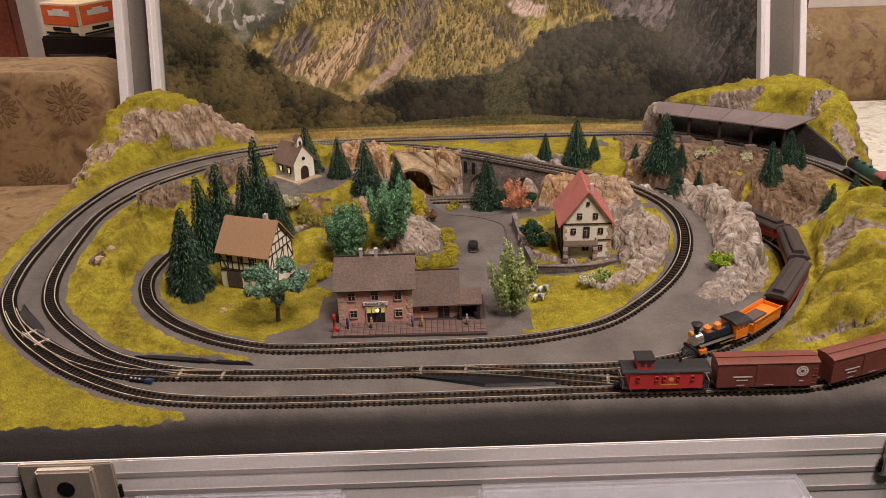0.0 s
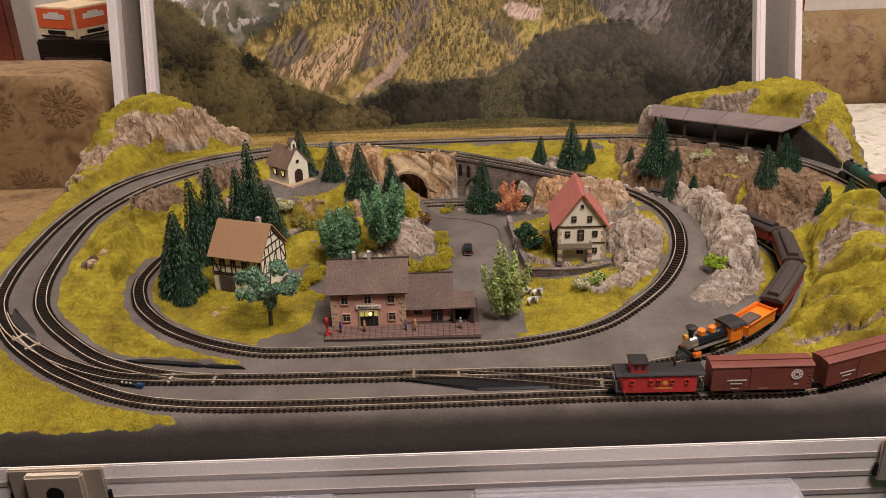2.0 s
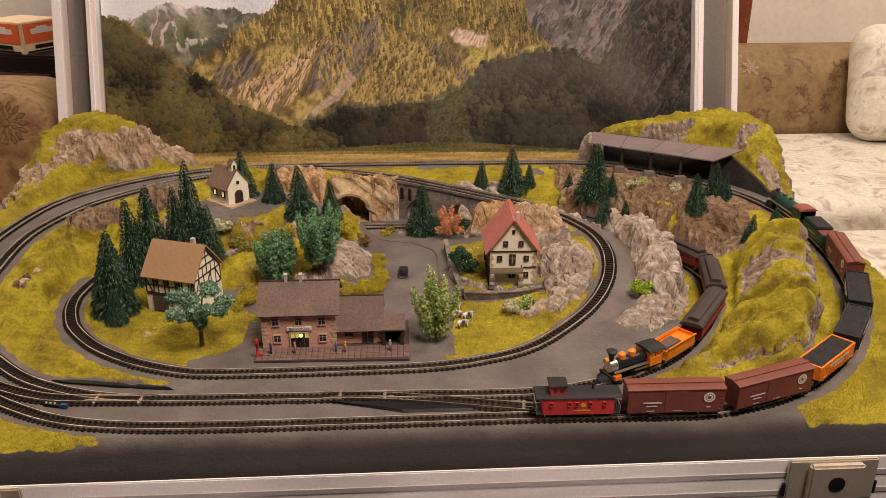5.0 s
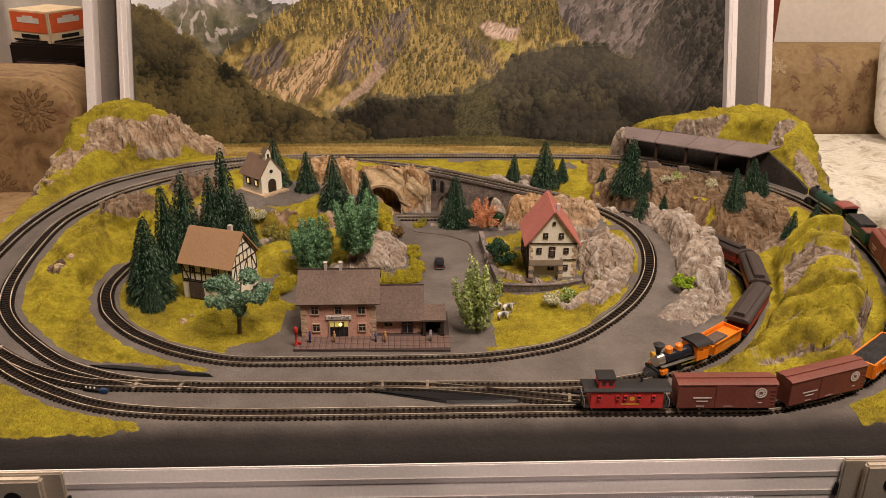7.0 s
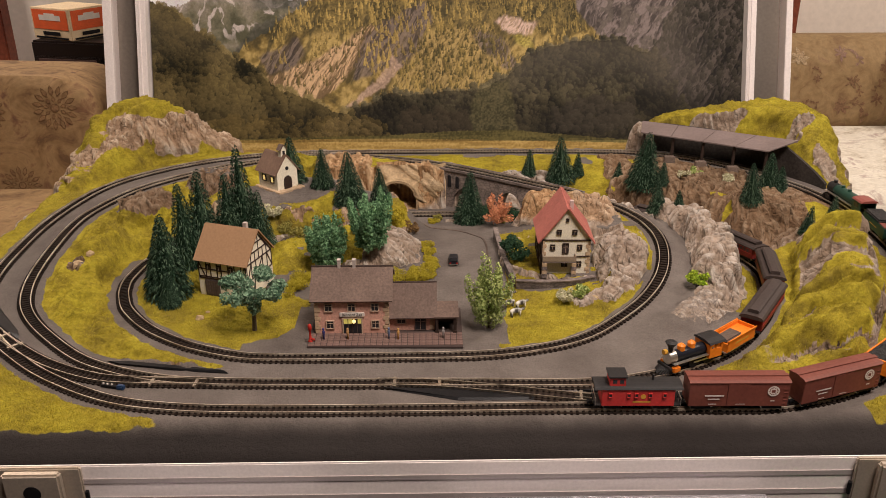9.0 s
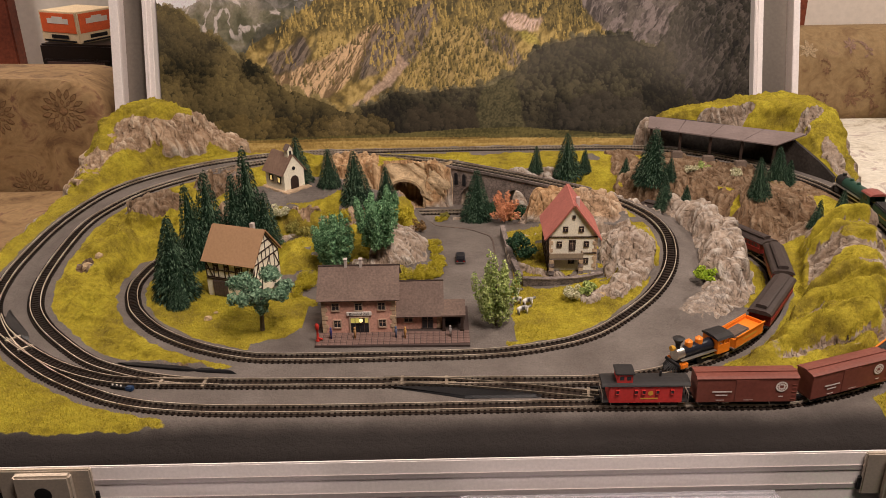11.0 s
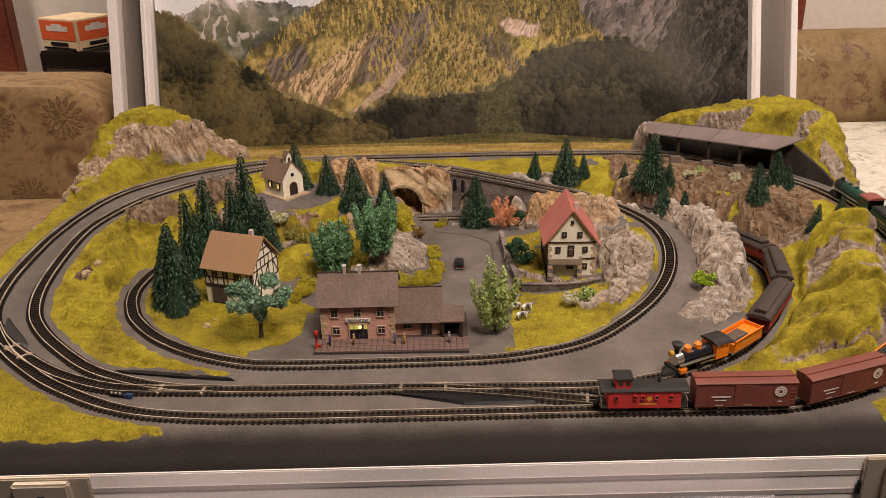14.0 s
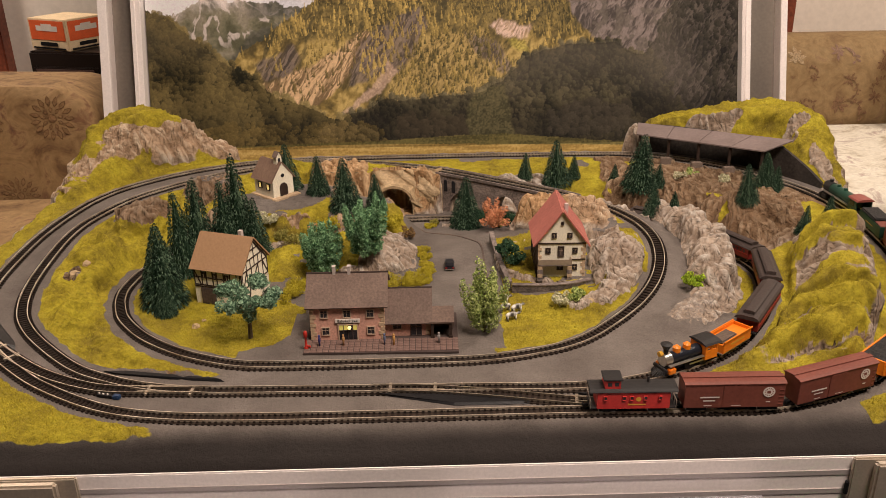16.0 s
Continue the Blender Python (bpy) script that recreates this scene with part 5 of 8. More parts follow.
cushion("base", .52, 1.00, .0, 2.18, 1.66, .195, .02, M_FABRIC_PALE, sofa)
pil = thing("pillow", pose(1.36, 1.40, -.166), "white floral throw pillow leaning on the sofa back", "pillow")
cushion("cover", -.30, -.05, 0, .06, .07, .27, .058, M_FABRIC_PALE, pil, -14, "", 7)
ott = thing("footstool", pose(0, 0, -.56), "pale floral footstool standing before the sofa", "footstool")
cushion("cover", .66, .42, .16, 1.30, .93, .375, .045, M_FABRIC_PALE, ott)
bm = B()
box(bm, .68, .44, 0, 1.28, .91, .155, .005)
part("base", bm, M_WOOD, ott)

cab = thing("cabinet", pose(-.775, 1.42, -.592, 0, 0, -14), "black lacquered cabinet with a framed door", "cabinet")
bm = B()
box(bm, -.072, -.09, .032, .11, .13, .66, .004)
part("body", bm, M_CABINET, cab)
bm = B()
box(bm, -.062, -.096, .05, .095, -.0905, .63, .002)
part("door", bm, M_CABINET, cab)
bm = B()
for q in ((-.052, .055, .085, .060), (-.052, .620, .085, .625), (-.052, .06, -.047, .62), (.080, .06, .085, .62)):
    box(bm, q[0], -.0985, q[1], q[2], -.0965, q[3])
part("moulding", bm, plain("worn_moulding", (.10, .06, .055), .4), cab)
pk = thing("carton", pose(-.795, 1.40, .0683, 0, 0, -28) @ Matrix.Diagonal((.92, .92, .76, 1)), "orange and cream card carton standing on the black cabinet", "carton")
bm = B()
box(bm, -.062, -.055, 0, .062, .055, .085, .0015)
part("box", bm, M_CREAM, pk)
for nm, m4 in (("front_panel", Matrix.Identity(4)), ("side_panel", pose(0, 0, 0, 0, 0, 90))):
    w, d = (.056, .0560) if nm == "front_panel" else (.049, .0630)
    bm = B()
    box(bm, -w, -d, .028, w, -d + .0006, .080, 0, m4)
    pn = part(nm, bm, M_CARDORANGE, pk, "orange printed panel")
    bm = B()
    box(bm, -w * .62, -d - .0006, .052, w * .62, -d - .0001, .066, 0, m4)
    box(bm, -w * .30, -d - .0006, .066, w * .30, -d - .0001, .071, 0, m4)
    part("printed_mark", bm, M_LETTER, pn, "pale printed mark")
    bm = B()
    box(bm, -w * .5, -d - .0006, .012, w * .5, -d - .0001, .022, 0, m4)
    box(bm, -w * .95, -d - .0006, .003, w * .95, -d - .0001, .008, 0, m4)
    part("printed_bar", bm, M_BLACK, pn)
for x, nm in ((-1.135, "trim_door_1"), (.862, "trim_door_2")):
    bm = B()
    box(bm, x - .045, 1.70, -.56, x + .045, 1.748, 1.6, .004)
    box(bm, x - .030, 1.690, -.56, x - .018, 1.6998, 1.6, .002)
    tagged(part(nm, bm, M_WOOD), "red-brown wooden door casing on the cream wall", "door casing", kind="structure")
tb = thing("coffee_table", pose(0, 0, -.56), "dark wooden low table under the case", "table")
bm = B()
box(bm, -.57, -.30, .375, .57, .90, .4178, .004)
part("tabletop", bm, M_CABINET, tb)
for x in (-.5, .5):
    for y in (-.24, .84):
        bm = B()
        box(bm, x - .03, y - .03, 0, x + .03, y + .03, .3745, .003)
        part("leg", bm, M_CABINET, tb)
for x0, x1 in ((-.255, -.108), (-.011, .212)):
    bx = thing("clear_box", pose(0, 0, -.1418), "empty transparent plastic box before the case", "plastic box", "clear boxes")
    bm = B()
    box(bm, x0, -.10, 0, x1, .0205, .096, .004)
    box(bm, x0 + .003, -.097, .002, x1 - .003, .0175, .0955)
    part("body", bm, M_GLASS, bx)
    bm = B()
    box(bm, x0 - .002, -.102, .0963, x1 + .002, .0222, .1045, .003)
    part("lid", bm, M_GLASS, bx)
ct = thing("controller", pose(.30, -.055, -.1418), "black train controller with a small green light", "controller")
bm = B()
box(bm, -.07, -.05, 0, .07, .045, .070, .006)
part("housing", bm, M_BLACK, ct)
bm = B()
tube(bm, (-.02, .03, .0702), (-.02, .03, .0725), .0022)
part("led", bm, glow("green_light", (.1, 1, .15), 4), ct, "lit green indicator light")
bm = B()
tube(bm, (.03, 0, .0702), (.03, 0, .085), .014, .012, 20)
part("knob", bm, M_BLACK, ct)

# ---- latches, points ----
latch(-.300, .001)
latch(.307)
front_lip()


def wedge_plate(outline, z, label):
    bm = B()
    a = [bm.verts.new((x, y, .0002)) for x, y in outline]
    cx, cy = sum(p[0] for p in outline) / len(outline), sum(p[1] for p in outline) / len(outline)
    b = [bm.verts.new((cx + (x - cx) * .93, cy + (y - cy) * .80, z)) for x, y in outline]
    n = len(a)
    bm.faces.new(b)
    for i in range(n):
        bm.faces.new((a[i], a[(i + 1) % n], b[(i + 1) % n], b[i]))
    tagged(part("point_motor", bm, M_BLACK), label, "point motor", "point motors")


wedge_plate([(-.066, .1035), (-.004, .0845), (.052, .0840), (.060, .0885), (.030, .0970), (-.02, .1005)], .0018, "flat black plastic point motor lying beside the points")
wedge_plate([(.088, .0965), (.120, .1015), (.192, .0850), (.186, .0820), (.12, .0885)], .0018, "flat black plastic point motor lying beside the points")
wedge_plate([(-.290, .1470), (-.272, .1465), (-.190, .1285), (-.186, .1262), (-.225, .1312), (-.280, .1420)], .0018, "flat black plastic point motor lying beside the points")
wedge_plate([(-.425, .248), (-.415, .235), (-.385, .196), (-.380, .186), (-.392, .192), (-.418, .222)], .0018, "flat black plastic point motor lying between two tracks")
CROSS_RIGHT = ease((-.066, .1083, .0031), (.195, .0705, .0031))
CROSS_LEFT = spline([(-.195, .1118, .0031), (-.235, .1135, .0031), (-.275, .1165, .0031), (-.305, .126, .0031), (-.34, .1445, .0031), (-.375, .171, .0031), (-.408, .2015, .0031), (-.43, .232, .0031)], False)


def check_rails(x, y, turn, length, parent):
    """The short bright rails of a set of points."""
    for s in (-1, 1):
        bm = B()
        box(bm, -length / 2, s * .0032 - .00035, 0, length / 2, s * .0032 + .00035, .0030)
        ob = part("check_rail", bm, M_BRIGHT, parent)
        ob.matrix_local = pose(x, y, .0003, 0, 0, turn)
    for d in (-.35, .35):
        bm = B()
        box(bm, -.0012, -.0065, 0, .0012, .0065, .0022)
        ob = part("tie_bar", bm, M_BRIGHT, parent)
        ob.matrix_local = pose(x + d * length * math.cos(radians(turn)), y + d * length * math.sin(radians(turn)), .0006, 0, 0, turn)


for nm, pth, spots in (("crossover_track", CROSS_RIGHT, ((-.035, .1078, -2, .05), (.10, .0845, -9, .03), (.165, .0715, -2, .05))), ("points_track", CROSS_LEFT, ((-.225, .1128, -4, .05), (-.385, .180, -42, .035)))):
    tk = track(nm, pth, "pale-railed points joining two model railway tracks", False, M_BRIGHT, None, .00015)
    for x, y, a, ln in spots:
        check_rails(x, y, a, ln, tk)
feed = thing("track_feed", pose(-.272, .1075, .0, 0, 0, -14) @ Matrix.Scale(.72, 4), "small black and blue track feed clip with three pins", "track feed")
bm = B()
box(bm, -.013, -.002, 0, .006, .002, .0035, .0004)
part("strip", bm, M_BLACK, feed)
bm = B()
box(bm, .0065, -.003, 0, .015, .003, .0050, .001)
part("plug", bm, M_BLUE, feed)
for k in range(3):
    bm = B()
    tube(bm, (-.010 + .005 * k, 0, .0036), (-.010 + .005 * k, 0, .0050), .0010)
    part("pin", bm, M_LETTER, feed)


# ---- buildings ----
def window(parent, m, w, h, frame_mat, pane_mat, bars=1, name="window", rim=.0008):
    """A framed window on a wall: m puts its middle on the wall, its local -y pointing out."""
    bm = B()
    for q in ((-w / 2, -h / 2, w / 2, -h / 2 + rim), (-w / 2, h / 2 - rim, w / 2, h / 2), (-w / 2, -h / 2 + rim, -w / 2 + rim, h / 2 - rim), (w / 2 - rim, -h / 2 + rim, w / 2, h / 2 - rim)):
        box(bm, q[0], -.0011, q[1], q[2], .0004, q[3])
    wd = part(name, bm, frame_mat, parent)
    wd.matrix_local = m
    bm = B()
    box(bm, -w / 2 + rim, -.0005, -h / 2 + rim, w / 2 - rim, -.0001, h / 2 - rim)
    part("pane", bm, pane_mat, wd)
    if bars:
        bm = B()
        box(bm, -.00014, -.0009, -h / 2 + rim, .00014, -.00055, h / 2 - rim)
        box(bm, -w / 2 + rim, -.0009, h * .12, w / 2 - rim, -.00055, h * .12 + .0002)
        part("glazing_bar", bm, M_FRAMEW, wd)
    return wd


def gable_walls(w, d, eave, apex):
    """A block with gables on the -y and +y sides; ridge along y."""
    bm = B()
    prism(bm, [(-w / 2, 0), (w / 2, 0), (w / 2, eave), (0, apex), (-w / 2, eave)], -d / 2, d / 2)
    return bm


def roof_slope(parent, w, d, eave, apex, over, side, material, thick=.0012, kick=0.0, lap=.00005):
    """One slope of a gable roof, with courses of tiles across it."""
    run = w / 2 + over
    slope = (apex - eave) / (w / 2)
    rows = 14
    n = Vector((side * slope, 0, 1)).normalized()
    at = lambda a: Vector((side * run * a, 0, apex - slope * run * a + .0002 + kick * a * a))
    prof = [at(0)]
    for k in range(rows):
        prof += [at(k / rows) + n * thick, at((k + 1) / rows) + n * (thick + lap)]
    prof.append(at(1))
    prof += [at(k / 4) for k in (3, 2, 1)]
    bm = B()
    prism(bm, [(v.x, v.z) for v in prof], -d / 2 - over, d / 2 + over)
    return part("roof", bm, material, parent)


M_LAMP = glow("lit_pane", (.95, .66, .24), 1.0)
M_LAMPW = glow("lit_door_lamp", (1.0, .74, .30), 1.3)


def text_on(parent, words, size, m, material):
    cu = bpy.data.curves.new("lettering", "FONT")
    cu.body, cu.size, cu.align_x, cu.align_y, cu.extrude = words, size, "CENTER", "CENTER", .00005
    cu.materials.append(material)
    ob = new("lettering", cu)
    ob.parent, ob.matrix_local = parent, m
    return ob


M_CHIMNEY = plain("pale_grey_chimney", (.50, .43, .39), .8)


def station():
    t = thing("station", pose(-.0918, .211, .0022), "pink brick railway station with slate roofs and a lit door", "station")
    W, D, E_, A_ = .0635, .048, .0340, .0515
    walls = part("wall", gable_walls(D, W, E_, A_), M_BRICKWALL, t)
    walls.matrix_local = pose(0, 0, 0, 0, 0, 90)
    for s in (-1, 1):
        r = roof_slope(t, D, W, E_, A_, .0035, s, M_ROOFGREY)
        r.matrix_local = pose(0, 0, 0, 0, 0, 90)
    bm = B()
    tube(bm, (-W / 2 - .004, 0, A_ + .0014), (W / 2 + .004, 0, A_ + .0014), .0010)
    part("ridge_cap", bm, M_BEAM, t)
    bm = B()
    tube(bm, (W / 2 + .002, .0005, .0368), (W / 2 + .0415, .0005, .0368), .0009)
    part("ridge_cap", bm, M_BEAM, t)
    fy = -D / 2
    for x in (-.0198, 0.0, .0198):
        window(t, pose(x, fy, .0252), .0072, .0082, M_FRAMEW, M_DARKWIN)
    for x in (-.0190, .0200):
        window(t, pose(x, fy, .0088), .0072, .0082, M_FRAMEW, M_DARKWIN)
    bm = B()
    for q in ((-.0085, 0, -.0075, .0145), (.0080, 0, .0090, .0145), (-.0085, .0145, .0090, .0155)):
        box(bm, q[0], fy - .0012, q[1], q[2], fy + .0004, q[3])
    dr = part("door", bm, M_FRAMEW, t)
    bm = B()
    box(bm, -.0075, fy - .0004, 0, .0080, fy - .0001, .0145)
    part("pane", bm, M_DARKWIN, dr)
    bm = B()
    box(bm, -.0073, fy - .00048, .0090, .0002, fy - .00042, .0143)
    box(bm, .0048, fy - .00048, .0096, .0078, fy - .00042, .0143)
    part("lit_pane", bm, glow("dim_lit_pane", (.50, .42, .10), .55), dr, "dimly lit yellow pane")
    bm = B()
    for x in (-.0036, .0003, .0042):
        box(bm, x - .00025, fy - .0009, 0, x + .00025, fy - .0005, .0145)
    box(bm, -.0075, fy - .0009, .0090, .0080, fy - .0005, .0096)
    part("glazing_bar", bm, M_DOORDARK, dr)
    bm = B()
    bmesh.ops.create_uvsphere(bm, u_segments=10, v_segments=8, radius=.0017, matrix=Matrix.Translation((.0016, fy - .0020, .0124)))
    part("lamp", bm, M_LAMPW, dr, "glowing white door lamp")
    bm = B()
    box(bm, -.0105, fy - .0016, .0168, .0110, fy - .0004, .0206, .0003)
    sg = part("sign", bm, M_LETTER, t, "white name board")
    text_on(sg, "Bahnhof Zell", .0034, pose(.0003, fy - .0017, .0187, 90), M_BLACK)
    for s in (-1, 1):
        for k in range(8):
            w = .0052 if k % 2 else .0036
            x = s * (W / 2 - w / 2 + .0003)
            bm = B()
            box(bm, x - w / 2, fy - .0006, .0004 + k * .0041, x + w / 2, fy + .001, .0004 + k * .0041 + .0036, .0002)
            part("corner_stone", bm, M_TAN, t)
    for x in (-.0115, .0015):
        bm = B()
        box(bm, x - .0013, -.002, A_ - .004, x + .0013, .002, A_ + .0072, .0002)
        box(bm, x - .0016, -.0023, A_ + .0073, x + .0016, .0023, A_ + .0080, .0002)
        part("chimney", bm, M_CHIMNEY, t)
    # the lower wing and its open porch
    bm = gable_walls(.040, .0395, .0172, .0355)
    wg = part("wing_wall", bm, M_BRICKWALL, t)
    wg.matrix_local = pose(W / 2 + .0200, .0005, 0, 0, 0, 90)
    for s in (-1, 1):
        r = roof_slope(t, .040, .033, .0172, .0355, .0044, s, M_ROOFGREY)
        r.matrix_local = pose(W / 2 + .0205, .0005, 0, 0, 0, 90)
    wy = -.0195
    window(t, pose(W / 2 + .0105, wy, .0100), .0085, .0070, M_FRAMEW, M_DARKWIN)
    window(t, pose(W / 2 + .0270, wy, .0072), .0100, .0140, M_DOORDARK, M_DARKWIN, 1, "door")
    for k in range(4):
        bm = B()
        box(bm, W / 2 + .0352, wy - .0006, .001 + k * .0044, W / 2 + .0392, wy + .0008, .0048 + k * .0044, .0002)
        part("corner_stone", bm, M_TAN, t)
    bm = B()
    x0, x1 = W / 2 + .0398, W / 2 + .0600
    for a, b in (((x0 - .001, -.0255, .0142), (x1, -.006, .0200)),):
        v = [bm.verts.new(q) for q in ((a[0], a[1], a[2]), (b[0], a[1], a[2]), (b[0], b[1], b[2]), (a[0], b[1], b[2]), (a[0], a[1], a[2] + .0014), (b[0], a[1], a[2] + .0014), (b[0], b[1], b[2] + .0014), (a[0], b[1], b[2] + .0014))]
        for f in ((0, 1, 2, 3), (4, 5, 6, 7), (0, 1, 5, 4), (1, 2, 6, 5), (2, 3, 7, 6), (3, 0, 4, 7)):
            bm.faces.new([v[i] for i in f])
    part("porch_roof", bm, M_ROOFGREY, t)
    for x, y in ((x0 + .0015, -.0235), (x1 - .003, -.0235), (x1 - .003, -.009)):
        bm = B()
        box(bm, x - .0012, y - .0012, 0, x + .0012, y + .0012, .0146 if y < -.02 else .0190)
        box(bm, x - .0018, y - .0018, 0, x + .0018, y + .0018, .002)
        part("post", bm, M_BEAM, t)
    bm = B()
    box(bm, x0, -.0065, 0, x1, -.0048, .0192)
    part("porch_back_wall", bm, M_ROOFDARK, t)


def platform():
    t = thing("station_platform", pose(0, 0, 0), "low reddish paved station platform edged by the track", "platform")
    bm = B()
    v = [(-.1285, .1655), (.0030, .1625), (.0030, .2340), (-.1285, .2340)]
    a = [bm.verts.new((x, y, .0)) for x, y in v]
    b = [bm.verts.new((x, y, .0018)) for x, y in v]
    bm.faces.new(b)
    for i in range(4):
        bm.faces.new((a[i], a[(i + 1) % 4], b[(i + 1) % 4], b[i]))
    part("bed", bm, M_JOINT, t)
    slab = B()
    box(slab, -.00235, -.0019, .0, .00235, .0019, .0005)
    me_ = bpy.data.meshes.new("paving_slab")
    slab.to_mesh(me_)
    slab.free()
    me_.materials.append(M_PAVE)
    for i in range(25):
        for j in range(5):
            x = -.1255 + i * .00525
            o = new("paving_slab", me_)
            o.parent, o.matrix_local = t, pose(x, .1678 - .0225 * (x + .1285) * .1 + j * .0043, .0018)


def timber_house():
    t = thing("timbered_house", pose(-.2125, .288, ground_z(-.225, .275) + .0012, 0, 0, -20), "half-timbered house with a plain tan roof and a garage door", "house")
    L_, D, E_, A_ = .0530, .046, .0365, .0620
    bm = gable_walls(D, L_, E_, A_)
    box(bm, -D / 2 + .0002, -L_ / 2 + .0002, -.004, D / 2 - .0002, L_ / 2 - .0002, -.0001)
    w = part("wall", bm, M_WHITE, t)
    w.matrix_local = pose(0, 0, 0, 0, 0, 90)
    for s in (-1, 1):
        r = roof_slope(t, D, L_, E_, A_, .0024, s, M_ROOFTAN, lap=.00003)
        r.matrix_local = pose(0, 0, 0, 0, 0, 90)
    fy = -D / 2
    bm = B()
    box(bm, -.0195, fy - .0010, -.003, -.0040, fy + .0004, .0150)
    gd = part("garage_door", bm, M_DOORDARK, t, "dark brown planked garage door")
    for k in range(6):
        bm = B()
        box(bm, -.0190 + k * .0025, fy - .0014, .0004, -.0190 + k * .0025 + .0021, fy - .0011, .0146)
        part("plank", bm, M_ROOFDARK, gd)

    def beams(lines, m):
        for x0, z0, x1, z1 in lines:
            d = Vector((x1 - x0, 0, z1 - z0))
            bm = B()
            box(bm, -.0006, -.0008, 0, .0006, .0003, d.length)
            ob = part("beam", bm, M_BEAM, t)
            ob.matrix_local = m @ Matrix.Translation((x0, 0, z0)) @ d.to_track_quat("Z", "Y").to_matrix().to_4x4()

    low, top = .0185, .0345
    h = L_ / 2 - .0008
    front_lines = [(-h, low, h, low), (-h, top, h, top), (-h, (low + top) / 2, h, (low + top) / 2)] + [(x, low, x, top) for x in (-h, -.0175, -.0125, -.0055, -.0010, .0065, .0135, .0205, h)]
    front_lines += [(-h, top, -.0185, low), (.0215, low, h - .001, top), (-h, low - .0018, h, low - .0018)]
    beams(front_lines, pose(0, fy, 0))
    for x in (-.0150, -.0033, .0100):
        window(t, pose(x, fy, .0285), .0042, .0060, M_BEAM, M_DARKWIN)
    g = D / 2 - .0008
    side_lines = [(-g, low, g, low), (-g, top, g, top), (-.0155, .0435, .0155, .0435), (-.0085, .0515, .0085, .0515)]
    side_lines += [(x, low, x, top) for x in (-g, -.014, -.006, .006, .014, g)] + [(x, top, x, .0430) for x in (-.014, -.007, 0, .007, .014)] + [(0, .0435, 0, .058)]
    side_lines += [(-g, low, -.014, top), (g, low, .014, top), (-.006, low, .006, top), (-.0135, .0435, -.003, .056), (.0135, .0435, .003, .056), (-g, top, 0, .0600), (g, top, 0, .0600)]
    beams(side_lines, pose(L_ / 2, 0, 0, 0, 0, 90))
    bm = B()
    box(bm, .0095, .004, A_ - .010, .0135, .008, A_ + .0040, .0003)
    part("chimney", bm, M_CHIMNEY, t)


M_PARAPET = plain("brown_grey_parapet", (.30, .235, .17), .8)


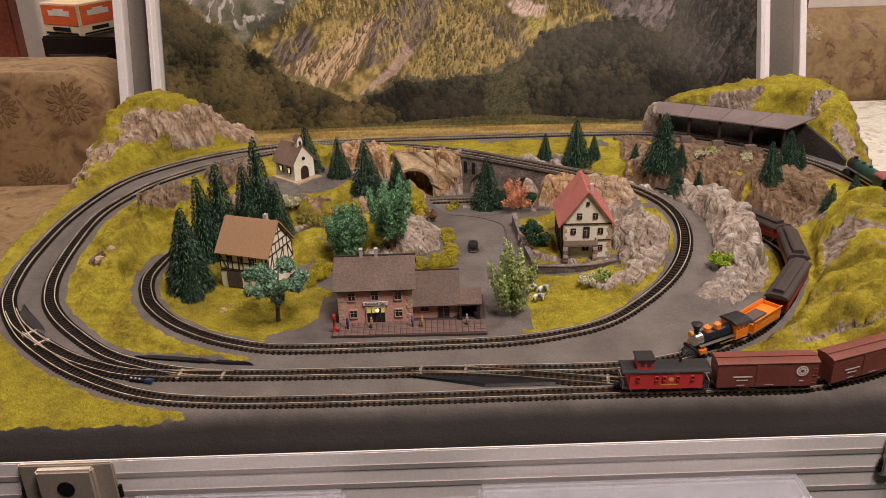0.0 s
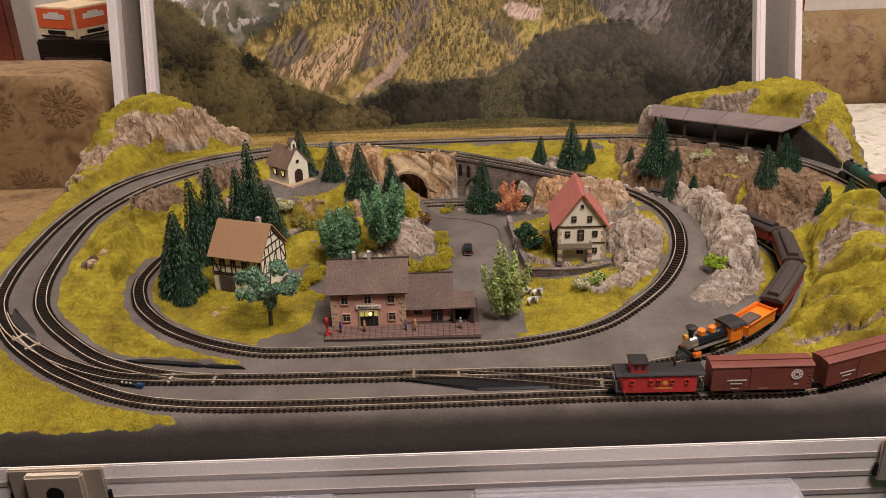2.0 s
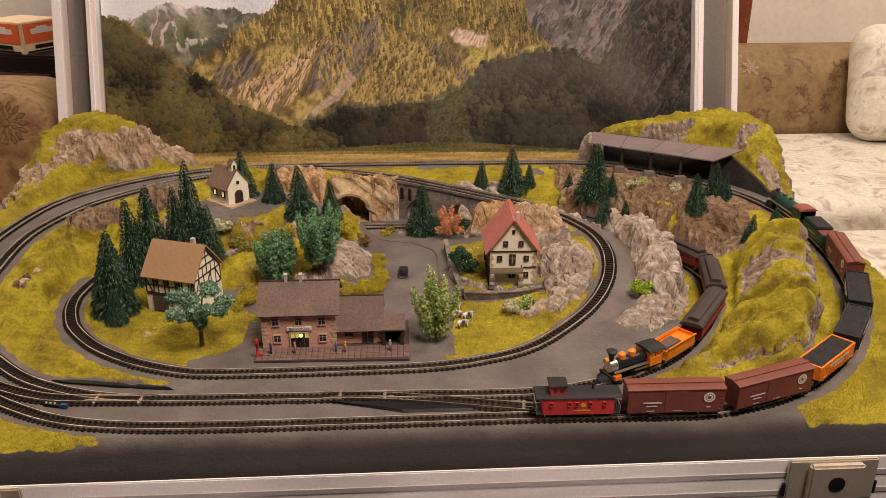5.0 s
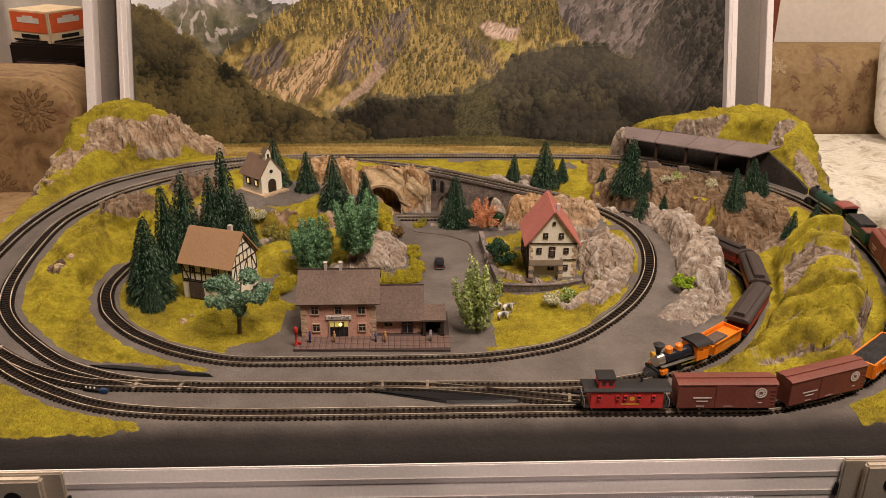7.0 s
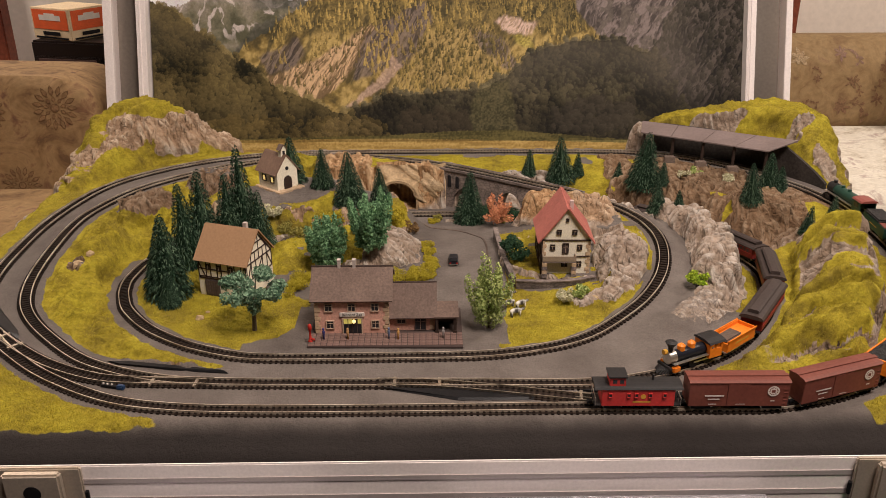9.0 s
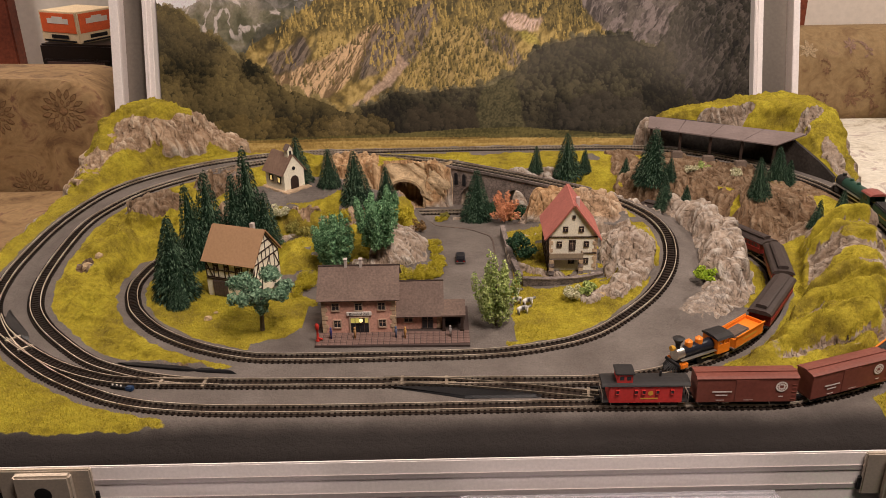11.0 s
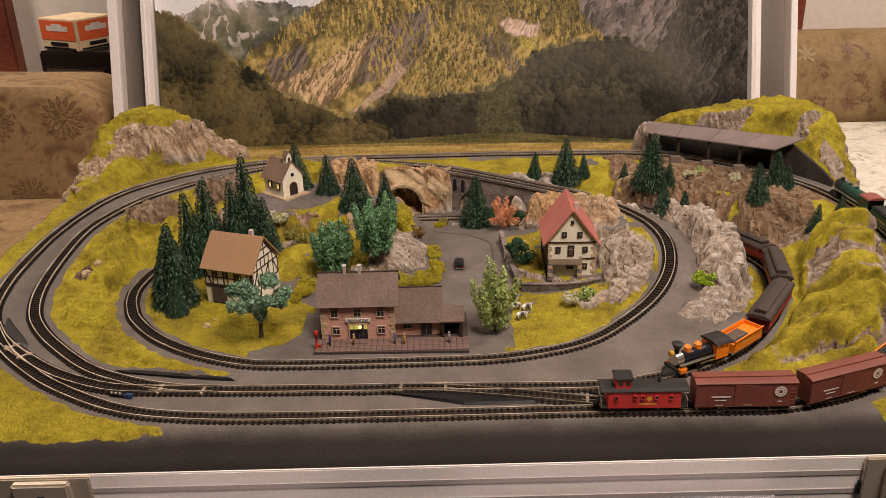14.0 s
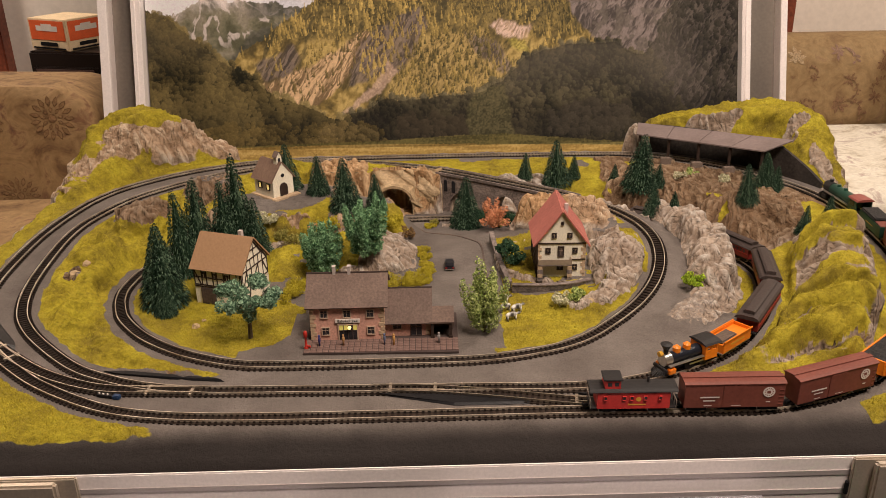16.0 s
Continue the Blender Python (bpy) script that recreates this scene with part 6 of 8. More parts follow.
def red_house():
    z = ground_z(.111, .31)
    t = thing("gabled_house", pose(.1080, .3180, z - .0012, 0, 0, -2), "white plastered house with a steep red roof and a balcony", "house")
    W, D, E_, A_ = .0465, .057, .0365, .0690
    part("wall", gable_walls(W, D, E_, A_), M_WHITE, t)
    for s in (-1, 1):
        roof_slope(t, W, D, E_, A_, .0034, s, M_ROOFRED, .0012, .0018, lap=.00006)
    fy = -D / 2
    for x in (-.0075, .0075):
        window(t, pose(x, fy, .0445), .0048, .0054, M_BEAM, M_DARKWIN)
    window(t, pose(0, fy, .0570), .0030, .0034, M_BEAM, M_DARKWIN, 0)
    for x in (-.0130, .0130):
        window(t, pose(x, fy, .0290), .0050, .0056, M_BEAM, M_DARKWIN)
    window(t, pose(-.0005, fy, .0280), .0062, .0105, M_BEAM, M_DOORDARK, 1, "balcony_door")
    window(t, pose(.0130, fy, .0115), .0052, .0056, M_BEAM, M_DARKWIN)
    window(t, pose(-.0010, fy, .0115), .0062, .0060, M_BEAM, M_DARKWIN)
    bm = B()
    box(bm, -W / 2 - .0004, fy - .0010, .0360, W / 2 + .0004, fy + .0004, .0370)
    part("cornice", bm, M_BEAM, t)
    bm = B()
    box(bm, .0090, fy - .0010, .0192, W / 2, fy + .0004, .0200)
    part("cornice", bm, M_BEAM, t)
    bm = B()
    box(bm, -W / 2 + .0005, fy - .0085, .0160, .0095, fy - .0003, .0172, .0002)
    bal = part("balcony", bm, M_PORTAL, t, "grey stone balcony over two arches")
    bm = B()
    box(bm, -W / 2 + .0005, fy - .0085, .0173, .0095, fy - .0075, .0225, .0002)
    box(bm, -W / 2 + .0005, fy - .0074, .0173, -W / 2 + .0015, fy - .0004, .0225)
    box(bm, .0085, fy - .0074, .0173, .0095, fy - .0004, .0225)
    part("parapet", bm, M_PARAPET, bal)
    for x in (-W / 2 + .0025, .0075):
        for k in range(4):
            bm = B()
            w = .0022 if k % 2 else .0026
            box(bm, x - w, fy - .0086, k * .0040, x + w, fy - .0050, k * .0040 + .0037, .0002)
            part("pier_stone", bm, M_TAN if k % 2 else M_PORTAL, t)
    for s in (-1, 1):
        for k in range(9):
            w = .0046 if k % 2 else .0028
            x = s * (W / 2 - w / 2 + .0003)
            bm = B()
            box(bm, x - w / 2, fy - .0006, .0004 + k * .0040, x + w / 2, fy + .0008, .0004 + k * .0040 + .0036, .0002)
            part("corner_stone", bm, M_TAN, t)
    for k in range(3):
        window(t, pose(-W / 2, -.020 + .019 * k, .0250, 0, 0, -90), .0060, .0075, M_BEAM, M_DARKWIN)
        window(t, pose(-W / 2, -.020 + .019 * k, .0100, 0, 0, -90), .0060, .0075, M_BEAM, M_DARKWIN)
    for y0, y1 in ((-.031, .031),):
        bm = B()
        for zz in (.0180, .0355):
            box(bm, -W / 2 - .0008, y0, zz, -W / 2 + .0004, y1, zz + .0010)
        for k in range(8):
            y = y0 + .0005 + k * .0087
            box(bm, -W / 2 - .0009, y, 0, -W / 2 + .0004, y + .0011, .036)
        part("timber_frame", bm, M_BEAM, t)
    bm = B()
    box(bm, .0030, -.0165, A_ - .010, .0066, -.0125, A_ + .0030, .0003)
    part("chimney", bm, plain("pink_grey_chimney", (.55, .42, .39), .8), t)


M_ROOFBROWN = mat("brown_shingle_roof", (.20, .125, .085), (.165, .10, .07), rough=.75, big=40, fine=500, grain=.2)


def chapel():
    z = .0335
    t = thing("chapel", pose(-.2035, .4915, z, 0, 0, 47) @ Matrix.Scale(1.14, 4), "small cream chapel with a brown roof, bell gable and lit windows", "chapel")
    bm = B()
    box(bm, -.0165, -.0225, -.003, .0165, .0185, .0012, .0004)
    part("plinth", bm, M_TAN, t)
    W, D, E_, A_ = .0255, .031, .0185, .0345
    w = part("wall", gable_walls(W, D, E_, A_), M_WHITE, t)
    w.matrix_local = pose(0, 0, .0012)
    for s in (-1, 1):
        r = roof_slope(t, W, D - .002, E_, A_, .0024, s, M_ROOFBROWN, lap=.00006)
        r.matrix_local = pose(0, .0006, .0012)
    bm = B()
    pts = [(-.0048, 0)] + [(.0048 * math.cos(math.pi - k * math.pi / 8), .0085 + .0050 * math.sin(k * math.pi / 8)) for k in range(9)] + [(.0048, 0)]
    prism(bm, pts, -.0008, .0004)
    d = part("door", bm, M_BEAM, t, "dark brown round-headed door")
    d.matrix_local = pose(0, -D / 2, .0012)
    bm = B()
    tube(bm, (0, -D / 2 - .0006, .0225), (0, -D / 2 + .0003, .0225), .0019, seg=14)
    part("round_window", bm, M_DARKWIN, t)
    for k, mm in ((-.0075, M_LAMP), (.0055, M_LAMP)):
        window(t, pose(-W / 2, k, .0115, 0, 0, -90), .0058, .0070, M_BEAM, mm)
        window(t, pose(W / 2, k, .0115, 0, 0, 90), .0058, .0070, M_BEAM, M_DARKWIN)
    bm = B()
    prism(bm, [(-.0032, 0), (.0032, 0), (.0032, .0105), (0, .0150), (-.0032, .0105)], -D / 2 + .0032, -D / 2 + .0085)
    bt = part("bell_gable", bm, M_WHITE, t)
    bt.matrix_local = pose(0, 0, A_ - .0035)
    bm = B()
    box(bm, -.0013, -D / 2 + .0028, .0052, .0013, -D / 2 + .0034, .0090)
    part("bell_opening", bm, M_DARKWIN, bt)
    for s in (-1, 1):
        r = roof_slope(t, .0064, .0053, .0105, .0150, .0008, s, M_ROOFGREY, .0006)
        r.matrix_local = pose(0, -D / 2 + .0058, A_ - .0035)


station()
platform()
timber_house()
red_house()
chapel()


# ---- gallery, viaduct, arch, walls ----
def ribbon(path, off, z0, z1, thick, material, name, parent):
    d = np.gradient(path, axis=0)
    n = np.c_[-d[:, 1], d[:, 0]] / np.hypot(d[:, 0], d[:, 1])[:, None]
    v = []
    for p, q, z1 in zip(path, n, np.broadcast_to(z1, len(path))):
        for o, z in ((off, z0), (off, z1), (off + thick, z1), (off + thick, z0)):
            v.append((p[0] + q[0] * o, p[1] + q[1] * o, z))
    f = [(i * 4 + k, i * 4 + (k + 1) % 4, (i + 1) * 4 + (k + 1) % 4, (i + 1) * 4 + k) for i in range(len(path) - 1) for k in range(4)]
    f += [(0, 1, 2, 3), tuple(len(v) - 4 + k for k in (3, 2, 1, 0))]
    return mesh_ob(name, v, f, material, parent)


M_PEDESTAL = plain("brown_concrete", (.20, .150, .120), .8, .25)


def gallery():
    t = thing("rock_gallery", Matrix.Identity(4), "grey avalanche gallery roof on posts over the rear track", "gallery")
    a, b, c, d = Vector((.266, .664, .0470)), Vector((.407, .568, .0470)), Vector((.449, .581, .0570)), Vector((.276, .700, .0535))
    m = mat("gallery_roof", (.205, .158, .148), (.17, .13, .12), rough=.6, big=30, fine=300, grain=.1)
    for k in range(4):
        f0, f1 = k / 4 + .002, (k + 1) / 4 - .002
        q = [a.lerp(b, f0), a.lerp(b, f1), d.lerp(c, f1), d.lerp(c, f0)]
        bm = B()
        lo = [bm.verts.new(p) for p in q]
        hi = [bm.verts.new(p + Vector((0, 0, .0016))) for p in q]
        bm.faces.new(lo)
        bm.faces.new(hi)
        for i in range(4):
            bm.faces.new((lo[i], lo[(i + 1) % 4], hi[(i + 1) % 4], hi[i]))
        part("roof_panel", bm, m, t)
    for k in range(5):
        p = a.lerp(b, .02 + k * .24) + Vector((.003, .004, 0))
        bm = B()
        box(bm, p.x - .0016, p.y - .0016, .010, p.x + .0016, p.y + .0016, .0476)
        part("post", bm, M_BEAM, t)
    for k in range(3):
        p = Vector((.300, .632, 0)).lerp(Vector((.370, .585, 0)), k / 2)
        bm = B()
        box(bm, p.x - .007, p.y - .004, .008, p.x + .007, p.y + .004, .0235, .0006)
        part("pedestal", bm, M_PEDESTAL, t, "grey concrete pedestal")
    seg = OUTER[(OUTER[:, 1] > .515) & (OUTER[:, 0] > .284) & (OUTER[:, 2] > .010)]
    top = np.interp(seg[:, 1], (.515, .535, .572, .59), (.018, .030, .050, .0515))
    # Base colour near black, taking in the shade under the roof.
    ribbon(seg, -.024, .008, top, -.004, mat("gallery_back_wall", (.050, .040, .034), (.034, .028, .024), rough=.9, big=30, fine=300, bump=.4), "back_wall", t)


gallery()


def viaduct():
    t = thing("viaduct", Matrix.Identity(4), "grey stone viaduct carrying the inner track over the lower line", "viaduct")
    p = PASSENGER[(PASSENGER[:, 2] > .0262) & (PASSENGER[:, 0] > -.016) & (PASSENGER[:, 0] < .150)]
    d = np.gradient(p, axis=0)
    n = np.c_[-d[:, 1], d[:, 0]] / np.hypot(d[:, 0], d[:, 1])[:, None]
    stone = stone_mat("viaduct_masonry", (.24, .19, .165), 260)

    def soffit(x):
        for centre, half, rise in ((.030, .021, .0310), (.0795, .0165, .0370)):
            u = (x - centre) / half
            if abs(u) < 1:
                return -.0235 + rise * math.sqrt(1 - u * u)
        return -.0255

    v = []
    for q, m in zip(p, n):
        for o, z in ((-.0105, soffit(q[0])), (-.0105, q[2] - .0034), (.0105, q[2] - .0034), (.0105, soffit(q[0]))):
            v.append((q[0] + m[0] * o, q[1] + m[1] * o, z))
    f = [(i * 4 + k, i * 4 + (k + 1) % 4, (i + 1) * 4 + (k + 1) % 4, (i + 1) * 4 + k) for i in range(len(p) - 1) for k in range(4)]
    f += [(0, 1, 2, 3), tuple(len(v) - 4 + k for k in (3, 2, 1, 0))]
    mesh_ob("arch_wall", v, f, stone, t)
    for o in (-.0118, .0100):
        ribbon(p, o, .0255, .0288, .0018, M_PORTAL, "parapet", t)
    # two blind arches at the left pier
    for x in (.0065, .0155):
        i = int(np.argmin(np.abs(p[:, 0] - x)))
        ang = math.degrees(math.atan2(d[i, 1], d[i, 0]))
        bm = B()
        w = .0024
        prism(bm, [(-w, 0), (w, 0)] + [(w * math.cos(k * math.pi / 6), .0135 + w * math.sin(k * math.pi / 6)) for k in range(7)], -.0006, .0006)
        ob = part("blind_arch", bm, M_DARKWIN, t)
        ob.matrix_local = Matrix.Translation((p[i, 0] + n[i, 0] * .0106, p[i, 1] + n[i, 1] * .0106, .0045)) @ Matrix.Rotation(radians(ang), 4, "Z")
        ring = B()
        for k in range(7):
            a0, a1 = k * math.pi / 7, (k + 1) * math.pi / 7
            prism(ring, [(r * math.cos(aa), .0135 + r * math.sin(aa)) for r, aa in ((w, a0), (w + .0012, a0), (w + .0012, a1), (w, a1))], -.0011, .0004)
        rb = part("arch_ring", ring, M_PORTAL, ob)


def stone_mat(name, c, scale):
    """Coursed stone: blocks with darker joints, by a brick pattern seen on upright faces."""
    m = bpy.data.materials.new(name)
    m.use_nodes = True
    nd, l = m.node_tree.nodes, m.node_tree.links
    p = nd["Principled BSDF"]
    p.inputs["Roughness"].default_value = .9
    tc, v = nd.new("ShaderNodeTexCoord"), nd.new("ShaderNodeTexVoronoi")
    v.inputs["Scale"].default_value = scale
    mp = nd.new("ShaderNodeMapping")
    mp.inputs["Scale"].default_value = (.7, .7, 1.3)
    l.new(tc.outputs["Object"], mp.inputs[0])
    l.new(mp.outputs[0], v.inputs["Vector"])
    v.feature = "DISTANCE_TO_EDGE"
    r = nd.new("ShaderNodeValToRGB")
    r.color_ramp.elements[0].color, r.color_ramp.elements[1].color = (*[k * .35 for k in c], 1), (*c, 1)
    r.color_ramp.elements[1].position = .12
    l.new(v.outputs["Distance"], r.inputs[0])
    n2 = nd.new("ShaderNodeTexNoise")
    n2.inputs["Scale"].default_value, n2.inputs["Detail"].default_value = 90, 5
    l.new(tc.outputs["Object"], n2.inputs["Vector"])
    mr = nd.new("ShaderNodeMapRange")
    mr.inputs[1].default_value, mr.inputs[2].default_value, mr.inputs[3].default_value, mr.inputs[4].default_value = .3, .7, .55, 1.4
    l.new(n2.outputs[0], mr.inputs[0])
    mx = nd.new("ShaderNodeMix")
    mx.data_type, mx.blend_type = "RGBA", "MULTIPLY"
    mx.inputs[0].default_value = 1
    l.new(r.outputs[0], mx.inputs[6])
    l.new(mr.outputs[0], mx.inputs[7])
    l.new(mx.outputs[2], p.inputs["Base Color"])
    b = nd.new("ShaderNodeBump")
    b.inputs["Strength"].default_value, b.inputs["Distance"].default_value = .6, .001
    l.new(r.outputs[0], b.inputs["Height"])
    l.new(b.outputs[0], p.inputs["Normal"])
    return m


viaduct()


def rock_mat():
    m = print_mat("tan_rock", [(.26, (.16, .11, .07)), (.40, (.40, .285, .16)), (.55, (.52, .375, .22)), (.72, (.60, .46, .30))], 30, (1, 1, 1.3), 24, 160, .3, .9, .6)
    n, l = m.node_tree.nodes, m.node_tree.links
    b = n.new("ShaderNodeBump")
    b.inputs["Strength"].default_value, b.inputs["Distance"].default_value = .9, .003
    t = [k for k in n if k.type == "TEX_NOISE"]
    l.new(t[1].outputs[0], b.inputs["Height"])
    l.new(b.outputs[0], n["Principled BSDF"].inputs["Normal"])
    return m


M_ROCK = rock_mat()


def arch_rock():
    """The rock face behind the low track, with an arched niche in it."""
    t = thing("arch_rock", Matrix.Identity(4), "tan rock face with a dark round-arched niche behind the lower track", "rock face")
    cx, sp, r = -.067, -.011, .0245
    xs, zs = np.linspace(-.150, -.004, 84), np.linspace(-.0245, .0325, 40)
    XX, ZZ = np.meshgrid(xs, zs)
    g = fbm(XX * 46 + 3 + 30 * ZZ, ZZ * 60 + 40 * XX, 4, True)
    YY = .5605 + .016 * (g - .5) + .010 * step(.0, .034, ZZ) + .012 * step(-.02, .008, XX)
    hole = (np.hypot(XX - cx, np.maximum(ZZ - sp, 0)) < r)
    YY = np.where(np.hypot(XX - cx, np.maximum(ZZ - sp, 0)) < r + .004, np.minimum(YY, .5600), YY)
    v = np.stack([XX, YY, ZZ], -1).reshape(-1, 3)
    nx_ = len(xs)
    f = [(j * nx_ + i, j * nx_ + i + 1, (j + 1) * nx_ + i + 1, (j + 1) * nx_ + i) for j in range(len(zs) - 1) for i in range(nx_ - 1) if not (hole[j, i] and hole[j + 1, i + 1] and hole[j, i + 1] and hole[j + 1, i])]
    mesh_ob("face", v, f, M_ROCK, t, True)
    arc = [(cx - r, -.0245)] + [(cx + r * math.cos(math.pi - k * math.pi / 16), sp + r * math.sin(k * math.pi / 16)) for k in range(17)] + [(cx + r, -.0245)]
    vv = [(x, y, z) for y in (.5585, .595) for x, z in arc]
    k = len(arc)
    ff = [(i, i + 1, k + i + 1, k + i) for i in range(k - 1)] + [tuple(range(k, 2 * k))]
    mesh_ob("vault", vv, ff, M_PORTAL, t)
    bm = B()
    for i in range(k - 1):
        (x0, z0), (x1, z1) = arc[i], arc[i + 1]
        o = lambda x, z: (cx + (x - cx) * 1.13, z if z < sp else sp + (z - sp) * 1.13)
        prism(bm, [(x0, z0), (x1, z1), o(x1, z1), o(x0, z0)], .5572, .5625)
    part("arch_ring", bm, M_ROCK, t)


arch_rock()


def wall_run(points, z0, z1, thick, label):
    t = thing("retaining_wall", Matrix.Identity(4), label, "wall", "retaining walls")
    p = spline([(*q, 0) for q in points], False, .004)
    ribbon(p, -thick / 2, z0, z1, thick, stone_mat("wall_masonry", (.15, .12, .105), 380), "masonry", t)
    ribbon(p, -thick / 2 - .0005, z1 + .0001, z1 + .0012, thick + .001, M_PORTAL, "coping", t)


wall_run([(.058, .2725), (.085, .2705), (.112, .2725), (.135, .281)], -.002, .0100, .004, "dark stone retaining wall below the house terrace")
wall_run([(.0475, .405), (.0490, .36), (.0515, .32), (.056, .2755)], -.002, .0115, .004, "grey stone wall between the road and the garden")


# ---- trees and bushes ----
def spruce_mesh():
    rng = np.random.RandomState(11)
    v, f = [], []

    def needle(root, tip, wide, sag):
        d = Vector(tip) - Vector(root)
        side = d.cross(Vector((0, 0, 1))).normalized() * wide
        mid = Vector(root) + d * .6 + Vector((0, 0, sag))
        k = len(v)
        v.extend([tuple(Vector(root)), tuple(mid + side), tuple(Vector(tip)), tuple(mid - side), tuple(mid + Vector((0, 0, wide * .9)))])
        f.extend([(k, k + 1, k + 4), (k + 1, k + 2, k + 4), (k + 2, k + 3, k + 4), (k + 3, k, k + 4), (k, k + 3, k + 2, k + 1)])

    seg = 14
    for i in range(seg):
        a, b = 2 * math.pi * i / seg, 2 * math.pi * (i + 1) / seg
        k = len(v)
        v.extend([(.17 * math.cos(a), .17 * math.sin(a), .05), (.17 * math.cos(b), .17 * math.sin(b), .05), (0, 0, .95)])
        f.append((k, k + 1, k + 2))
    tiers = 44
    for i in range(tiers):
        z = .03 + .96 * i / (tiers - 1)
        r = .255 * (1 - z) ** .78 + .010
        n = int(10 + 52 * (1 - z))
        for k in range(n):
            a = 2 * math.pi * (k + rng.rand() * .8) / n
            rr = r * rng.uniform(.74, 1.12)
            zz = z + rng.uniform(-.02, .02)
            dx, dy = math.cos(a), math.sin(a)
            tip = Vector((dx * rr, dy * rr, zz - .012 - .10 * rr))
            needle((dx * rr * .78, dy * rr * .78, zz + .010), tip, .0052 + .0026 * (1 - z), .006)
            for s in (-1, 1):
                b = a + s * rng.uniform(.4, .9)
                q = Vector((dx * rr * .80, dy * rr * .80, zz))
                L = rng.uniform(.018, .030)
                needle(tuple(q), (q.x + math.cos(b) * L, q.y + math.sin(b) * L, q.z + rng.uniform(-.020, .012)), .0048, .004)
    return v, f


def spruces():
    cv, cf = spruce_mesh()
    t = thing("spruce", pose(0, 0, -2), "dark green flocked model spruce", "tree", "spruces")
    bm = B()
    tube(bm, (0, 0, -.02), (0, 0, .9), .022, .004, 8)
    part("trunk", bm, M_TRUNK, t)
    mesh_ob("crown", cv, cf, leaf_mat("spruce_flock", (.0015, .006, .003), (.15, .225, .145), .8, (.020, .048, .026)), t)
    rng = np.random.RandomState(5)
    spots = [(-.190, .506, .056), (-.151, .487, .047), (-.115, .451, .062), (-.081, .446, .045), (.023, .505, .066)]
    spots += [(.109, .624, .036), (.150, .611, .061), (.174, .619, .033), (.223, .594, .024), (.244, .546, .071), (.266, .540, .030), (.231, .427, .038), (.251, .414, .020),
              (.349, .457, .048), (.394, .521, .050), (.407, .521, .033), (.392, .399, .034), (.428, .420, .030)]
    tops = [(-.267, .248, .035), (-.275, .274, .080), (-.276, .355, .084), (-.265, .372, .094), (-.238, .379, .086), (-.223, .391, .112), (-.209, .379, .066), (-.287, .300, .070)]
    spots += [(x, y, z - ground_z(x, y)) for x, y, z in tops]
    first = True
    for x, y, h in spots:
        m = pose(x, y, ground_z(x, y) - .001, rng.uniform(-3, 3), rng.uniform(-3, 3), rng.uniform(0, 360))
        w = rng.uniform(1.14, 1.36)
        if first:
            o, first = t, False
            o.matrix_world = m
        else:
            o = copy_thing(t, m)
        o.scale = (min(h, .070) * w, min(h, .070) * w, h)


spruces()


def leaves(blobs, n, size, seed, lobes=0):
    """Many small leaf shapes spread over and in a set of ellipsoids (x, y, z, rx, ry, rz)."""
    rng = np.random.RandomState(seed)
    vol = np.array([b[3] * b[4] * b[5] for b in blobs]) ** .7
    pick = rng.choice(len(blobs), n, p=vol / vol.sum())
    v, f = [], []
    for i in pick:
        bx, by, bz, rx, ry, rz = blobs[i]
        d = rng.normal(size=3)
        d /= np.linalg.norm(d)
        r = rng.uniform(.55, 1.0) ** .6 * (1 + .18 * math.sin(7 * d[0] + 5 * d[2] + i))
        c = Vector((bx + d[0] * rx * r, by + d[1] * ry * r, bz + d[2] * rz * r))
        nrm = Vector(d + rng.normal(size=3) * .55).normalized()
        u = nrm.orthogonal().normalized()
        u.rotate(Matrix.Rotation(rng.uniform(0, 6.28), 3, nrm))
        w = nrm.cross(u)
        s = size * rng.uniform(.6, 1.25)
        k = len(v)
        v.extend([tuple(c - u * s), tuple(c + w * s * .6 + nrm * s * .25), tuple(c + u * s), tuple(c - w * s * .6 + nrm * s * .25)])
        f.extend([(k, k + 1, k + 2), (k, k + 2, k + 3)])
    return v, f


def leafy(name, x, y, blobs, n, size, material, label, category, trunk=None, seed=1, group="", dz=0.0):
    t = thing(name, pose(x, y, ground_z(x, y) + dz), label, category, group)
    bm = B()
    if trunk:
        for a, b, r0, r1 in trunk:
            tube(bm, a, b, r0, r1, 7)
    else:
        for b in blobs[:4]:
            tube(bm, (0, 0, -.001), (b[0] * .8, b[1] * .8, b[2]), .0008, .0004, 5)
    part("trunk" if trunk else "stem", bm, M_TRUNK, t)
    v, f = leaves(blobs, n, size, seed)
    mesh_ob("crown", v, f, material, t)
    return t


def upright(seed, n, spread, h, r):
    """Tall lobes that open like a vase."""
    rng = np.random.RandomState(seed)
    out = []
    for k in range(n):
        a = 2 * math.pi * k / n + rng.uniform(-.3, .3)
        lean = spread * rng.uniform(.5, 1)
        top = h * rng.uniform(.75, 1.05)
        for q in range(4):
            u = .28 + .24 * q
            out.append((math.cos(a) * lean * u, math.sin(a) * lean * u, top * u, r * (1.15 - .42 * u), r * (1.15 - .42 * u), top * .17))
    return out


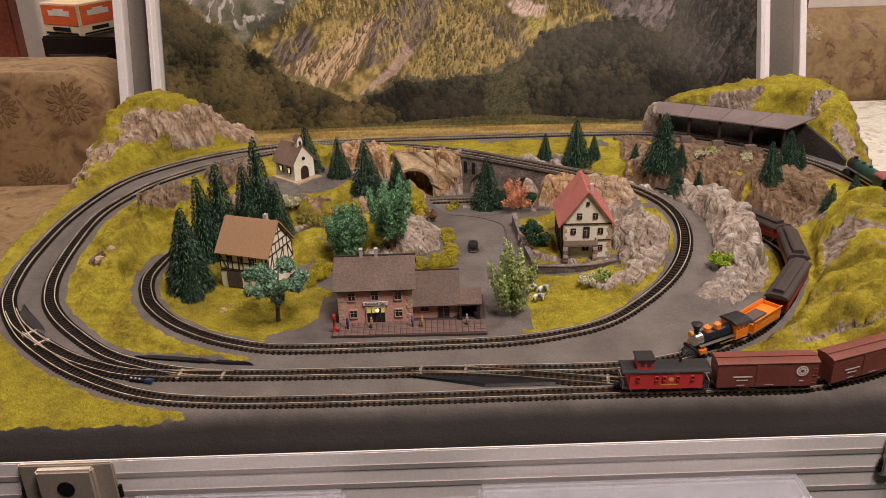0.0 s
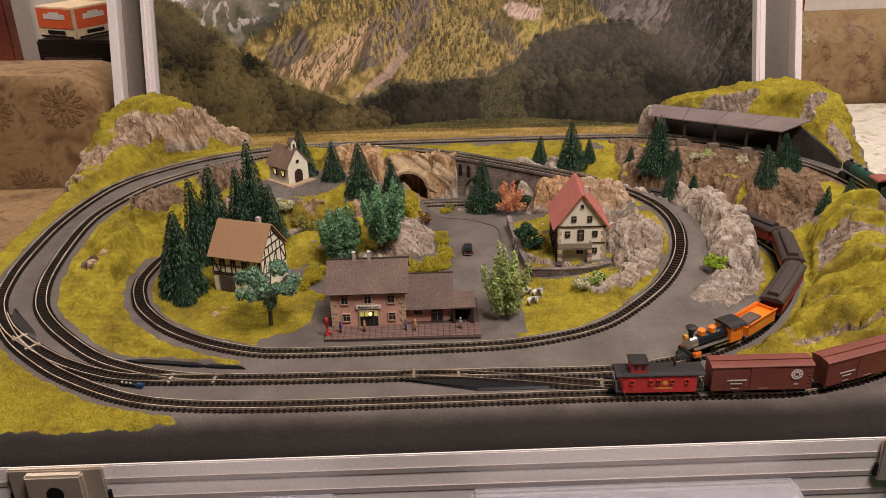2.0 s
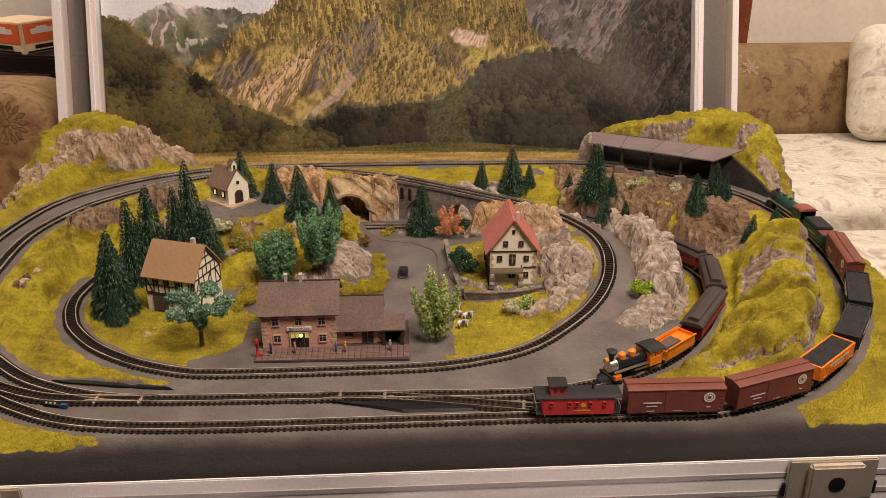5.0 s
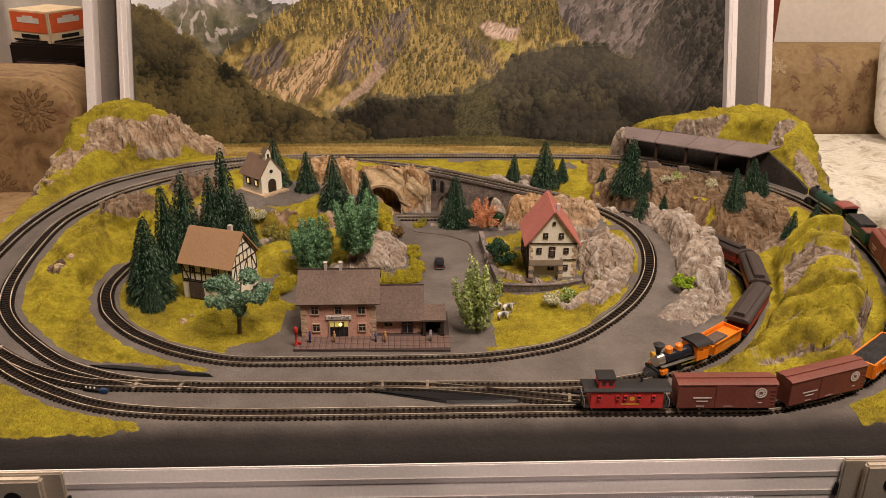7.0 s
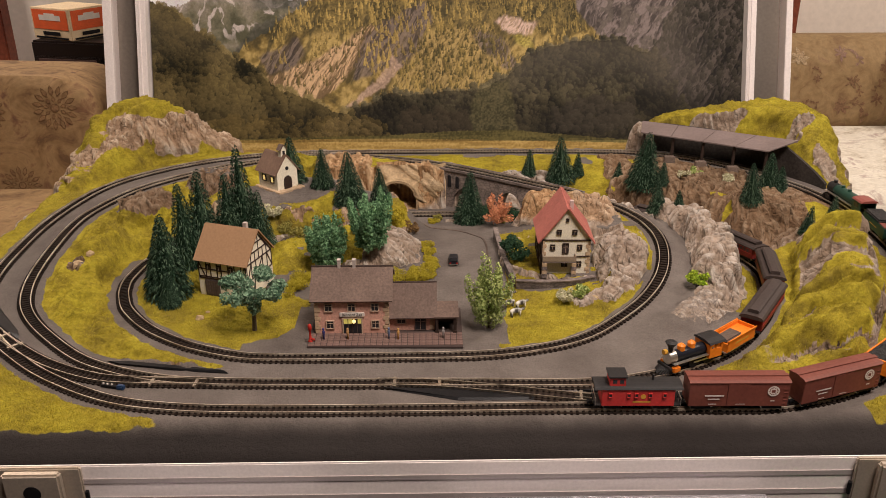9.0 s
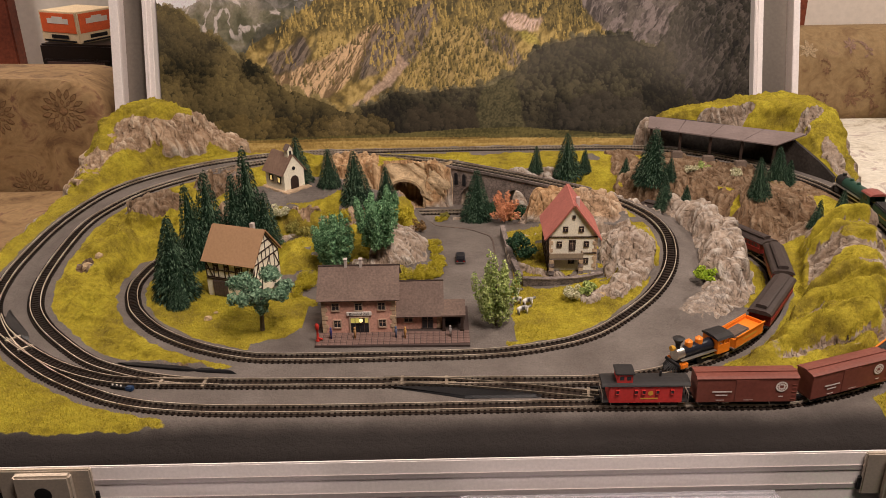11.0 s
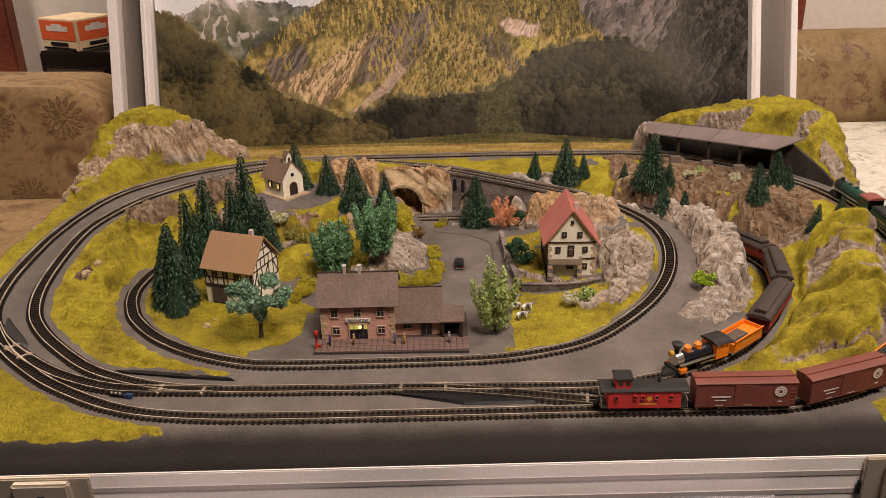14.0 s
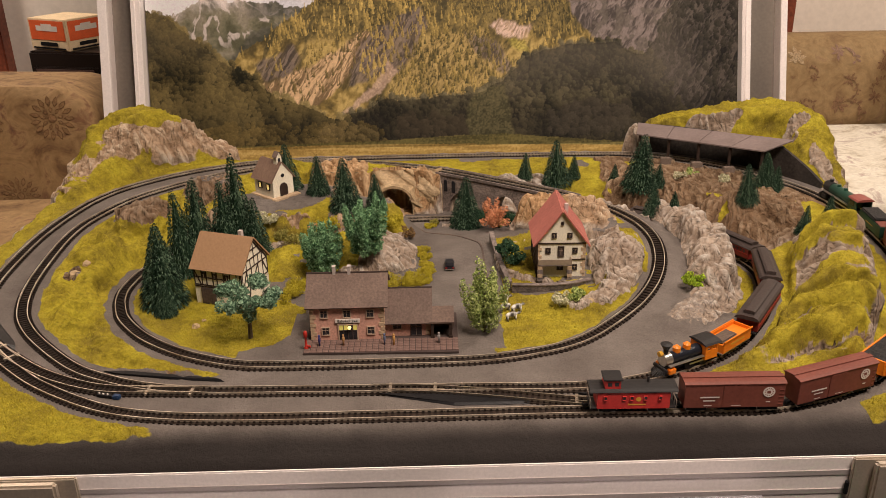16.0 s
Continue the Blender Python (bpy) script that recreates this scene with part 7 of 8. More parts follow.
def flames(seed, rings, h, r):
    """Upright flame-shaped lobes in rings of (count, radius, height share)."""
    rng = np.random.RandomState(seed)
    out = []
    for n, rad, share in rings:
        for k in range(n):
            a = 2 * math.pi * (k + rng.uniform(-.2, .2)) / n
            top = h * share * rng.uniform(.88, 1.08)
            for q, w in ((.34, .95), (.56, 1.0), (.74, .8), (.90, .5)):
                out.append((math.cos(a) * rad * q ** .6, math.sin(a) * rad * q ** .6, top * q, r * w, r * w, top * .13))
    return out


def round_crown(seed, n, rx, rz, zc, br):
    rng = np.random.RandomState(seed)
    out = []
    for k in range(n):
        d = rng.normal(size=3)
        d /= np.linalg.norm(d)
        out.append((d[0] * rx, d[1] * rx, zc + d[2] * rz, br * rng.uniform(.7, 1.2), br * rng.uniform(.7, 1.2), br * rng.uniform(.6, 1)))
    return out


stem = [((0, 0, -.002), (0, 0, .026), .0022, .0014)]
leafy("broadleaf_tree", -.128, .318, flames(2, ((8, .020, .78), (5, .010, .94), (1, 0, 1.0)), .068, .0060), 17000, .0012, M_LEAF_GREEN, "bushy mid-green broadleaf model tree behind the station", "tree", stem, 2, "broadleaf trees")
leafy("broadleaf_tree", -.083, .316, flames(4, ((7, .021, .98), (4, .010, .84)), .070, .0060), 15000, .0012, M_LEAF_GREEN, "bushy mid-green broadleaf model tree with spreading limbs", "tree", stem, 4, "broadleaf trees")
limbs = [((0, 0, -.002), (.001, 0, .022), .0022, .0016), ((.001, 0, .021), (-.016, .003, .038), .0013, .0006), ((.001, 0, .021), (.014, .002, .040), .0013, .0006), ((.001, 0, .021), (.003, .010, .045), .0012, .0006), ((.001, 0, .02), (.004, -.010, .040), .0012, .0005)]
leafy("broadleaf_tree", -.179, .1985, round_crown(8, 22, .0235, .0140, .041, .0068), 8000, .0013, M_LEAF_BLUE, "round blue-green model tree with an open crown on the lawn", "tree", limbs, 8, "broadleaf trees")
leafy("broadleaf_tree", .027, .199, flames(9, ((6, .020, .80), (3, .008, 1.0)), .068, .0056) + [(0, 0, .010, .013, .010, .008)], 5200, .0013, M_LEAF_LIGHT, "slender pale green birch-like model tree by the road", "tree", [((0, 0, -.002), (0, 0, .05), .0016, .0007)], 9, "broadleaf trees")
leafy("bush", .055, .470, upright(12, 6, .016, .030, .0048) + [(.012, -.002, .008, .008, .005, .005), (-.010, -.002, .009, .007, .005, .005)], 2600, .0013, M_LEAF_ORANGE, "bright orange autumn shrub below the viaduct", "shrub", None, 12, "shrubs", .004)
leafy("bush", .060, .3225, round_crown(13, 12, .012, .009, .013, .0058), 2800, .0013, M_LEAF_DARK, "dense dark green shrub in the house garden", "shrub", None, 13, "shrubs")
leafy("bush", .226, .252, round_crown(14, 9, .0065, .007, .010, .0042), 1500, .0013, M_LEAF_LIME, "lime green shrub at the foot of the rock ridge", "shrub", None, 14, "shrubs")
leafy("bush", .103, .2375, round_crown(15, 8, .009, .003, .0055, .0042), 1300, .0012, M_LEAF_WHITE, "white-flowering shrub on the grass", "shrub", None, 15, "shrubs")
leafy("bush", .113, .2400, round_crown(16, 6, .006, .003, .006, .0045), 900, .0013, M_LEAF_LIGHT, "pale green shrub on the grass", "shrub", None, 16, "shrubs")
for k, (x, y, mm, lb, s) in enumerate(((.303, .571, M_LEAF_WHITE, "white-flowering low shrub before the gallery", 1.0), (.320, .578, M_LEAF_LIGHT, "pale yellow-green shrub before the gallery", 1.0), (.353, .549, M_LEAF_WHITE, "white-flowering low shrub before the gallery", .9),
                                      (-.197, .4105, M_LEAF_WHITE, "white-flowering shrub below the chapel", 1.1), (-.178, .405, M_LEAF_OLIVE, "olive shrub below the chapel", 1.3), (-.160, .400, M_LEAF_OLIVE, "olive shrub below the chapel", 1.3), (.043, .512, M_LEAF_DARK, "dark green shrub beside the spruce", 2.0), (.056, .520, M_LEAF_DARK, "dark green shrub beside the viaduct", 1.5), (.074, .510, M_LEAF_DARK, "dark green shrub at the foot of the viaduct", 1.5), (.090, .499, M_LEAF_DARK, "dark green shrub at the foot of the viaduct", 1.3), (.066, .500, M_LEAF_OLIVE, "olive shrub at the foot of the viaduct", .8),
                                      (-.046, .442, M_LEAF_BROWN, "brown dried shrub beside the road", 1.0), (-.135, .425, M_LEAF_YELLOW, "yellow shrub on the chapel hill", 1.5), (-.062, .440, M_LEAF_YELLOW, "yellow shrub beside the road", 1.6), (-.150, .420, M_LEAF_ORANGE, "orange tinted low shrub on the chapel hill", .7), (-.455, .135, M_LEAF_YELLOW, "yellow-flowering shrub at the front corner", 1.4), (-.015, .523, M_LEAF_OLIVE, "olive shrub beside the low track", .6))):
    leafy("bush", x, y, round_crown(30 + k, 8, .0065 * s, .0035 * s, .005 * s, .0045 * s), int(900 * s), .0012, mm, lb, "shrub", None, 30 + k, "shrubs")
for k, (x, y, s) in enumerate(((-.029, .388, .8), (-.026, .366, .8), (-.025, .344, .85), (-.025, .322, .9), (-.026, .305, .8), (-.053, .300, 1.6), (-.040, .303, 1.4), (-.064, .262, 1.5), (-.155, .275, 1.4), (-.150, .30, 1.3), (-.02, .505, .8))):
    leafy("bush", x, y, round_crown(60 + k, 7, .0075 * s, .002 * s, .003 * s, .0045 * s), int(5200 * s), .00050, M_LEAF_YELLOW, "low mound of yellow flock foliage", "shrub", None, 60 + k, "flock mounds")


kerb = spline([(-.035, .490, 0), (-.022, .475, 0), (.008, .458, 0), (.025, .430, 0), (.035, .403, 0), (.036, .354, 0), (.036, .300, 0)], False, .004)
kerb[:, 2] = [ground_z(x, y) + .0006 for x, y, _ in kerb]
kv, kf = sweep_mesh(kerb, 0, [(-.0008, -.002), (-.0008, 0), (.0008, 0), (.0008, -.002)], False)
tagged(mesh_ob("kerb", kv, kf, M_ROOFDARK), "low dark kerb along the grey model road", "kerb", kind="structure")


def flock(count=210000):
    """Standing fibres of the grass flock."""
    rng = np.random.RandomState(21)
    gz = np.argwhere(grass > .55)
    wt = 1.0 / (.35 + (Y[gz[:, 0], gz[:, 1]])) ** 1.5
    pick = gz[rng.choice(len(gz), count, p=wt / wt.sum())]
    root = P[pick[:, 0], pick[:, 1]] + np.c_[rng.uniform(-.0006, .0006, (count, 2)), np.full(count, -.0003)]
    a, w = rng.uniform(0, math.pi, count), rng.uniform(.00010, .00024, count)
    side = np.c_[np.cos(a) * w, np.sin(a) * w, np.zeros(count)]
    tip = root + np.c_[rng.normal(0, .0008, (count, 2)), rng.uniform(.0008, .0020, count)]
    v = np.stack([root - side, root + side, tip + side * .4, tip - side * .4], 1).reshape(-1, 3)
    me = bpy.data.meshes.new("grass_fibres")
    me.from_pydata(v.tolist(), [], np.arange(count * 4).reshape(-1, 4).tolist())
    me.materials.append(M_BLADE)
    tagged(new("grass_fibres", me), "yellow-green grass flock fibres on the landscape", "grass", kind="stuff")


flock()


# ---- rolling stock ----
def bogie(parent, x, wheel=.0026, gap=.0052):
    bm = B()
    for s in (-1, 1):
        box(bm, x - gap - .002, s * .0060 - .0007, .0014, x + gap + .002, s * .0060 + .0007, .0040, .0003)
    box(bm, x - .0018, -.0055, .0022, x + .0018, .0055, .0042)
    bg = part("bogie", bm, M_BLACK, parent)
    for d in (-gap, gap):
        bm = B()
        tube(bm, (x + d, -.0052, wheel), (x + d, -.0038, wheel), wheel, seg=12)
        tube(bm, (x + d, .0038, wheel), (x + d, .0052, wheel), wheel, seg=12)
        tube(bm, (x + d, -.0052, wheel), (x + d, .0052, wheel), .0006, seg=6)
        part("wheelset", bm, M_SILVER, bg)


def coupler(parent, x, s):
    bm = B()
    box(bm, min(x, x + s * .0042), -.0009, .0030, max(x, x + s * .0042), .0009, .0044)
    box(bm, min(x + s * .0028, x + s * .0042), -.0016, .0026, max(x + s * .0028, x + s * .0042), .0016, .0048)
    part("coupler", bm, M_BLACK, parent)


def bars(parent, rows, side, material=None, name="lettering_bar"):
    """Unreadable lettering as bars: (x0, z0, x1, z1) on the side at y."""
    for x0, z0, x1, z1 in rows:
        bm = B()
        box(bm, x0, min(side, side * 1.006), z0, x1, max(side, side * 1.006), z1)
        part(name, bm, material or M_LETTER, parent)


def disc(parent, x, z, r, side, material):
    bm = B()
    tube(bm, (x, side, z), (x, side * 1.008, z), r, seg=20)
    hd = part("herald", bm, material, parent, "pale round emblem")
    if r > .003:
        bm = B()
        for k in range(12):
            a0, a1 = 2 * math.pi * k / 12, 2 * math.pi * (k + .55) / 12
            v = [bm.verts.new((x + q * math.cos(a), side * 1.0095, z + q * math.sin(a))) for q, a in ((r * .78, a0), (r * .78, a1), (r * .56, a1), (r * .56, a0))]
            bm.faces.new(v)
        box(bm, x - r * .34, min(side, side * 1.0095), z - r * .30, x + r * .30, max(side, side * 1.0095), z + r * .26)
        part("herald_mark", bm, M_OXIDE, hd)


def placed(name, path, s, heading, label, category, group=""):
    p, d = along(path, s)
    if heading < 0:
        d = -d
    t = thing(name, pose(p.x, p.y, p.z, 0, -math.degrees(math.asin(d.z)), math.degrees(math.atan2(d.y, d.x))), label, category, group)
    return t


def boxcar(path, s, h):
    t = placed("boxcar", path, s, h, "reddish-brown boxcar with white lettering on the outer track", "freight car", "boxcars")
    L = .0362
    bm = B()
    box(bm, -L, -.0083, .0046, L, .0083, .0240, .0003)
    part("body", bm, M_OXIDE, t)
    bm = B()
    prism(bm, [(-.0088, .0241), (.0088, .0241), (.0088, .0247), (.0066, .0257), (0, .0262), (-.0066, .0257), (-.0088, .0247)], -L - .0006, L + .0006)
    r = part("roof", bm, M_OXIDE, t)
    r.matrix_local = pose(0, 0, 0, 0, 0, 90)
    bm = B()
    box(bm, -L - .0010, -.0018, .0263, L + .0010, .0018, .0268)
    part("roof_walk", bm, M_OXIDE, t)
    for s_ in (-1, 1):
        bm = B()
        box(bm, -.0085, s_ * .0084 - .0004, .0052, .0075, s_ * .0084 + .0004, .0234, .0002)
        part("door", bm, M_OXIDE, t)
        y = s_ * .00885
        rows = [(-.0250, .0134, -.0110, .0145), (-.0225, .0106, -.0140, .0115), (-.0218, .0066, -.0160, .0072), (-.002, .0066, .005, .0070), (.0230, .0092, .0262, .0100)]
        bars(t, rows if s_ < 0 else [(-x1, z0, -x0, z1) for x0, z0, x1, z1 in rows], y)
        disc(t, .0245 * (1 if s_ < 0 else -1), 0.0178, .0043, y, M_LETTER)
        bm = B()
        for q in range(5):
            box(bm, L - .004, s_ * .0084 - .0003, .007 + q * .003, L - .0008, s_ * .0084 + .0003, .0074 + q * .003)
        part("ladder", bm, M_OXIDE, t)
    bm = B()
    box(bm, -L + .001, -.006, .0040, L - .001, .006, .0051)
    part("underframe", bm, M_BLACK, t)
    for x in (-.026, .026):
        bogie(t, x)
    coupler(t, -L, -1)
    coupler(t, L, 1)


def hopper(path, s, h, colour, load, label):
    t = placed("hopper_car", path, s, h, label, "freight car", "hopper cars")
    L = .0305
    bm = B()
    for y in (-1, 1):
        box(bm, -L, y * .0095 - .0006, .0085, L, y * .0095 + .0006, .0205, .0002)
    for x in (-1, 1):
        box(bm, x * (L - .0007) - .0007, -.0088, .0085, x * (L - .0007) + .0007, .0088, .0205)
    box(bm, -L + .004, -.0088, .0060, L - .004, .0088, .0085)
    part("body", bm, colour, t)
    bm = B()
    for x in np.linspace(-L + .003, L - .003, 9):
        for y in (-1, 1):
            box(bm, x - .0005, y * .0104 - .0004, .0080, x + .0005, y * .0104 + .0004, .0200)
    part("rib", bm, colour, t)
    bm = B()
    prism(bm, [(-L + .004, .0086), (-.003, .0086), (-.012, .0030), (-.020, .0030)], -.0080, .0080)
    prism(bm, [(.003, .0086), (L - .004, .0086), (.020, .0030), (.012, .0030)], -.0080, .0080)
    part("chute", bm, colour, t)
    n = 26
    xs, ys = np.linspace(-L + .0016, L - .0016, n), np.linspace(-.0087, .0087, 9)
    v = [(x, y, .0198 + .0022 * math.sin(math.pi * (i + .5) / n * 3) ** 2 * math.cos(y / .0087 * 1.3) + .0005 * math.sin(i * 7.1 + j * 3.3)) for i, x in enumerate(xs) for j, y in enumerate(ys)]
    f = [(i * 9 + j, (i + 1) * 9 + j, (i + 1) * 9 + j + 1, i * 9 + j + 1) for i in range(n - 1) for j in range(8)]
    mesh_ob("coal_load", v, f, load, t, True, "heaped dark load")
    for s_ in (-1, 1):
        bars(t, [(-.018, .0165, .018, .0184), (-.009, .0135, .010, .0147)], s_ * .01085)
        bars(t, [(-.026, .0100, -.019, .0112), (.019, .0100, .026, .0112)], s_ * .01085)
    for x in (-.022, .022):
        bogie(t, x, .0025, .0046)
    coupler(t, -L, -1)
    coupler(t, L, 1)


def caboose(path, s, h):
    t = placed("caboose", path, s, h, "bright red caboose with a black roof and cupola", "caboose")
    L = .0265
    bm = B()
    box(bm, -L, -.0080, .0046, L, .0080, .0185, .0002)
    part("body", bm, M_CABOOSE, t)
    bm = B()
    pts = [(-.0088, .0186), (.0088, .0186)] + [(.0088 * math.cos(k * math.pi / 8), .0190 + .0022 * math.sin(k * math.pi / 8)) for k in range(9)]
    prism(bm, pts, -L - .0055, L + .0055)
    r = part("roof", bm, M_ROOFBLK, t)
    r.matrix_local = pose(0, 0, 0, 0, 0, 90)
    bm = B()
    box(bm, -L + .0055, -.0062, .0200, -L + .0170, .0062, .0272, .0002)
    c = part("cupola", bm, M_CABOOSE, t, "red cupola")
    bm = B()
    box(bm, -L + .0042, -.0072, .0273, -L + .0183, .0072, .0285, .0004)
    part("cupola_roof", bm, M_ROOFBLK, c)
    bm = B()
    for y in (-.0063, .0063):
        for x in (-L + .0075, -L + .0125):
            box(bm, x, y - .0001, .0228, x + .0030, y + .0001, .0256)
    part("cupola_window", bm, M_DARKWIN, c)
    bm = B()
    tube(bm, (.012, .002, .0205), (.012, .002, .0255), .0009)
    part("stove_pipe", bm, M_ROOFBLK, t)
    for y in (-.0081, .0081):
        for x in (-.0205, -.007, -.0015, .0085, .0190):
            window(t, pose(x, y, .0140, 0, 0, 0 if y < 0 else 180), .0027, .0034, M_CABOOSE, M_DARKWIN, 0, "window", .0003)
        bars(t, [(-.004, .0078, .009, .0089)], y * 1.004, M_GOLD)
        disc(t, .0035, .0128, .0019, y * 1.004, M_GOLD)
    for x in (-1, 1):
        bm = B()
        box(bm, min(x * L, x * (L + .005)), -.0078, .0046, max(x * L, x * (L + .005)), .0078, .0054)
        part("platform", bm, M_ROOFBLK, t)
        bm = B()
        for y in (-.0082, -.003, .003, .0082):
            tube(bm, (x * (L + .0046), y, .0055), (x * (L + .0046), y, .0115), .0003, seg=5)
        box(bm, x * (L + .0046) - .0003, -.0085, .0113, x * (L + .0046) + .0003, .0085, .0119)
        part("railing", bm, M_SILVER, t)
        coupler(t, x * (L + .005), x)
    for x in (-.018, .018):
        bogie(t, x, .0025, .0044)


def coach(path, s, h):
    t = placed("passenger_coach", path, s, h, "dark red passenger coach with a black clerestory roof", "passenger coach", "passenger coaches")
    L = .0400
    bm = B()
    box(bm, -L, -.0092, .0056, L, .0092, .0165, .0002)
    part("body", bm, M_REDDARK, t)
    bm = B()
    box(bm, -L + .0015, -.00945, .0108, L - .0015, .00945, .0112)
    box(bm, -L + .0015, -.00945, .0158, L - .0015, .00945, .0162)
    part("belt_rail", bm, M_CABOOSE, t)
    for y in (-.0093, .0093):
        for k in range(14):
            x = -L + .0065 + k * (2 * L - .013) / 13
            bm = B()
            box(bm, x - .0014, min(y, y * 1.01), .0118, x + .0014, max(y, y * 1.01), .0154)
            part("window", bm, M_DOORDARK, t)
        bars(t, [(-.008, .0166, .008, .0172)], y * 1.002, M_GOLD)
    bm = B()
    pts = [(-.0102, .0166), (.0102, .0166), (.0102, .0175), (.0086, .0192), (.0052, .0202), (-.0052, .0202), (-.0086, .0192), (-.0102, .0175)]
    prism(bm, pts, -L - .0040, L + .0040)
    r = part("roof", bm, M_ROOFCOACH, t)
    r.matrix_local = pose(0, 0, 0, 0, 0, 90)
    bm = B()
    pts = [(-.0042, .0203), (.0042, .0203), (.0042, .0222), (.0050, .0226), (.0030, .0236), (-.0030, .0236), (-.0050, .0226), (-.0042, .0222)]
    prism(bm, pts, -L + .001, L - .001)
    r = part("clerestory", bm, M_ROOFCOACH, t)
    r.matrix_local = pose(0, 0, 0, 0, 0, 90)
    bm = B()
    box(bm, -.020, -.0055, .0022, .020, .0055, .0054)
    part("underframe", bm, M_BLACK, t)
    for x in (-1, 1):
        bm = B()
        box(bm, min(x * L, x * (L + .0040)), -.0085, .0046, max(x * L, x * (L + .0040)), .0085, .0056)
        part("platform", bm, M_BLACK, t)
        coupler(t, x * (L + .004), x)
        bogie(t, x * .027)


def driving_wheels(t, xs, r, rod=True):
    for x in xs:
        bm = B()
        for s in (-1, 1):
            tube(bm, (x, s * .0040, r), (x, s * .0054, r), r, seg=16)
        tube(bm, (x, -.0052, r), (x, .0052, r), .0008, seg=6)
        part("driving_wheel", bm, M_BLACK, t)
    if rod:
        for s in (-1, 1):
            bm = B()
            box(bm, xs[0] - .001, s * .0062 - .0003, r - .0006, xs[-1] + .001, s * .0062 + .0003, r + .0006)
            part("side_rod", bm, M_SILVER, t, "bright metal side rod")


def old_engine(path, s, h):
    t = placed("old_time_engine", path, s, h, "black and orange old-time steam engine with brass domes", "locomotive")
    bm = B()
    tube(bm, (-.010, 0, .0125), (.0205, 0, .0125), .0050, .0048, 18)
    part("boiler", bm, M_BLUEBLK, t)
    bm = B()
    tube(bm, (.0205, 0, .0125), (.0275, 0, .0125), .0052, .0052, 18)
    part("smokebox", bm, M_SILVER, t, "silver grey smokebox")
    bm = B()
    tube(bm, (.0245, 0, .0170), (.0245, 0, .0220), .0017, .0022, 12)
    tube(bm, (.0245, 0, .0220), (.0245, 0, .0262), .0024, .0048, 14)
    tube(bm, (.0245, 0, .0262), (.0245, 0, .0275), .0048, .0026, 14)
    part("chimney", bm, M_ROOFBLK, t)
    for x in (.0030, .0135):
        bm = B()
        tube(bm, (x, 0, .0165), (x, 0, .0205), .0032, .0032, 14)
        tube(bm, (x, 0, .0205), (x, 0, .0222), .0032, .0012, 14)
        part("dome", bm, M_ORANGE, t, "orange domed boiler fitting")
    bm = B()
    tube(bm, (.0285, 0, .0188), (.0315, 0, .0188), .0022, .0022, 10)
    part("headlamp", bm, M_GOLD, t)
    bm = B()
    for s_ in (-1, 1):
        box(bm, -.0225, s_ * .0082 - .0005, .0062, -.0095, s_ * .0082 + .0005, .0140)
        box(bm, -.0225, s_ * .0082 - .0005, .0140, -.0208, s_ * .0082 + .0005, .0190)
        box(bm, -.0168, s_ * .0082 - .0005, .0140, -.0152, s_ * .0082 + .0005, .0190)
        box(bm, -.0112, s_ * .0082 - .0005, .0140, -.0095, s_ * .0082 + .0005, .0190)
    box(bm, -.0105, -.0077, .0062, -.0095, .0077, .0190)
    part("cab", bm, M_ORANGE, t, "orange open-windowed cab")
    bm = B()
    pts = [(-.0098, .0191), (.0098, .0191), (.0085, .0204), (.004, .0214), (-.004, .0214), (-.0085, .0204)]
    prism(bm, pts, .0080, .0252)
    r = part("cab_roof", bm, M_ROOFBLK, t)
    r.matrix_local = pose(0, 0, 0, 0, 0, 90)
    for s_ in (-1, 1):
        bm = B()
        box(bm, -.010, s_ * .0068 - .0014, .0094, .0260, s_ * .0068 + .0014, .0099)
        part("running_board", bm, M_SILVER, t)
        bm = B()
        box(bm, .0195, s_ * .0068 - .0020, .0026, .0265, s_ * .0068 + .0020, .0072, .0006)
        part("cylinder", bm, M_ORANGE, t)
    bm = B()
    box(bm, -.0215, -.0035, .0035, .0270, .0035, .0075)
    part("chassis", bm, M_BLACK, t)
    driving_wheels(t, [-.0120, .0030], .0055)
    driving_wheels(t, [.0190, .0260], .0026, False)
    bm = B()
    for k in range(9):
        y = -.0072 + k * .0018
        tube(bm, (.0290, y * .8, .0052), (.0365 - abs(y) * .7, y, .0010), .0005, seg=5)
    box(bm, .0275, -.0080, .0046, .0295, .0080, .0072, .0004)
    part("pilot", bm, M_ROOFBLK, t, "black slatted pilot")
    return t


def old_tender(path, s, h):
    t = placed("old_time_tender", path, s, h, "orange tender of the old-time engine", "tender")
    L = .0205
    bm = B()
    box(bm, -L, -.0085, .0056, L, -.0077, .0158, .0002)
    box(bm, -L, .0077, .0056, L, .0085, .0158, .0002)
    box(bm, -L, -.0077, .0056, -L + .0008, .0077, .0158)
    box(bm, -L + .0008, -.0077, .0056, L, .0077, .0128)
    part("tank", bm, M_ORANGE, t)
    bm = B()
    for s_ in (-1, 1):
        box(bm, -L - .0004, s_ * .0089 - .0004, .0154, L + .0004, s_ * .0089 + .0004, .0166)
    part("flare", bm, M_ORANGE, t)
    bm = B()
    box(bm, -.004, -.0060, .0129, L - .001, .0060, .0150, .0010)
    part("wood_load", bm, M_ROOFDARK, t)
    bm = B()
    box(bm, -L - .001, -.0080, .0044, L + .001, .0080, .0055)
    part("underframe", bm, M_SILVER, t)
    for y in (-.0086, .0086):
        bars(t, [(-.010, .0098, .010, .0116)], y, M_GOLD)
    for x in (-.0115, .0115):
        bogie(t, x, .0024, .0042)
    coupler(t, -L, -1)
    coupler(t, L, 1)


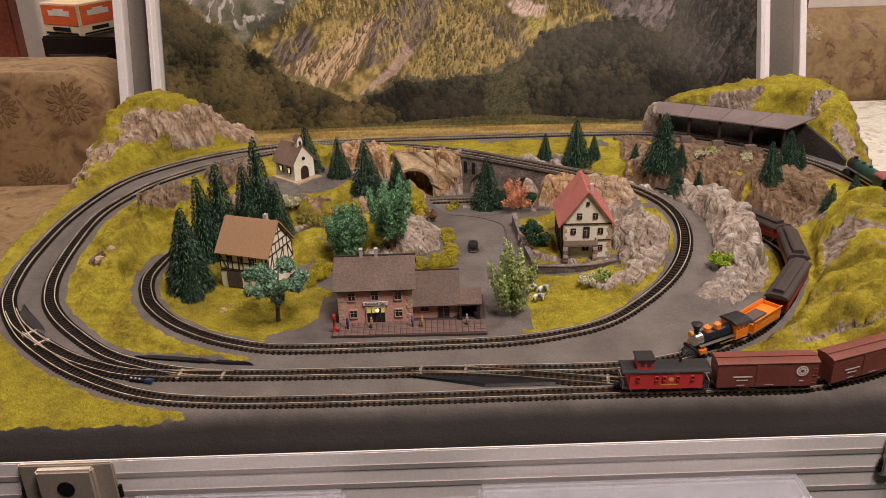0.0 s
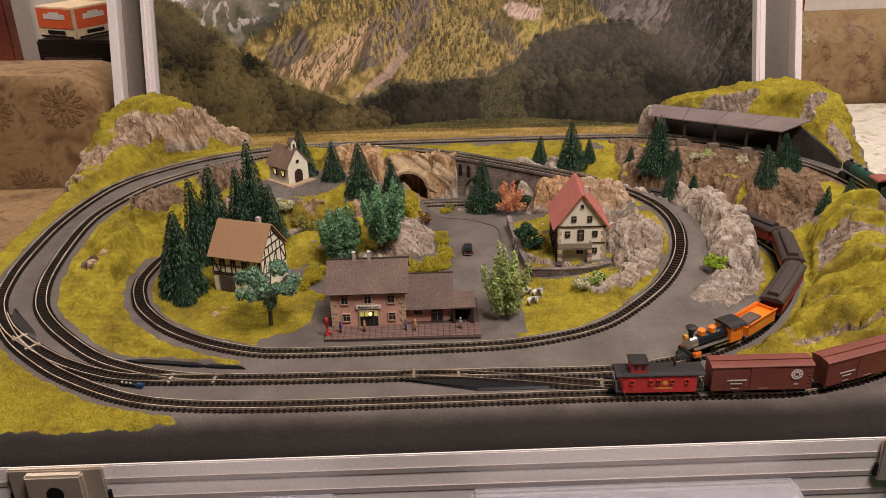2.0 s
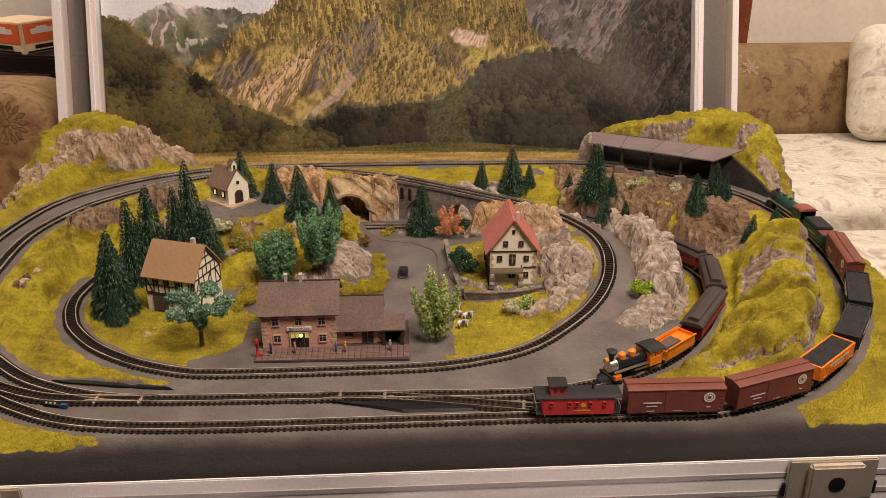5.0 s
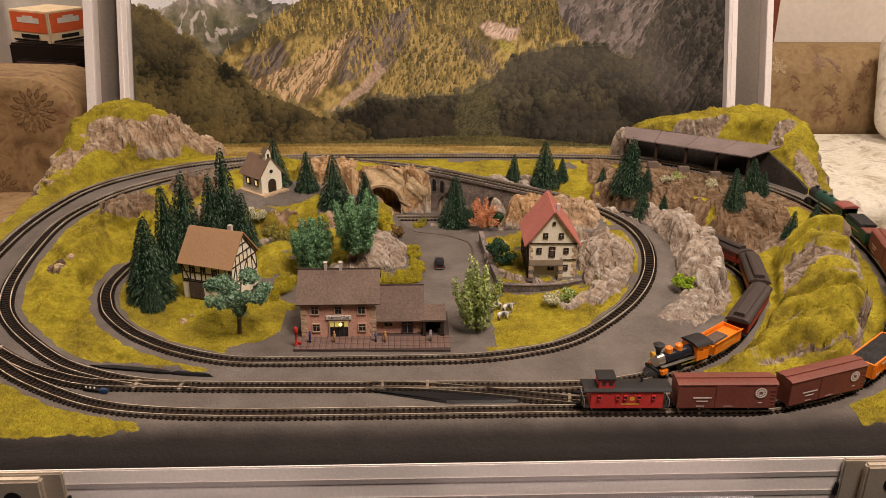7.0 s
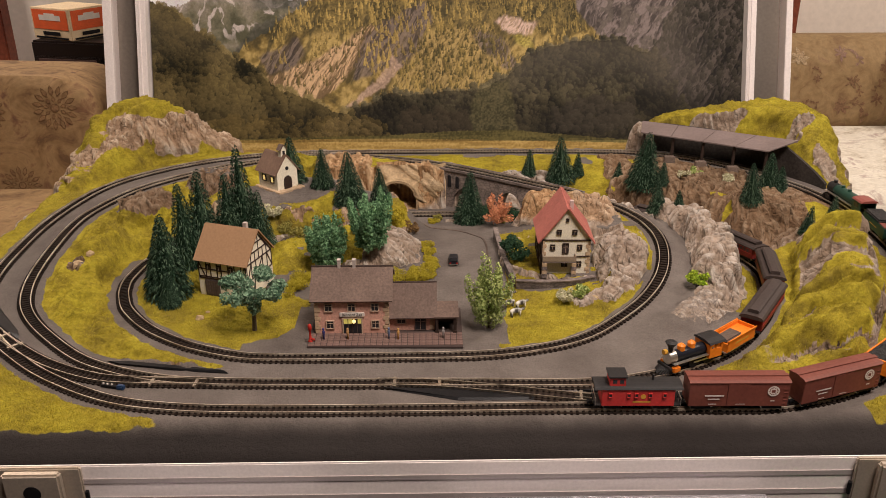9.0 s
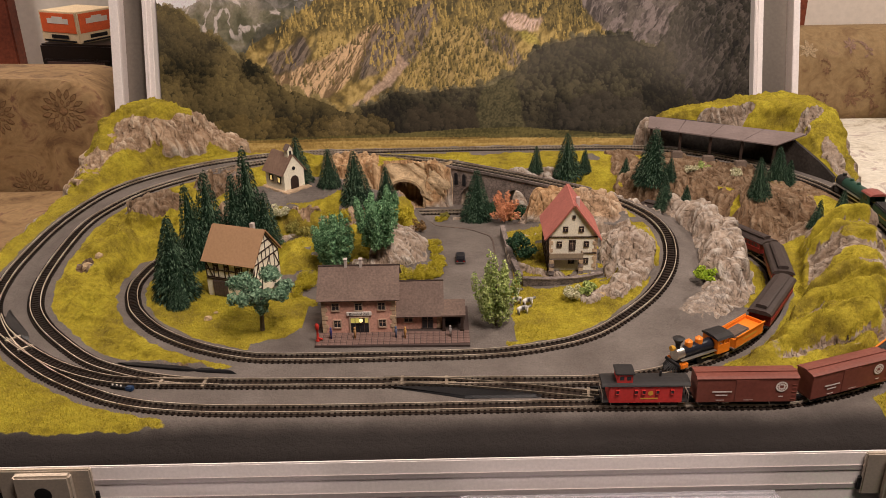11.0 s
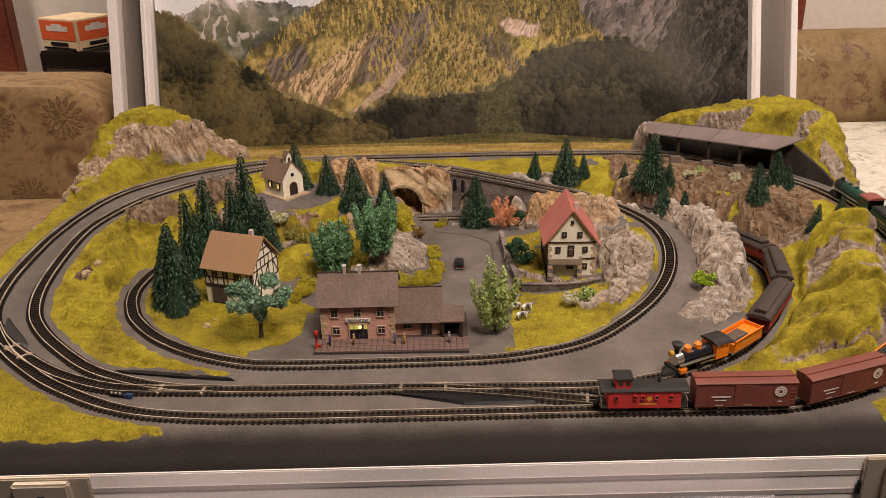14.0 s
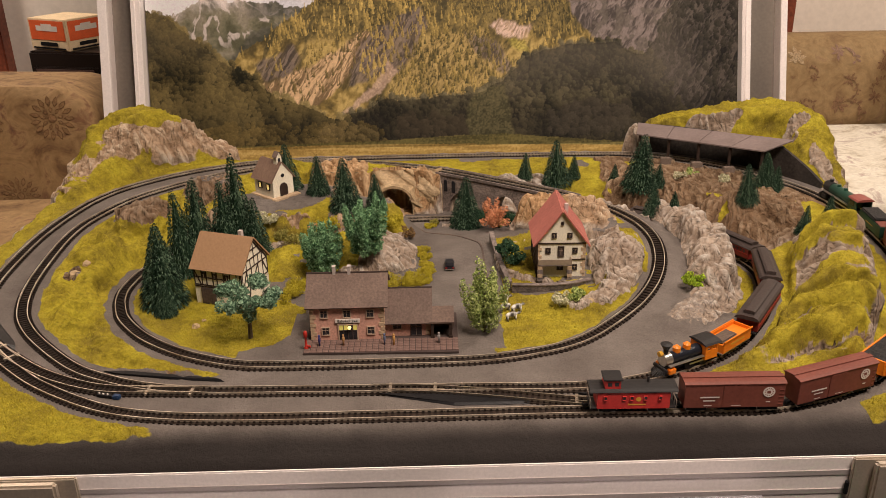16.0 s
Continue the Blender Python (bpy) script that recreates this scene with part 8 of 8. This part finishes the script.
def green_engine(path, s, h):
    t = placed("green_engine", path, s, h, "dark green steam engine with a red cab roof", "locomotive")
    bm = B()
    tube(bm, (-.018, 0, .0152), (.030, 0, .0152), .0066, .0062, 20)
    part("boiler", bm, M_GREENP, t)
    bm = B()
    tube(bm, (.030, 0, .0152), (.0430, 0, .0152), .0066, .0066, 20)
    part("smokebox", bm, M_ROOFBLK, t, "matt black smokebox")
    bm = B()
    tube(bm, (.0370, 0, .0210), (.0370, 0, .0246), .0020, .0024, 12)
    part("chimney", bm, M_ROOFBLK, t)
    for x in (.006, .020):
        bm = B()
        tube(bm, (x, 0, .0205), (x, 0, .0235), .0026, .0020, 12)
        part("dome", bm, M_GREENP, t)
    bm = B()
    tube(bm, (.0430, 0, .0190), (.0450, 0, .0190), .0020, .0020, 10)
    part("headlamp", bm, M_SILVER, t)
    bm = B()
    for s_ in (-1, 1):
        box(bm, -.0340, s_ * .0088 - .0005, .0080, -.0175, s_ * .0088 + .0005, .0215)
    box(bm, -.0185, -.0083, .0080, -.0175, .0083, .0215)
    c = part("cab", bm, M_GREENP, t)
    bm = B()
    for s_ in (-1, 1):
        box(bm, -.0300, s_ * .0095 - .0001, .0150, -.0215, s_ * .0095 + .0001, .0200)
    part("cab_window", bm, M_DARKWIN, c)
    bm = B()
    pts = [(-.0100, .0216), (.0100, .0216), (.0088, .0232), (.004, .0243), (-.004, .0243), (-.0088, .0232)]
    prism(bm, pts, .0165, .0365)
    r = part("cab_roof", bm, mat("cab_roof_red", (.26, .075, .06), (.22, .06, .05), rough=.5, big=40, fine=400, grain=.1), t, "dull red cab roof")
    r.matrix_local = pose(0, 0, 0, 0, 0, 90)
    for s_ in (-1, 1):
        bm = B()
        box(bm, -.0175, s_ * .0078 - .0016, .0110, .0420, s_ * .0078 + .0016, .0116)
        part("running_board", bm, M_SILVER, t)
        bm = B()
        box(bm, .0290, s_ * .0078 - .0022, .0030, .0390, s_ * .0078 + .0022, .0090, .0010)
        part("cylinder", bm, M_ROOFBLK, t)
    bm = B()
    box(bm, -.0340, -.0038, .0035, .0420, .0038, .0090)
    part("chassis", bm, M_BLACK, t)
    driving_wheels(t, [-.014, -.002, .010, .022], .0056)
    driving_wheels(t, [-.027, .0340, .0420], .0028, False)
    bm = B()
    prism(bm, [(.0430, .0010), (.0500, .0010), (.0450, .0070), (.0430, .0080)], -.0080, .0080)
    part("pilot", bm, M_ROOFBLK, t)


def green_tender(path, s, h):
    t = placed("green_tender", path, s, h, "dark green tender with a red rear deck and coal", "tender")
    L = .0265
    bm = B()
    box(bm, -L, -.0095, .0056, L, .0095, .0172, .0004)
    part("tank", bm, M_GREENP, t)
    bm = B()
    box(bm, -.010, -.0095, .0173, L - .001, .0095, .0205, .0012)
    part("coal_bunker", bm, M_COAL, t)
    bm = B()
    box(bm, -L + .0008, -.0088, .0173, -.0105, .0088, .0180, .0002)
    part("rear_deck", bm, M_OXIDE, t, "dull red rear deck")
    for y in (-.0096, .0096):
        bars(t, [(-.009, .0112, .009, .0120)], y, M_GOLD)
    for x in (-.016, .016):
        bogie(t, x, .0025, .0044)
    coupler(t, -L, -1)
    coupler(t, L, 1)


s0 = nearest_s(OUTER, .0955, .072)
at_s = s0
for kind, length, gap in (("caboose", .0630, .005), ("box", .0724, .0075), ("box", .0724, .0075), ("orange", .0610, .0085), ("black", .0610, .0085), ("black", .0610, .008), ("box", .0724, .007), ("tender", .0530, .0035), ("engine", .0850, 0)):
    c = at_s + length / 2
    if kind == "caboose":
        caboose(OUTER, c, 1)
    elif kind == "box":
        boxcar(OUTER, c, 1)
    elif kind == "orange":
        hopper(OUTER, c, 1, M_ORANGE, M_COAL, "orange hopper car heaped with coal on the outer track")
    elif kind == "black":
        hopper(OUTER, c, 1, M_BLUEBLK, M_COAL, "black hopper car with white lettering on the outer track")
    elif kind == "tender":
        green_tender(OUTER, c, 1)
    else:
        green_engine(OUTER, c, 1)
    at_s += length + gap
at_s = nearest_s(PASSENGER, .159, .1195, .003) - .006
for kind, length, gap in (("engine", .0600, .003), ("tender", .0420, .006), ("coach", .0880, .008), ("coach", .0880, .008), ("coach", .0880, .008), ("coach", .0880, 0)):
    c = at_s + length / 2
    if kind == "engine":
        old_engine(PASSENGER, c + .006, -1)
    elif kind == "tender":
        old_tender(PASSENGER, c, -1)
    else:
        coach(PASSENGER, c, -1)
    at_s += length + gap


# ---- small things ----
def lathe(profile, seg=10):
    bm = B()
    rings = [[bm.verts.new((r * math.cos(2 * math.pi * k / seg), r * math.sin(2 * math.pi * k / seg), z)) for k in range(seg)] for r, z in profile]
    for a, b in zip(rings, rings[1:]):
        for k in range(seg):
            bm.faces.new((a[k], a[(k + 1) % seg], b[(k + 1) % seg], b[k]))
    bm.faces.new(rings[0])
    bm.faces.new(rings[-1])
    return bm


def car():
    t = thing("toy_car", pose(-.0005, .338, ground_z(0, .338) + .0002, 0, 0, 90) @ Matrix.Scale(.8, 4), "tiny black toy car standing on the grey road", "toy car")
    bm = B()
    box(bm, -.0135, -.0058, .0016, .0135, .0058, .0060, .0012)
    part("body", bm, M_BLUEBLK, t)
    bm = B()
    prism(bm, [(-.0115, .0061), (.0070, .0061), (.0035, .0102), (-.0090, .0102)], -.0050, .0050)
    part("cabin", bm, M_BLUEBLK, t)
    bm = B()
    prism(bm, [(-.0122, .0066), (-.0118, .0062), (-.0094, .0098), (-.0098, .0102)], -.0043, .0043)
    part("rear_window", bm, M_DARKWIN, t)
    for s in (-1, 1):
        bm = B()
        box(bm, -.0139, s * .0042 - .0010, .0040, -.0134, s * .0042 + .0010, .0052)
        part("tail_light", bm, M_RED, t, "red tail light")
    bm = B()
    box(bm, -.0140, -.0055, .0020, -.0135, .0055, .0030)
    part("bumper", bm, M_SILVER, t)
    for x in (-.0085, .0085):
        for s in (-1, 1):
            bm = B()
            tube(bm, (x, s * .0048, .0022), (x, s * .0062, .0022), .0022, seg=14)
            part("wheel", bm, M_BLACK, t)


car()
FIG = [(.0, .0), (.0008, .0), (.0009, .0045), (.0013, .0060), (.0015, .0088), (.0010, .0098), (.0007, .0101), (.0011, .0107), (.0012, .0116), (.0008, .0124), (.0, .0126)]
for k, (x, y, c, lb) in enumerate(((-.1155, .1765, (.05, .045, .16), "dark blue"), (-.0950, .1765, (.50, .28, .12), "tan"), (-.0600, .1765, (.12, .14, .22), "blue-grey"), (-.0520, .1755, (.55, .30, .10), "ochre"), (-.0135, .1765, (.34, .31, .30), "pale grey"))):
    bm = lathe([(max(r, .0003), z) for r, z in FIG])
    fo = part("figurine", bm, plain("figurine_" + lb.replace(" ", "_"), c, .6), None, "", True)
    fo.matrix_world = pose(x, y, .0023) @ Matrix.Scale(.86, 4)
    tagged(fo, "tiny plain " + lb + " figurine on the station platform", "figurine", "figurines")
M_COW = mat("patched_white", (.86, .82, .75), (.04, .035, .03), rough=.6, big=200, fine=600, grain=.05)
for k, (x, y, a) in enumerate(((.0475, .2520, 10), (.0480, .2345, 205), (.0585, .2330, 30), (.0525, .2180, 20))):
    bm = B()
    bmesh.ops.create_uvsphere(bm, u_segments=12, v_segments=8, radius=1, matrix=pose(0, 0, .0058) @ Matrix.Diagonal((.0062, .0024, .0026, 1)))
    bmesh.ops.create_uvsphere(bm, u_segments=8, v_segments=6, radius=1, matrix=pose(.0072, 0, .0064) @ Matrix.Diagonal((.0020, .0013, .0014, 1)))
    for lx in (-.004, .004):
        for ly in (-.0013, .0013):
            tube(bm, (lx, ly, 0), (lx, ly, .005), .0006, .0008, 6)
    ob = part("grazing_figurine", bm, M_COW, None, "", True)
    ob.matrix_world = pose(x, y, ground_z(x, y) + .0002, 0, 0, a)
    tagged(ob, "tiny black and white patched pasture figurine on the grass", "figurine", "pasture figurines")
pump = thing("water_pump", pose(-.1265, .1735, .0019), "red cast platform pump at the end of the platform", "pump")
bm = lathe([(.0020, 0), (.0022, .0012), (.0011, .0018), (.0009, .0105), (.0016, .0112), (.0018, .0150), (.0012, .0165), (.0003, .0172)])
part("body", bm, M_RED, pump, "", True)
bm = B()
tube(bm, (0, 0, .0030), (.004, -.001, .0022), .0009)
part("spout", bm, M_RED, pump)
rng = np.random.RandomState(4)
for x, y, r in ((-.233, .2215, .0042), (-.2285, .2335, .0022), (.1265, .2345, .0034), (-.385, .335, .007), (-.378, .350, .005)):
    bm = B()
    bmesh.ops.create_icosphere(bm, subdivisions=2, radius=1)
    for v in bm.verts:
        v.co *= 1 + .35 * (noise.noise(v.co * 1.7 + Vector((x * 99, y * 99, 0))))
        v.co = Vector((v.co.x * r, v.co.y * r * .8, v.co.z * r * .75))
    ob = part("boulder", bm, M_ROCK, None)
    ob.matrix_world = pose(x, y, ground_z(x, y) + r * .1, 0, 0, rng.uniform(0, 360))
    tagged(ob, "small brown boulder lying on the grass", "boulder", "boulders")
# ---- pieces of the two long tracks ----
track("outer_track", OUTER, "outer oval of brown-sleepered model railway track", near=lambda p: p.y < .125 and p.x > -.42)
track("inner_track", PASSENGER, "folded inner loop of brown-sleepered model railway track", near=lambda p: p.y < .175)
